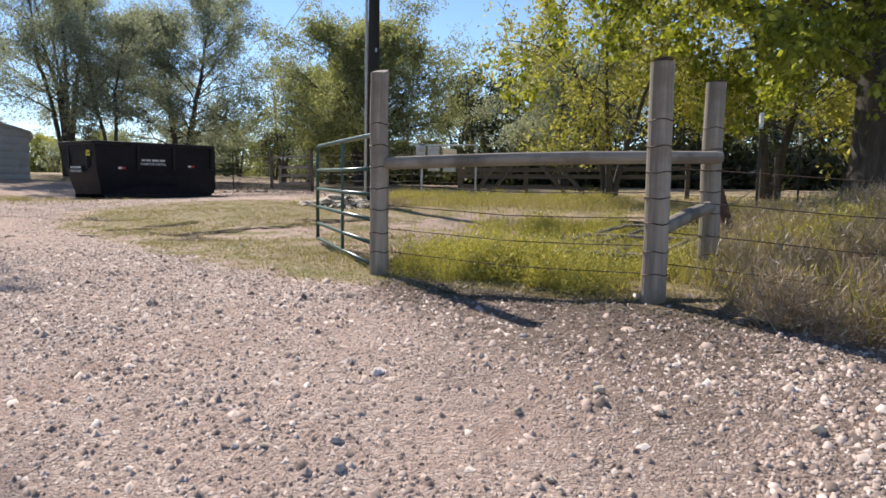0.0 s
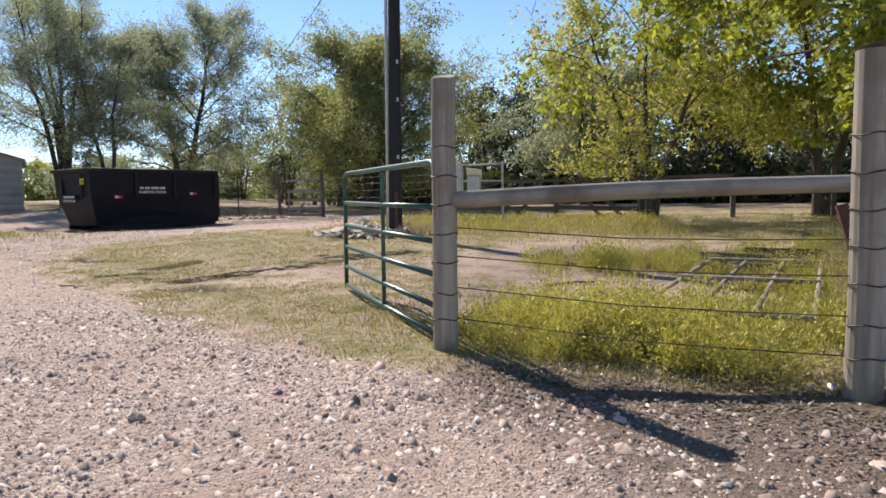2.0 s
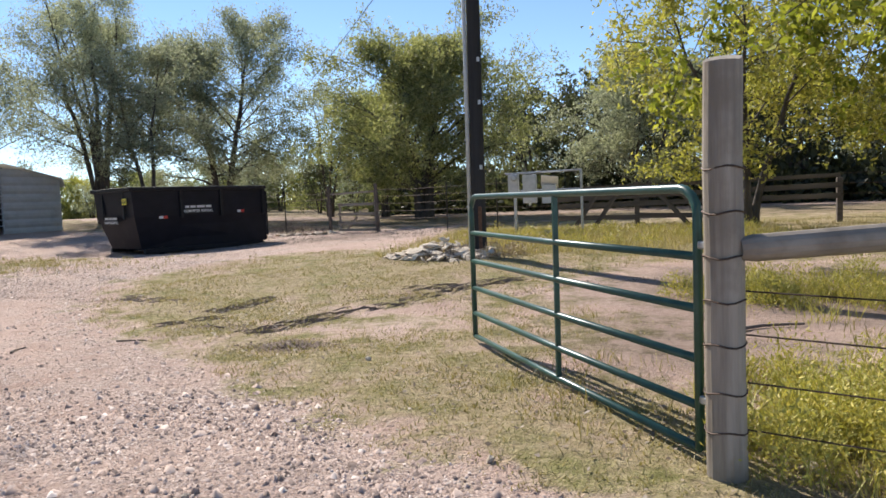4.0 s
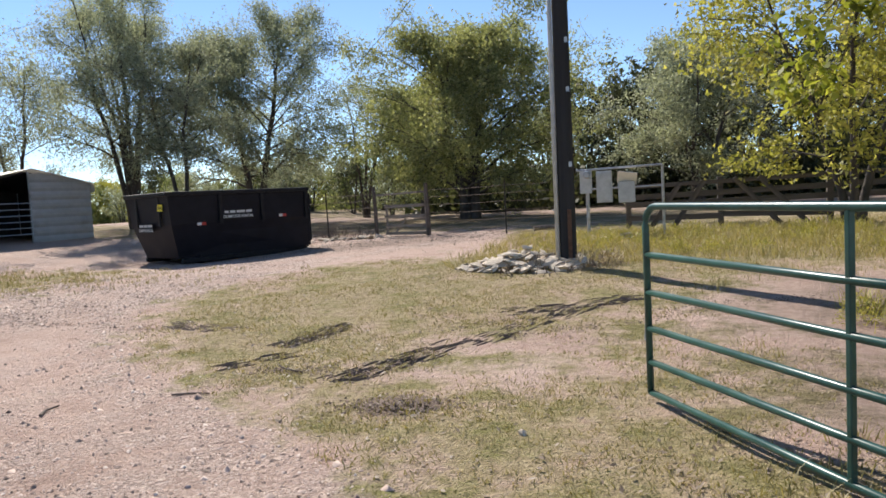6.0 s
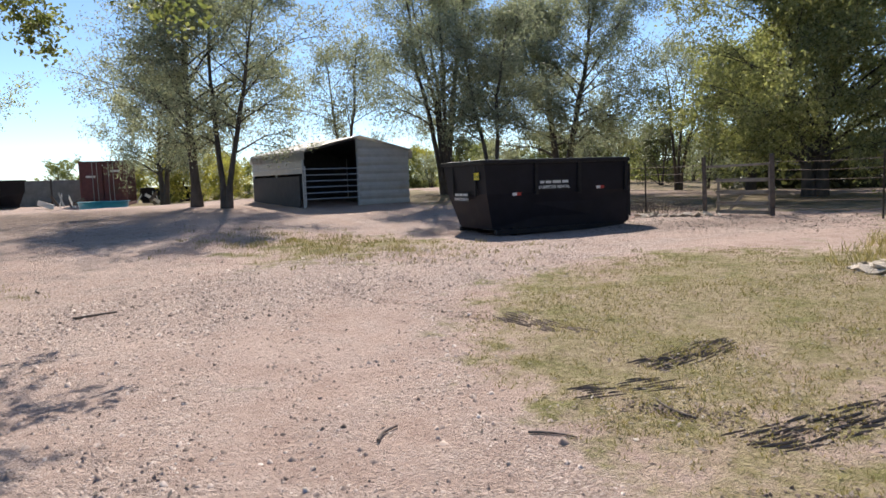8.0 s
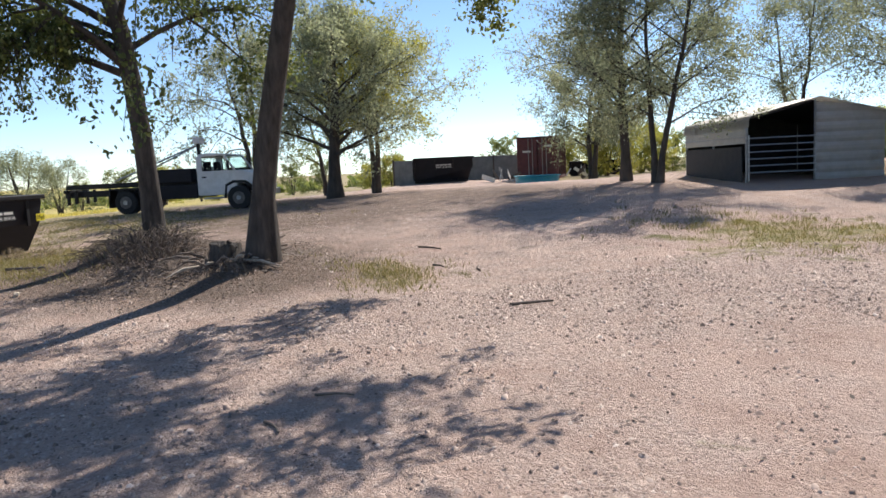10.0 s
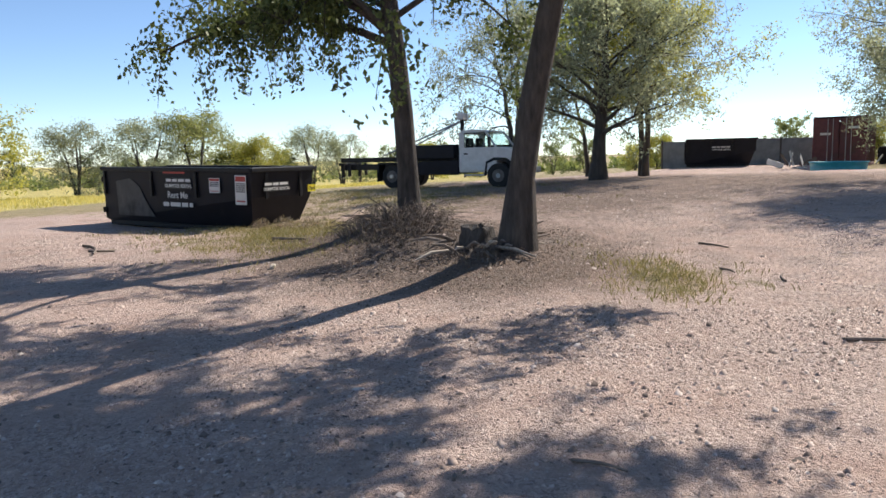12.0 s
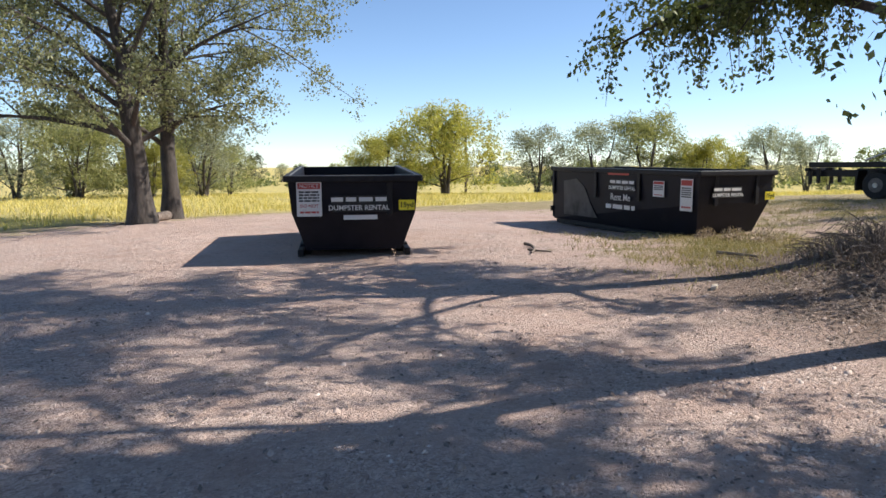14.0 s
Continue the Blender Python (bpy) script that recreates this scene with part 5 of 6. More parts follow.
    part("side_sheet", box_bm(0.02, depth - 0.1, eave - 0.5, (w - 0.01, depth / 2, eave / 2 + 0.2)), M["barn_steel"], t)
    part("side_panel", box_bm(0.04, depth - 0.4, 1.12, (0.0, depth / 2 + 0.1, 0.6), 0.01), M["barn_dark"], t, "dark solid lower side panel")
    band = part("side_band", box_bm(0.02, depth - 0.1, 0.5, (0.005, depth / 2, eave - 0.52)), M["barn_steel"], t, "tan ribbed sheet under the eave")
    for k in range(3):
        part("band_rib", box_bm(0.02, depth - 0.1, 0.04, (-0.012, depth / 2, eave - 0.68 + 0.16 * k), 0.004), M["barn_steel"], band)
    # dark sheets added under the roof and along the wall as shade
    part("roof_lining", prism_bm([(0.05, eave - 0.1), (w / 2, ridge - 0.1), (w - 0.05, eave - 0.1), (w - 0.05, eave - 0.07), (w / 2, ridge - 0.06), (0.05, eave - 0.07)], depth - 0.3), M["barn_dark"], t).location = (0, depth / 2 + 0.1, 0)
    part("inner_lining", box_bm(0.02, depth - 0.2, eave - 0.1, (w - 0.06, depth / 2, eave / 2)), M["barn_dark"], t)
    part("side_rail", tube_bm([(0.0, 0.1, 1.45), (0.0, depth, 1.45)], 0.025, 8), M["steel"], t)
    for k in range(6):
        z = 0.35 + k * 0.21
        part("panel_rail", tube_bm([(0.03, -0.06, z), (w / 2, -0.06, z)], 0.02, 8), M["steel"], t)
    for x in (0.06, w / 2 - 0.05):
        part("panel_upright", tube_bm([(x, -0.06, 0.1), (x, -0.06, 1.5)], 0.022, 8), M["steel"], t)
    return t


shelter()


# ---- far yard: container, pool, screen fence, scrap ----
def shipping_container(x, y, ax, ay):
    t = thing("shipping_container", along_axis(x, y, ax, ay), "faded red steel shipping container seen from its doors", "container")
    ln, w, h = 6.06, 2.44, 2.59
    for s in (-1, 1):
        bm = bmesh.new()
        n = 84
        rows = [[bm.verts.new((-ln / 2 + ln * k / n, s * (w / 2 - (0.036 if (k // 2) % 2 else 0.0)), z)) for z in (0.16, h - 0.1)] for k in range(n + 1)]
        for a, b in zip(rows, rows[1:]):
            bm.faces.new((a[0], b[0], b[1], a[1]))
        bmesh.ops.solidify(bm, geom=bm.faces[:], thickness=0.02)
        part("side_wall", bm, M["red_steel"], t)
        for z in (0.08, h - 0.05):
            part("rail", box_bm(ln, 0.1, 0.16 if z < 1 else 0.1, (0, s * (w / 2 - 0.03), z), 0.01), M["red_steel"], t)
        for x2 in (-1, 1):
            part("corner_post", box_bm(0.16, 0.14, h, (x2 * (ln / 2 - 0.06), s * (w / 2 - 0.05), h / 2), 0.01), M["red_steel"], t)
    part("roof", box_bm(ln, w, 0.04, (0, 0, h - 0.03)), M["red_steel"], t)
    part("floor", box_bm(ln, w - 0.2, 0.12, (0, 0, 0.14)), M["rust"], t)
    part("rear_wall", box_bm(0.05, w - 0.2, h - 0.2, (-ln / 2 + 0.08, 0, h / 2)), M["red_steel"], t)
    for s in (-1, 1):
        d = part("door", box_bm(0.05, w / 2 - 0.1, h - 0.25, (ln / 2 - 0.02, s * (w / 4 - 0.03), h / 2 + 0.02), 0.008), M["red_steel"], t)
        for y2 in (0.18, 0.42):
            part("lock_rod", tube_bm([(ln / 2 + 0.03, s * (y2 + 0.12), 0.15), (ln / 2 + 0.03, s * (y2 + 0.12), h - 0.08)], 0.018, 8), M["steel"], d)
        part("mark", box_bm(0.004, 0.5, 0.12, (ln / 2 + 0.008, s * 0.65, 2.0 if s > 0 else 1.7)), M["sign_white"], d, "faded white marking")


shipping_container(-46.5, 30.2, 0.84, -0.54)


def stock_tank(x, y, rx, ry, h):
    t = thing("wading_pool", pose(x, y, ground_at(x, y), 0, 0, 30), "turquoise blue plastic wading pool on the dirt", "pool")
    bm = bmesh.new()
    n = 40
    prof = [(0.94, 0.0), (0.97, h * 0.35), (0.965, h * 0.4), (1.0, h * 0.92), (1.05, h * 0.94), (1.05, h), (0.97, h), (0.95, 0.06), (0.0, 0.05)]
    rings = [[bm.verts.new((rx * f * (1 + 0.01 * math.cos(10 * k * math.tau / n)) * math.cos(k * math.tau / n), ry * f * math.sin(k * math.tau / n), z)) for k in range(n)] for f, z in prof[:-1]]
    for a, b in zip(rings, rings[1:]):
        for k in range(n):
            bm.faces.new((a[k], a[(k + 1) % n], b[(k + 1) % n], b[k]))
    bm.faces.new(rings[-1])
    bmesh.ops.recalc_face_normals(bm, faces=bm.faces[:])
    part("tub", bm, M["blue_pool"], t, smooth=True)


stock_tank(-39.5, 26.3, 1.25, 1.05, 0.55)


def screen_fence():
    pts = [(-52.5, 21.8), (-52.3, 24.2), (-52.1, 26.6), (-51.9, 29.0), (-51.5, 31.6)]
    t = thing("screen_fence", pose(0, 0, 0), "grey solid panel fence at the back of the yard", "fence")
    for (xa, ya), (xb, yb) in zip(pts, pts[1:]):
        z = ground_at(xa, ya)
        plank(t, (xa, ya, z + 0.95), (xb, yb, z + 0.95), 1.75, 0.04, "panel", M["grey_wear"])
        plank(t, (xa, ya, z - 0.1), (xa, ya, z + 1.9), 0.1, 0.1, "post", M["board_wood"])


screen_fence()
dumpster(along_axis(-51.5, 37.5, 0.5, 0.86), 4.5, 2.3, 1.1, "low dark dumpster at the far fence", [])


def scrap_heap(x, y, seed, n, label, group=""):
    rr = random.Random(seed)
    t = thing("scrap_heap", pose(x, y, ground_at(x, y)), label, "scrap")
    for k in range(n):
        a = Vector((rr.uniform(-1, 1), rr.uniform(-0.5, 0.5), rr.uniform(0.05, 0.3)))
        b = a + Vector((rr.uniform(-1, 1), rr.uniform(-0.6, 0.6), rr.uniform(-0.05, 0.75)))
        plank(t, a, b, rr.uniform(0.06, 0.3), 0.02, "scrap_sheet" if k % 3 else "scrap_board", M["white_paint"] if k % 3 == 0 else (M["steel"] if k % 3 == 1 else M["board_wood"]))


scrap_heap(-42.2, 25.6, 4, 9, "heap of white sheet scrap beside the pool")
scrap_heap(-42.4, 30.4, 6, 7, "loose boards by the red container")


# ---- truck ----
def wheel(parent, x, y, r, w, name="wheel"):
    wh = part(name, tube_bm([(x, y - w / 2, r), (x, y - w / 2 + 0.03, r), (x, y + w / 2 - 0.03, r), (x, y + w / 2, r)], [r * 0.9, r, r, r * 0.9], 28), M["tyre"], parent)
    part("rim", tube_bm([(x, y - w / 2 - 0.012, r), (x, y + w / 2 + 0.012, r)], [r * 0.52, r * 0.52], 20), M["dusty_rim"], wh)
    part("hub", tube_bm([(x, y - w / 2 - 0.05, r), (x, y + w / 2 + 0.05, r)], [r * 0.18, r * 0.18], 12), M["steel"], wh)
    return wh


def roll_off_truck():
    front, rear = Vector((-30.9, 10.3)), Vector((-32.65, 6.45))
    ax = (front - rear).normalized()
    # the camera-side wheels stand on that line, so the middle lies to its left
    side = Vector((-ax.y, ax.x))
    mid = rear + side * 1.05
    t = thing("roll_off_truck", Matrix.Translation((*mid, (ground_at(*front) + ground_at(*rear)) / 2)) @ pose(0, 0, 0, 0, 0, math.degrees(math.atan2(ax.y, ax.x))), "white medium-duty roll-off truck with black hoist frame", "truck")
    wb = (front - rear).length
    r = 0.43
    for s in (-1, 1):
        wheel(t, wb, s * 0.95, r, 0.26)
        wheel(t, 0.0, s * 0.88, r, 0.46)
        part("frame_rail", box_bm(wb + 3.2, 0.1, 0.22, (wb / 2 - 1.1, s * 0.42, 0.78), 0.01), M["black_rail"], t)
        part("hoist_rail", box_bm(wb + 1.2, 0.12, 0.18, (wb / 2 - 2.0, s * 0.5, 1.06), 0.01), M["black_rail"], t)
        part("wheel_fender", prism_bm([(-0.62, 0.5), (-0.56, 0.95), (0.56, 0.95), (0.62, 0.5), (0.56, 0.5), (0.52, 0.89), (-0.52, 0.89), (-0.57, 0.5)], 0.5), M["black_rail"], t).location = (0, s * 0.92, 0)
    # cab: side outline pulled across the width
    ca = wb - 1.55
    bm = prism_bm([(ca, 0.55), (ca, 1.42), (ca + 1.45, 1.42), (ca + 1.5, 0.95), (ca + 1.3, 0.55)], 1.9)
    bmesh.ops.bevel(bm, geom=bm.edges[:], offset=0.03, segments=2, affect="EDGES")
    cab = part("cab", bm, M["white_paint"], t)
    bm = prism_bm([(ca, 1.9), (ca + 0.1, 2.03), (ca + 0.55, 2.06), (ca + 0.98, 2.01), (ca + 1.04, 1.95), (ca + 0.1, 1.93)], 1.8)
    bmesh.ops.bevel(bm, geom=bm.edges[:], offset=0.015, segments=2, affect="EDGES")
    part("roof", bm, M["white_paint"], cab)
    part("rear_wall", box_bm(0.05, 1.84, 0.2, (ca + 0.025, 0, 1.5), 0.008), M["white_paint"], cab)
    part("dashboard", box_bm(0.3, 1.6, 0.1, (ca + 1.2, 0, 1.45), 0.03), M["black_rail"], cab)
    for y in (-0.45, 0.45):
        part("seat_back", box_bm(0.14, 0.5, 0.42, (ca + 0.2, y, 1.56), 0.05), M["black_rail"], cab)
    for s in (-1, 1):
        part("rear_pillar", box_bm(0.22, 0.06, 0.55, (ca + 0.11, s * 0.915, 1.68), 0.01), M["white_paint"], cab)
        part("front_pillar", tube_bm([(ca + 1.4, s * 0.9, 1.42), (ca + 1.02, s * 0.88, 1.97)], 0.04, 8), M["white_paint"], cab)
        part("window_frame", tube_bm([(ca + 0.22, s * 0.93, 1.44), (ca + 0.22, s * 0.93, 1.92), (ca + 0.99, s * 0.93, 1.92), (ca + 1.3, s * 0.93, 1.46), (ca + 0.22, s * 0.93, 1.44)], 0.018, 6), M["black_rail"], cab)
    bm = prism_bm([(ca + 1.4, 0.8), (ca + 1.4, 1.42), (ca + 1.7, 1.4), (ca + 2.25, 1.22), (ca + 2.33, 0.75), (ca + 2.2, 0.6), (ca + 2.1, 0.6), (ca + 2.02, 0.85), (ca + 1.82, 0.98), (ca + 1.5, 0.98), (ca + 1.42, 0.85)], 1.86)
    bmesh.ops.bevel(bm, geom=bm.edges[:], offset=0.035, segments=2, affect="EDGES")
    part("hood", bm, M["white_paint"], t)
    part("windscreen", box_bm(0.012, 1.72, 0.68), M["glass"], t).matrix_local = pose(ca + 1.21, 0, 1.69, 0, -35, 0)
    for s in (-1, 1):
        part("side_window", prism_bm([(ca + 0.2, 1.45), (ca + 0.2, 1.88), (ca + 0.96, 1.88), (ca + 1.24, 1.47), (ca + 1.24, 1.45)], 0.008), M["glass"], t).location = (0, s * 0.935, 0)
        d = part("door", prism_bm([(ca + 0.12, 0.62), (ca + 0.12, 1.42), (ca + 1.2, 1.42), (ca + 1.2, 0.62)], 0.02), M["white_paint"], t)
        d.location = (0, s * 0.956, 0)
        part("door_handle", box_bm(0.16, 0.03, 0.05, (ca + 0.28, s * 0.016, 1.2), 0.006), M["black_rail"], d)
        part("mirror", box_bm(0.06, 0.18, 0.34, (ca + 1.25, s * 1.12, 1.6), 0.02), M["black_rail"], t)
        part("wheel_arch", prism_bm([(wb - 0.58, 0.42), (wb - 0.5, 0.92), (wb - 0.2, 1.06), (wb + 0.25, 1.04), (wb + 0.5, 0.86), (wb + 0.5, 0.75), (wb + 0.2, 0.95), (wb - 0.2, 0.96), (wb - 0.44, 0.85), (wb - 0.5, 0.42)], 0.06), M["black_rail"], t).location = (0, s * 0.95, 0)
        part("headlight", box_bm(0.05, 0.3, 0.16, (ca + 2.31, s * 0.68, 1.02), 0.02), M["glass"], t)
        part("step", box_bm(0.8, 0.16, 0.06, (ca + 0.6, s * 0.9, 0.45), 0.01), M["steel"], t)
        part("stay_bar", tube_bm([(ca - 0.12, s * 0.28, 2.48 + s * 0.06), (ca - 3.4, s * 0.5, 1.2)], 0.03, 8), M["steel"], t)
        part("side_skirt", box_bm(wb - 2.3, 0.06, 0.5, (wb / 2 - 0.45, s * 0.86, 0.72), 0.015), M["black_paint"], t)
        part("mud_flap", box_bm(0.02, 0.5, 0.5, (-0.62, s * 0.9, 0.5), 0.004), M["tyre"], t)
    part("grille", box_bm(0.04, 0.9, 0.36, (ca + 2.33, 0, 0.98), 0.01), M["black_rail"], t)
    part("bumper", box_bm(0.14, 1.9, 0.22, (ca + 2.36, 0, 0.6), 0.03), M["steel"], t)
    part("tool_bed", box_bm(1.7, 1.7, 0.5, (ca - 1.1, 0, 1.3), 0.03), M["black_paint"], t)
    part("tank", tube_bm([(ca - 1.7, 0.82, 1.3), (ca - 0.5, 0.82, 1.3)], 0.25, 16), M["black_paint"], t)
    part("tarp_mast", box_bm(0.1, 0.14, 1.62, (ca - 0.14, -0.3, 1.68), 0.01), M["black_rail"], t)
    part("tarp_box", box_bm(0.24, 0.5, 0.24, (ca - 0.17, -0.2, 2.56), 0.03), M["white_paint"], t)
    part("rear_guard", box_bm(0.1, 1.5, 0.12, (-2.55, 0, 0.9), 0.01), M["black_rail"], t)
    for s in (-1, 1):
        part("guard_leg", box_bm(0.1, 0.1, 0.55, (-2.5, s * 0.6, 0.68), 0.01), M["black_rail"], t)
        part("guard_leg", box_bm(0.1, 0.1, 0.5, (-2.2, s * 0.6, 0.7), 0.01), M["black_rail"], t)


roll_off_truck()


# ---- stones, stumps, sticks ----
def stone_mesh(seed, squash=0.65, detail=1):
    bm = bmesh.new()
    bmesh.ops.create_icosphere(bm, subdivisions=detail, radius=1.0)
    rr = random.Random(seed)
    cuts = [Vector((rr.uniform(-1, 1), rr.uniform(-1, 1), rr.uniform(-1, 1))).normalized() for _ in range(5)]
    for v in bm.verts:
        d = v.co.normalized()
        k = 1.0
        for c in cuts:
            f = d.dot(c)
            if f > 0.55:
                k = min(k, 0.62 / f)
        v.co = d * k * rr.uniform(0.9, 1.08)
        v.co.z *= squash
    me = bpy.data.meshes.new("stone")
    bm.to_mesh(me)
    bm.free()
    me.materials.append(M["stone"])
    return me


STONES = [stone_mesh(s, 0.55 + 0.06 * (s % 4)) for s in range(6)]


def lay_stone(x, y, size, label, k, sink=0.25, lift=0.0, group="loose stones"):
    ob = new("stone", STONES[k % 6])
    ob.matrix_world = pose(x, y, ground_at(x, y) + size * (0.55 - sink) + lift, (k * 37) % 25, (k * 53) % 25, k * 67) @ Matrix.Diagonal((size, size * 0.8, size, 1))
    return tagged(ob, label, "stone", group)


for k, (x, y, s) in enumerate(((-0.19, 7.53, 0.07), (-0.82, 7.59, 0.08), (-0.5, 8.8, 0.06), (-0.58, 9.25, 0.06), (0.94, 9.38, 0.09), (-2.0, 11.34, 0.08), (2.2, 6.2, 0.07), (2.6, 6.5, 0.09), (2.9, 6.3, 0.08), (3.3, 6.6, 0.07),
                               (1.9, 6.9, 0.06), (3.6, 6.2, 0.1), (2.4, 5.6, 0.06), (0.9, 7.0, 0.05), (1.3, 9.9, 0.1), (-15.79, 6.32, 0.13), (-1.2, 8.2, 0.06), (-0.1, 6.3, 0.05), (1.1, 5.6, 0.05), (-1.9, 8.6, 0.05))):
    lay_stone(x, y, s * 0.55, "pale loose limestone lying on the ground", k)


def stone_heap(x, y, rx, ry, top, n, seed, label):
    rr = random.Random(seed)
    t = thing("stone_heap", pose(x, y, ground_at(x, y)), label, "stones")
    for k in range(n):
        a, f = rr.uniform(0, math.tau), math.sqrt(rr.random())
        size = rr.uniform(0.05, 0.15)
        ob = new("stone", STONES[rr.randrange(6)])
        ob.parent = t
        px, py = math.cos(a) * f * rx, math.sin(a) * f * ry
        ob.matrix_local = pose(px, py, ground_at(x + px, y + py) - ground_at(x, y) + (1 - f) * top * rr.uniform(0.4, 1.0) + size * 0.1, rr.uniform(-28, 28), rr.uniform(-28, 28), rr.uniform(0, 360)) @ Matrix.Diagonal((size * rr.uniform(0.9, 2.2), size * rr.uniform(0.7, 1.2), size * 0.62, 1))


stone_heap(-3.15, 18.55, 1.15, 0.55, 0.36, 190, 3, "heap of pale broken limestone slabs round the pole")
stone_heap(-2.0, 23.0, 0.7, 0.45, 0.12, 30, 4, "low heap of pale stones by the meter rack")
stone_heap(-10.2, 27.3, 1.6, 0.3, 0.08, 34, 5, "row of stones and scraps along the fence foot")


def stick(points, r, label, name="stick", material=None):
    pts = [Vector(p) for p in points]
    base = pts[0].copy()
    ob = part(name, tube_bm([p - base for p in pts], [r * (1 - 0.5 * i / len(pts)) for i in range(len(pts))], 6), material or M["dry_twig"], None)
    ob.matrix_world = Matrix.Translation(base)
    return tagged(ob, label, "stick", "fallen sticks")


def ground_stick(x, y, ang, ln, r, bend=0.1):
    c, s = math.cos(radians(ang)), math.sin(radians(ang))
    pts = []
    for k in range(5):
        f = k / 4
        px, py = x + c * ln * f - s * bend * ln * math.sin(f * 3.1), y + s * ln * f + c * bend * ln * math.sin(f * 3.1)
        pts.append((px, py, ground_at(px, py) + r * 1.2))
    stick(pts, r, "dry fallen stick on the ground")


for x, y, a, ln, r in ((-4.95, 11.95, 20, 0.3, 0.009), (-4.2, 12.75, 150, 0.4, 0.009), (-18.4, 2.2, 35, 1.1, 0.03), (-17.8, 2.6, 80, 0.5, 0.02), (-15.1, 12.4, 10, 0.35, 0.016), (-14.3, 12.9, 160, 0.4, 0.014), (-17.2, 12.8, 40, 0.5, 0.018),
                      (-11.6, 12.2, 75, 0.5, 0.02), (-9.3, 9.6, 60, 0.3, 0.012), (-8.9, 9.2, 15, 0.25, 0.012), (-5.6, 11.3, 110, 0.3, 0.012), (-18.5, 5.6, 60, 0.8, 0.03), (-4.2, 26.0, 10, 0.9, 0.07), (1.0, 12.6, 30, 0.8, 0.02), (-18.0, -10.6, 20, 1.2, 0.03)):
    ground_stick(x, y, a, ln, r)


def brush_pile(x, y, n, spread, tall, seed, label, name="brush_pile", material=None):
    rr = random.Random(seed)
    bm = bmesh.new()
    for _ in range(n):
        a = rr.uniform(0, math.tau)
        f = rr.uniform(0, 1) ** 0.7
        p = Vector((math.cos(a) * spread * f, math.sin(a) * spread * f, 0))
        p.z = ground_at(x + p.x, y + p.y) - ground_at(x, y) - 0.02
        up = tall * (1 - 0.6 * f) * rr.uniform(0.4, 1.1)
        out = Vector((math.cos(a + rr.uniform(-1, 1)), math.sin(a + rr.uniform(-1, 1)), 0)) * rr.uniform(0.1, 0.5) * tall
        bend = Vector((rr.uniform(-1, 1), rr.uniform(-1, 1), 0)) * 0.3 * tall
        tube_bm([p, p + out * 0.4 + Vector((0, 0, up * 0.6)), p + out + bend + Vector((0, 0, up * rr.uniform(0.5, 1.0))), p + out * 1.3 + bend * 2 + Vector((0, 0, up * rr.uniform(0.15, 0.8)))], [0.011, 0.007, 0.005, 0.003], 3, bm=bm, caps=False)
    t = thing(name, pose(x, y, ground_at(x, y)), label, "brush")
    tagged(part("brush", bm, material or M["dry_twig"], t), kind="stuff")
    return t


brush_pile(-18.1, 7.9, 420, 1.0, 0.62, 7, "tangle of dry suckers and twigs round the tree foot")
brush_pile(-15.6, 9.3, 170, 0.75, 0.24, 8, "heap of split roots and dry sticks by the stump")
brush_pile(-10.9, 28.6, 130, 1.2, 0.6, 9, "pile of dry branches behind the fence")
brush_pile(-3.0, 18.4, 60, 0.9, 0.35, 11, "dry sticks lying over the stone heap")
brush_pile(-14.0, 28.0, 90, 0.7, 0.5, 10, "dry weeds beside the dumpster")


def stump(x, y):
    """A rotten stump, broken off unevenly, with torn pale roots and splinters lying round it."""
    t = thing("tree_stump", pose(x, y, ground_at(x, y)), "dark rotten tree stump with torn pale roots by the trunk", "stump")
    rr = random.Random(5)
    bm = bmesh.new()
    rings = []
    for k, (z, r) in enumerate(((-0.12, 0.36), (0.04, 0.29), (0.16, 0.24), (0.28, 0.21), (0.34, 0.13), (0.2, 0.1))):
        rings.append([bm.verts.new((r * rr.uniform(0.8, 1.2) * math.cos(a) - 0.02 * k, r * rr.uniform(0.8, 1.2) * math.sin(a), z + rr.uniform(-0.05, 0.07) * (k > 1))) for a in [i * math.tau / 16 for i in range(16)]])
    for a, b in zip(rings, rings[1:]):
        for i in range(16):
            bm.faces.new((a[i], a[(i + 1) % 16], b[(i + 1) % 16], b[i]))
    bm.faces.new(rings[-1])
    bmesh.ops.recalc_face_normals(bm, faces=bm.faces[:])
    part("body", bm, M["bark"], t)
    for k in range(26):
        a = rr.uniform(-1.4, 1.9)
        f = rr.uniform(0.25, 0.7)
        ln = rr.uniform(0.25, 0.6)
        p = Vector((f * math.cos(a), f * math.sin(a), rr.uniform(0.02, 0.16)))
        d = Vector((math.cos(a + rr.uniform(-1.2, 1.2)), math.sin(a + rr.uniform(-1.2, 1.2)), rr.uniform(-0.25, 0.45))) * ln
        part("torn_root", tube_bm([p, p + d * 0.5 + Vector((0, 0, 0.04)), p + d], [0.02, 0.026, 0.008], 5), M["pale_wood"] if k % 3 == 0 else M["dry_twig"], t)


stump(-16.1, 9.25)
log = thing("log", pose(-19.2, -10.6, ground_at(-19.2, -10.6) + 0.13, 0, 90, 30), "short pale cut log lying by the trees", "log")
part("bark", tube_bm([(0, 0, -0.4), (0, 0, 0.4)], [0.14, 0.13], 14), M["dry_twig"], log)


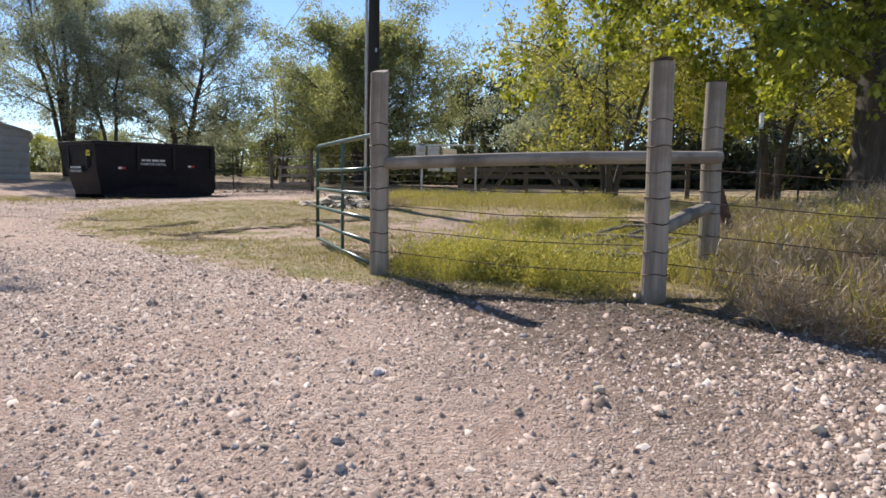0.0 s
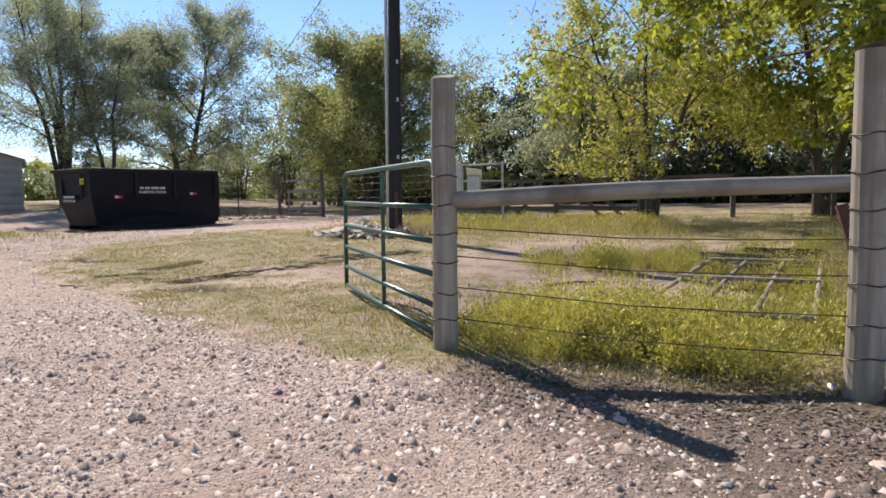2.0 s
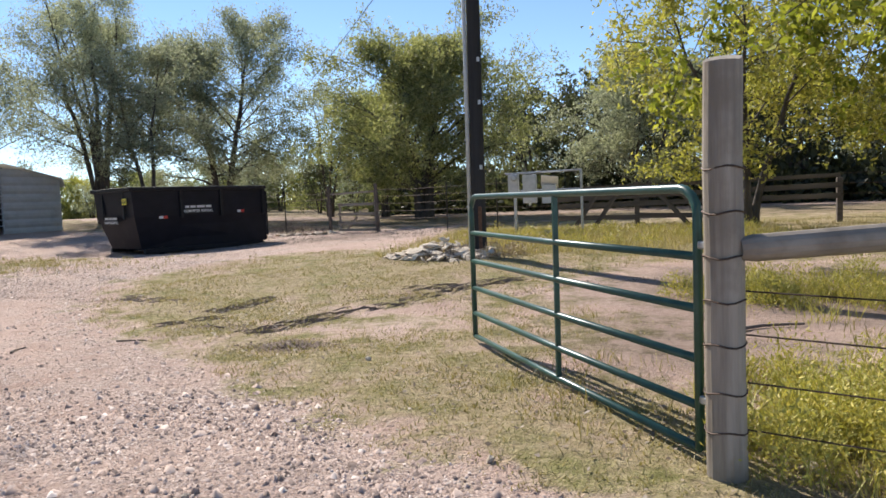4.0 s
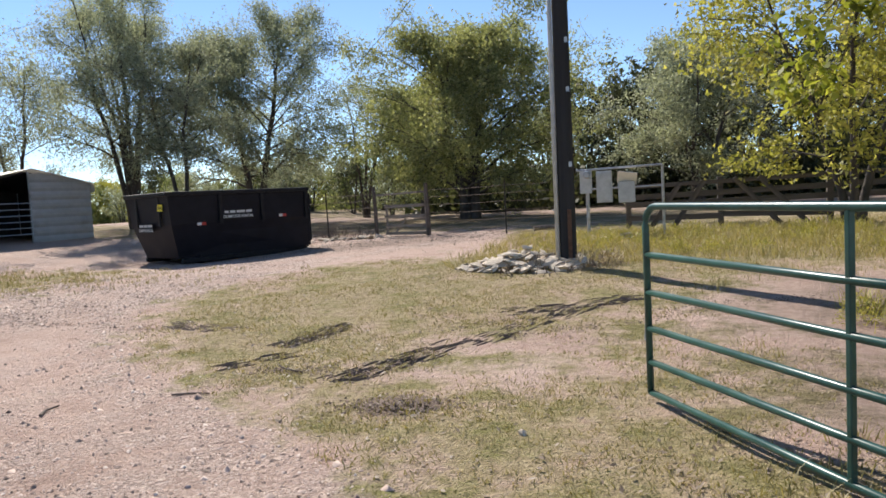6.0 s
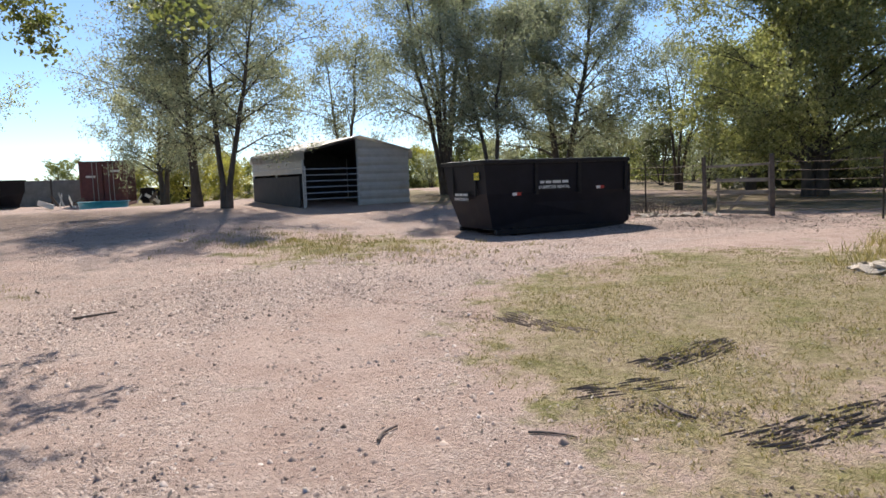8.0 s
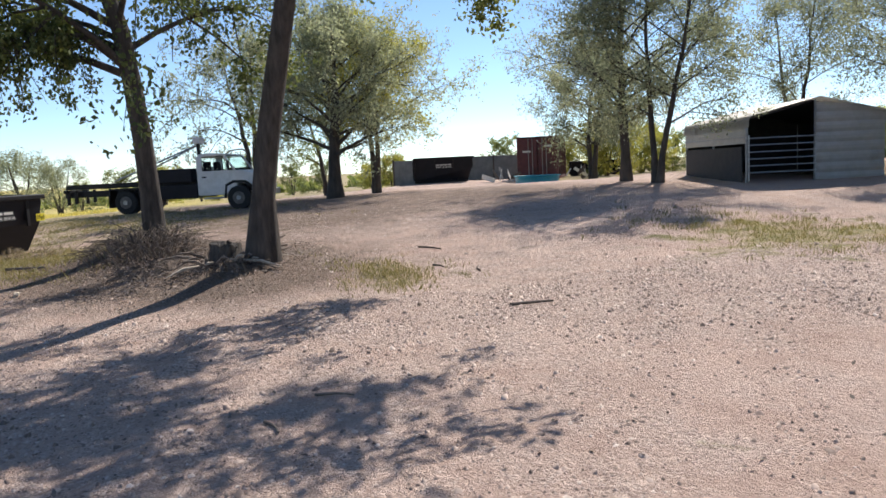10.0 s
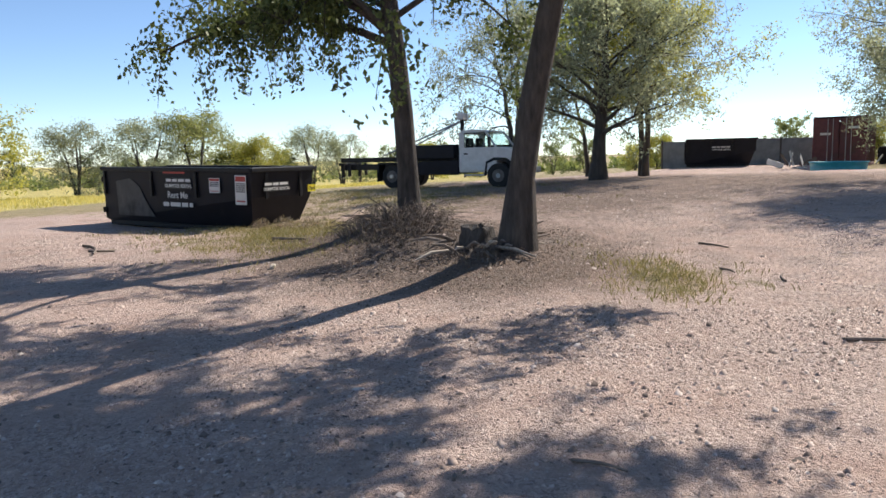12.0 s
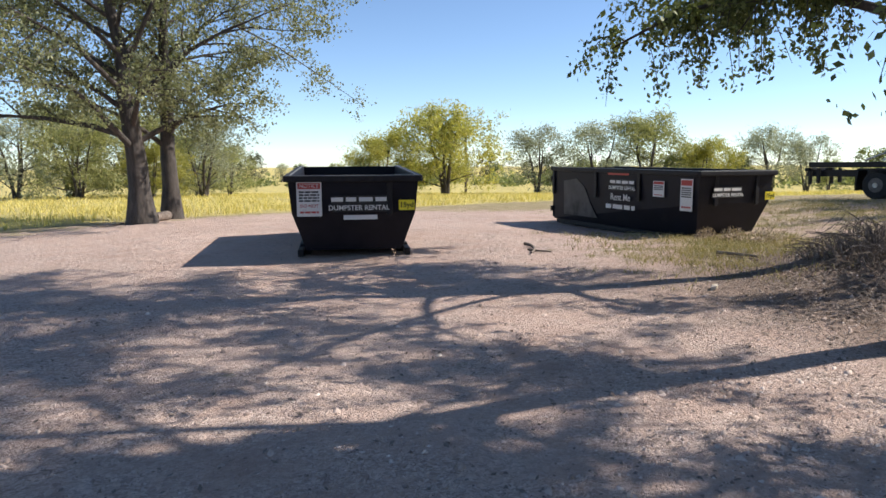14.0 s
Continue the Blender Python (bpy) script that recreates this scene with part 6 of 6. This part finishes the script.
def lying_frame():
    """A pipe panel that lies in the weeds inside the fence."""
    a, b = Vector((2.45, 9.75)), Vector((3.55, 13.6))
    d = (b - a).normalized()
    z = ground_at(*((a + b) / 2)) + 0.2
    t = thing("pipe_panel", Matrix.Translation((*a, z)) @ pose(0, 0, 0, 0, -0.6, math.degrees(math.atan2(d.y, d.x))), "old pale pipe gate panel lying in the weeds", "gate panel")
    ln = (b - a).length
    for y in (-0.62, -0.22, 0.2, 0.62):
        part("long_pipe", tube_bm([(0, y, 0), (ln, y, 0)], 0.022, 8), M["rail_wood"], t)
    for x in (0.0, ln * 0.52, ln):
        part("cross_pipe", tube_bm([(x, -0.64, 0.02), (x, 0.64, 0.02)], 0.024, 8), M["rail_wood"], t)


lying_frame()
boards = thing("board_heap", pose(3.75, 14.2, ground_at(3.75, 14.2)), "heap of old dark boards behind the lying panel", "boards")
for k, (xa, ya, xb, yb, z, w) in enumerate(((-0.7, 0.55, 0.5, -0.6, 0.06, 0.16), (-0.5, 0.2, 0.7, -0.75, 0.11, 0.12), (-0.8, 0.3, 0.3, -0.35, 0.17, 0.1), (-0.2, 0.5, 0.55, -0.25, 0.2, 0.14), (-0.6, -0.1, 0.2, -0.6, 0.08, 0.1))):
    plank(boards, (xa, ya, z), (xb, yb, z + 0.03 * (k % 2)), w, 0.05, "board", M["rust"] if k in (0, 3) else M["board_wood"])
wood_post(-77.0, -39.0, 7.0, 0.16)


# ---- growth and litter ----
def blades_mesh(name, x, y, tall, width, lean, material, rng, sink=0.02):
    """Thin bent blades, one by one, on the ground at x, y."""
    n = len(x)
    z = height(x, y) + ruffle(x, y) * 0.8 - sink
    a = rng.uniform(0, math.tau, n)
    w = np.stack([np.cos(a), np.sin(a), 0 * a], 1) * (np.asarray(width) * rng.uniform(0.6, 1.3, n))[:, None]
    b = rng.uniform(0, math.tau, n)
    h = np.asarray(tall) * rng.uniform(0.5, 1.2, n)
    o = np.stack([np.cos(b), np.sin(b), 0 * b], 1) * (h * lean * rng.uniform(0.2, 1.3, n))[:, None]
    base = np.stack([x, y, z], 1)
    mid = base + o * 0.35 + np.stack([0 * h, 0 * h, h * 0.6], 1)
    tip = base + o + np.stack([0 * h, 0 * h, h], 1)
    v = np.stack([base - w, base + w, mid + w * 0.7, mid - w * 0.7, tip], 1).reshape(-1, 3)
    i = np.arange(n)[:, None] * 5
    q = np.concatenate([i + [[0, 1, 2]], i + [[0, 2, 3]], i + [[3, 2, 4]]], 0)
    return quads_mesh(name, v, q, material)


def tufts(rng, n_tuft, per, spread, where):
    """Points in clusters, kept where the place says so."""
    cx, cy = where(rng, n_tuft)
    x = np.repeat(cx, per) + rng.normal(0, spread, len(cx) * per)
    y = np.repeat(cy, per) + rng.normal(0, spread, len(cy) * per)
    return x, y


def grow(name, label, x, y, tall, width, lean, material, rng, category="grass"):
    ob = new(name, blades_mesh(name, x, y, tall, width, lean, material, rng))
    return tagged(ob, label, category, kind="stuff")


rng_g = np.random.default_rng(9)


def lawn_places(rng, n):
    x, y = rng.uniform(-8.5, 6, n * 3), 8.6 + rng.uniform(0, 1, n * 3) ** 1.5 * 14
    g = zones(x, y)[0]
    k = (g * rng.uniform(0.6, 1.2, n * 3) > 0.42) & (np.sin(x * 2.1 + 3 * np.sin(y * 1.3)) + rng.normal(0, 0.8, n * 3) > -0.5)
    return x[k][:n], y[k][:n]


lx, ly = tufts(rng_g, 13000, 7, 0.045, lawn_places)
grow("short_grass", "short dry mown grass, straw and green", lx, ly, 0.05, 0.005, 0.9, LEAF["turf"], rng_g)


def weed_places(rng, n):
    x, y = rng.uniform(0.6, 6.5, n * 4), rng.uniform(8.75, 16, n * 4)
    f = np.exp(-((x - 1.9) / 1.3) ** 2 - ((y - 9.9) / 1.0) ** 2) + 0.8 * np.exp(-((x - 4.6) / 1.1) ** 2 - ((y - 12.5) / 2.6) ** 2) + 0.45 * np.exp(-((x - 2.2) / 1.6) ** 2 - ((y - 14.6) / 1.0) ** 2)
    k = (f > rng.uniform(0.05, 1.0, n * 4)) & (y > 9.05 - 0.27 * (x - 0.54) + 0.15)
    return x[k][:n], y[k][:n]


wx, wy = tufts(rng_g, 260, 60, 0.12, weed_places)
grow("tall_weeds", "feathery yellow-green weeds inside the fence", wx, wy, 0.26, 0.0036, 1.0, LEAF["weed"], rng_g, "weeds")


def pasture_places(rng, n):
    x, y = rng.uniform(-1.2, 12, n * 2), rng.uniform(9.5, 27, n * 2)
    k = (x > -0.9 + 0.05 * (y - 9)) & (bellish(x, y) < rng.uniform(0.2, 1.0, n * 2))
    return x[k][:n], y[k][:n]


def bellish(x, y):
    return 1.3 * bell(x, y, 1.4, 15.4, 2.8) + 0.9 * bell(x, y, 4.6, 14.6, 1.6) + 0.8 * bell(x, y, 4.6, 17.5, 1.7) + 0.7 * bell(x, y, 0.2, 20.0, 1.5) + 0.9 * bell(x, y, -0.3, 12.0, 1.6)


px, py = tufts(rng_g, 1300, 16, 0.11, pasture_places)
grow("pasture_grass", "uneven yellow-green pasture grass", px, py, 0.13, 0.0045, 0.9, LEAF["meadow"], rng_g)
nx, ny = tufts(rng_g, 1150, 10, 0.14, lambda r, n: (r.uniform(-4.5, 3.4, n), r.uniform(18.6, 25.0, n)))
grow("fence_weeds", "yellow-green weeds along the board fence", nx, ny, 0.2, 0.006, 0.8, LEAF["meadow"], rng_g, "weeds")


def bank_places(rng, n):
    x, y = rng.uniform(3.5, 9.5, n * 3), rng.uniform(7.2, 14.0, n * 3)
    k = (x > 3.25 + 0.22 * np.maximum(0, y - 9)) & (rng.uniform(0, 1, n * 3) < smooth_step(2.9, 4.2, x)) & (y > 8.3 - 0.75 * (x - 3.2))
    return x[k][:n], y[k][:n]


bx, by = tufts(rng_g, 330, 34, 0.16, bank_places)
grow("dry_brush", "dry pinkish-brown weeds on the bank", bx, by, 0.36, 0.0038, 1.3, LEAF["straw"], rng_g, "weeds")
bx, by = tufts(rng_g, 150, 36, 0.12, bank_places)
grow("bank_weeds", "green weeds among the dry brush", bx, by, 0.34, 0.008, 0.7, LEAF["weed"], rng_g, "weeds")


def domes(name, label, cx, cy, radius, per, size, slim, material, rng, rise=0.9, category="weeds"):
    """Low bushes: many small slivers in rounded, ragged heaps."""
    r = radius * rng.uniform(0.55, 1.25, len(cx))
    R = np.repeat(r, per)
    n = len(R)
    d = rng.normal(0, 1, (n, 3))
    d /= np.linalg.norm(d, axis=1)[:, None]
    d[:, 2] = np.abs(d[:, 2])
    f = rng.uniform(0.15, 1.08, n) ** 0.6
    px_, py_ = np.repeat(cx, per) + d[:, 0] * f * R, np.repeat(cy, per) + d[:, 1] * f * R
    pos = np.stack([px_, py_, height(px_, py_) + d[:, 2] * f * R * rise], 1)
    axis = d * 0.7 + rng.normal(0, 0.6, (n, 3)) + [0, 0, 0.35]
    axis /= np.linalg.norm(axis, axis=1)[:, None]
    other = np.cross(axis, rng.normal(0, 1, (n, 3)))
    other /= np.linalg.norm(other, axis=1)[:, None] + 1e-9
    sz = size * rng.uniform(0.5, 1.4, n)[:, None]
    v = np.stack([pos - axis * sz * 0.5, pos + other * sz * slim, pos + axis * sz * 0.5, pos - other * sz * slim], 1).reshape(-1, 3)
    return tagged(new(name, quads_mesh(name, v, np.arange(n * 4).reshape(-1, 4), material)), label, category, kind="stuff")


wcx, wcy = weed_places(rng_g, 210)
domes("weed_bushes", "feathery yellow-green weed bushes along the fence", wcx, wcy, 0.27, 520, 0.042, 0.13, LEAF["weed"], rng_g, 1.3)
wcx, wcy = rng_g.normal(1.75, 0.5, 46), rng_g.uniform(0.05, 0.8, 46)
wcy = 9.3 - 0.27 * (wcx - 0.54) + wcy
domes("fence_line_weeds", "dense green weeds under the fence wires", wcx, wcy, 0.25, 900, 0.032, 0.16, LEAF["weed"], rng_g, 1.6)
bcx, bcy = bank_places(rng_g, 520)
domes("dry_bushes", "tangled dry grey-brown brush on the bank", bcx, bcy, 0.34, 420, 0.1, 0.035, LEAF["straw"], rng_g, 1.25)
bcx, bcy = bank_places(rng_g, 60)
domes("bank_bushes", "small green weeds among the dry brush", bcx, bcy, 0.24, 260, 0.06, 0.12, LEAF["weed"], rng_g, 1.1)
pcx, pcy = rng_g.uniform(-3.8, 3.0, 90), rng_g.uniform(19.4, 24.6, 90)
domes("meadow_bushes", "yellow-green weed tufts before the board fence", pcx, pcy, 0.3, 170, 0.07, 0.1, LEAF["weed"], rng_g, 0.9)
scx, scy = np.array([-2.1, -1.9, -2.6, -15.6, -15.2, -14.6, -16.4, -21.0, -21.4, -20.6]), np.array([18.2, 18.7, 19.2, 27.4, 27.0, 27.8, 28.2, 5.2, 4.6, 5.9])
domes("stray_bushes", "dusty weed bushes by pole and dumpsters", scx, scy, 0.4, 420, 0.08, 0.08, LEAF["straw"], rng_g, 0.9)


def brushwood(name, label, cx, cy, radius, material, per=240, size=0.42):
    domes(name, label, cx, cy, radius, per, size, 0.3, material, rng_g, 1.1, "bushes")


# brush darkened in colour for the shade beneath the woods
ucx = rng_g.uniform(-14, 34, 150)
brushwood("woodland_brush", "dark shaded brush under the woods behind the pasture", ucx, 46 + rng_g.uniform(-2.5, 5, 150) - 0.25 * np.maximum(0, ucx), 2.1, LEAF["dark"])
ua, ur = np.radians(rng_g.uniform(4, 46, 100)), rng_g.uniform(56, 66, 100)
brushwood("hedge_brush", "olive scrub along the far fence line", -3 - ur * np.sin(ua), 9 + ur * np.cos(ua), 1.5, LEAF["olive"], 160)
ua, ur = np.radians(rng_g.uniform(70, 150, 150)), rng_g.uniform(150, 190, 150)
brushwood("horizon_brush", "dark green scrub on the horizon beyond the field", -5 - ur * np.sin(ua), 9 + ur * np.cos(ua), 2.6, LEAF["green"], 90, 0.9)


def drift(cx, cy, sx, sy):
    return lambda r, n: (r.normal(cx, sx, n), r.normal(cy, sy, n))


tx, ty = tufts(rng_g, 110, 14, 0.12, drift(-14.7, 11.6, 0.7, 0.45))
tx2, ty2 = tufts(rng_g, 420, 14, 0.1, drift(-19.4, 5.6, 1.3, 0.9))
tx3, ty3 = tufts(rng_g, 300, 14, 0.1, drift(-14.0, 18.6, 2.0, 1.0))
tx4, ty4 = tufts(rng_g, 500, 16, 0.12, drift(-29.0, 6.5, 2.5, 2.2))
tx5, ty5 = tufts(rng_g, 130, 14, 0.1, drift(-21.3, 4.2, 0.7, 1.4))
grow("yard_grass", "thin dry grass patches in the yard", np.concatenate([tx, tx2, tx3, tx4, tx5]), np.concatenate([ty, ty2, ty3, ty4, ty5]), 0.11, 0.006, 0.9, LEAF["turf"], rng_g)


def field_places(rng, n):
    x, y = rng.uniform(-75, 12, n * 4), rng.uniform(-60, 4, n * 4)
    f = zones(x, y)[1]
    d = np.hypot(x + 5, y - 9)
    k = (f > 0.45) & (rng.uniform(0, 1, n * 4) < np.clip(26 / d, 0.1, 1))
    return x[k][:n], y[k][:n]


fx, fy = tufts(rng_g, 6500, 8, 0.3, field_places)
grow("flower_field", "field of yellow-flowering weeds", fx, fy, 0.26, 0.016, 0.6, LEAF["flower"], rng_g, "field")


def chips_mesh(name, x, y, size, material, rng, thick=0.35):
    """Angular pebbles: squashed octahedra with shifted corners."""
    n = len(x)
    z = height(x, y) + ruffle(x, y) * 0.8
    c = np.array([[1, 0, -0.25], [0, 1, -0.25], [-1, 0, -0.25], [0, -1, -0.25], [0.4, 0, 0.9], [-0.4, 0.1, 1.0]], float)
    a = rng.uniform(0, math.tau, n)
    s = np.asarray(size)[:, None, None]
    v = np.repeat(c[None], n, 0) * rng.uniform(0.6, 1.25, (n, 6, 3))
    v[:, :, :2] += rng.normal(0, 0.18, (n, 6, 2))
    v[:, :, 2] *= rng.uniform(0.35, 0.85, n)[:, None]
    ca, sa = np.cos(a)[:, None], np.sin(a)[:, None]
    r = v.copy()
    r[:, :, 0], r[:, :, 1] = v[:, :, 0] * ca - v[:, :, 1] * sa, v[:, :, 0] * sa + v[:, :, 1] * ca
    r = r * s + np.stack([x, y, z], 1)[:, None]
    f = np.array([[0, 1, 4], [1, 2, 5], [2, 3, 5], [3, 0, 4], [4, 1, 5], [3, 4, 5]])
    q = (np.arange(n)[:, None, None] * 6 + f[None]).reshape(-1, 3)
    return quads_mesh(name, r.reshape(-1, 3), q, material)


def gravel_stone_material():
    m, nt, bsdf = nodes_of("crushed_stone")
    geo = nt.nodes.new("ShaderNodeNewGeometry")
    col = ramp(nt, geo.outputs["Random Per Island"], [(0.0, (0.13, 0.096, 0.08)), (0.4, (0.4, 0.3, 0.25)), (0.85, (0.68, 0.54, 0.46)), (1.0, (0.9, 0.78, 0.69))])
    col = mix_color(nt, 0.25, col, ramp(nt, noise_tex(nt, 40, 4, 0.6, vec=object_coords(nt)), [(0.3, (0.14, 0.1, 0.08)), (0.7, (0.6, 0.49, 0.42))]))
    nt.links.new(col, bsdf.inputs["Base Color"])
    bsdf.inputs["Roughness"].default_value = 0.92
    bsdf.inputs["Specular IOR Level"].default_value = 0.2
    return m


M["gravel"] = gravel_stone_material()


def drive_places(rng, n, x0, x1, y0, y1, power=1.0):
    x, y = rng.uniform(x0, x1, n * 3), rng.uniform(y0, y1, n * 3)
    g = zones(x, y)[2]
    lump = 0.5 + 0.5 * np.sin(x * 1.3 + 2 * np.sin(y * 0.9)) * np.sin(y * 1.7 + np.sin(x * 1.1))
    k = g * (0.35 + 0.65 * lump) > rng.uniform(0.1, 1.0, n * 3) * power
    return x[k][:n], y[k][:n]


gx1, gy1 = drive_places(rng_g, 105000, -5.0, 5.0, 4.0, 10.2)
gx2, gy2 = drive_places(rng_g, 70000, -13, -1.5, 7.0, 19.0)
gx3, gy3 = drive_places(rng_g, 42000, -26, -8, 0.0, 22.0)
gxa, gya = np.concatenate([gx1, gx2, gx3]), np.concatenate([gy1, gy2, gy3])
gs = np.clip(rng_g.lognormal(math.log(0.0082), 0.6, len(gxa)), 0.003, 0.04)
tagged(new("gravel", chips_mesh("gravel", gxa, gya, gs, M["gravel"], rng_g)), "loose crushed limestone gravel on the drive", "gravel", kind="stuff")
ex, ey = rng_g.uniform(-0.5, 6.5, 2600), rng_g.uniform(5.2, 8.9, 2600)
tagged(new("edge_rubble", chips_mesh("edge_rubble", ex, ey, np.clip(rng_g.lognormal(math.log(0.014), 0.55, len(ex)), 0.006, 0.055), M["gravel"], rng_g)), "coarser rubble along the drive's edge", "gravel", kind="stuff")


def flat_litter(name, label, x, y, size, material, rng):
    n = len(x)
    z = height(x, y) + ruffle(x, y) * 0.8 + rng.uniform(0.004, 0.02, n)
    a = rng.uniform(0, math.tau, n)
    u = np.stack([np.cos(a), np.sin(a), rng.normal(0, 0.25, n)], 1) * (size * rng.uniform(0.5, 1.4, n))[:, None]
    w = np.stack([-np.sin(a), np.cos(a), rng.normal(0, 0.25, n)], 1) * (size * rng.uniform(0.25, 0.6, n))[:, None]
    c = np.stack([x, y, z], 1)
    v = np.stack([c - u, c + w, c + u, c - w], 1).reshape(-1, 3)
    tagged(new(name, quads_mesh(name, v, np.arange(n * 4).reshape(-1, 4), material)), label, "litter", kind="stuff")


ax_, ay_ = lawn_places(rng_g, 6000)
flat_litter("fallen_leaves", "pale dead leaves scattered over the lawn", ax_, ay_, 0.022, LEAF["straw"], rng_g)
cx_, cy_ = np.concatenate([rng_g.normal(-17.2, 1.5, 17000), rng_g.normal(-12, 4, 2500)]), np.concatenate([rng_g.normal(8.7, 1.2, 17000), rng_g.normal(7, 4, 2500)])
hx_ = rng_g.uniform(0.7, 4.2, 3500)
hy_ = 8.95 - 0.27 * (hx_ - 0.54) - np.abs(rng_g.normal(0, 0.45, 3500))
flat_litter("fence_foot_litter", "dry leaves and stems along the fence foot", hx_, hy_, 0.018, M["dry_twig"], rng_g)
fx_, fy_ = rng_g.normal(-8.0, 3.2, 5000), rng_g.normal(25.6, 1.3, 5000)
flat_litter("fence_litter", "grey-brown twig litter before the wire fence", fx_, fy_, 0.03, M["dry_twig"], rng_g)
flat_litter("leaf_litter", "brown leaf litter and bark chips under the trees", cx_, cy_, 0.025, M["dry_twig"], rng_g)


def mud_material():
    return surface("wet_mud", (0.12, 0.087, 0.066), (0.28, 0.205, 0.155), 12, 0.9, 0.0, 0.5, 0.008)


M["mud"] = mud_material()


def tyre_track(cx, cy, ang, ln, wd, seed):
    """Tread ridges pressed up by a truck tyre."""
    rr = random.Random(seed)
    bm = bmesh.new()
    c, s = math.cos(radians(ang)), math.sin(radians(ang))
    for rib in range(7):
        o = (rib / 6 - 0.5) * wd
        f = -ln / 2 + rr.uniform(0, 0.2)
        while f < ln / 2:
            seg = rr.uniform(0.1, 0.4)
            pts = []
            for k in range(4):
                g = f + seg * k / 3
                w = o + 0.012 * math.sin(g * 9 + rib)
                x, y = cx + c * g - s * w, cy + s * g + c * w
                pts.append((x, y, ground_at(x, y) - 0.004 + rr.uniform(0, 0.006)))
            tube_bm(pts, [0.005, 0.011, 0.01, 0.005], 4, bm=bm, caps=False)
            f += seg + rr.uniform(0.02, 0.22)
    ob = part("tyre_track", bm, M["mud"], None)
    return tagged(ob, "dark churned tyre tread marks in the lawn", "track", kind="stuff")


for k, (x, y, a, ln, wd) in enumerate(((-3.5, 13.05, 60, 1.4, 0.34), (-4.9, 13.0, 55, 0.7, 0.3), (-2.5, 14.6, 62, 2.0, 0.34), (-2.2, 15.6, 28, 1.7, 0.32), (-4.78, 14.1, 70, 1.0, 0.32), (-6.6, 14.6, -20, 1.0, 0.3))):
    tyre_track(x, y, a, ln, wd, k)
mxx, myy = rng_g.normal(-2.98, 0.2, 1100), rng_g.normal(11.88, 0.12, 1100)
for x0, y0, tx0, ty0, ln0, wd0 in MUD_TRACKS:
    f, o = rng_g.uniform(-1, 1, 200) * ln0, rng_g.normal(0, 1, 200) * wd0 * 0.9
    mxx, myy = np.concatenate([mxx, x0 + tx0 * f - ty0 * o]), np.concatenate([myy, y0 + ty0 * f + tx0 * o])
tagged(new("mud_clods", chips_mesh("mud_clods", mxx, myy, rng_g.uniform(0.004, 0.017, len(mxx)), M["mud"], rng_g)), "dark wet mud clods churned out of the lawn", "mud", kind="stuff")
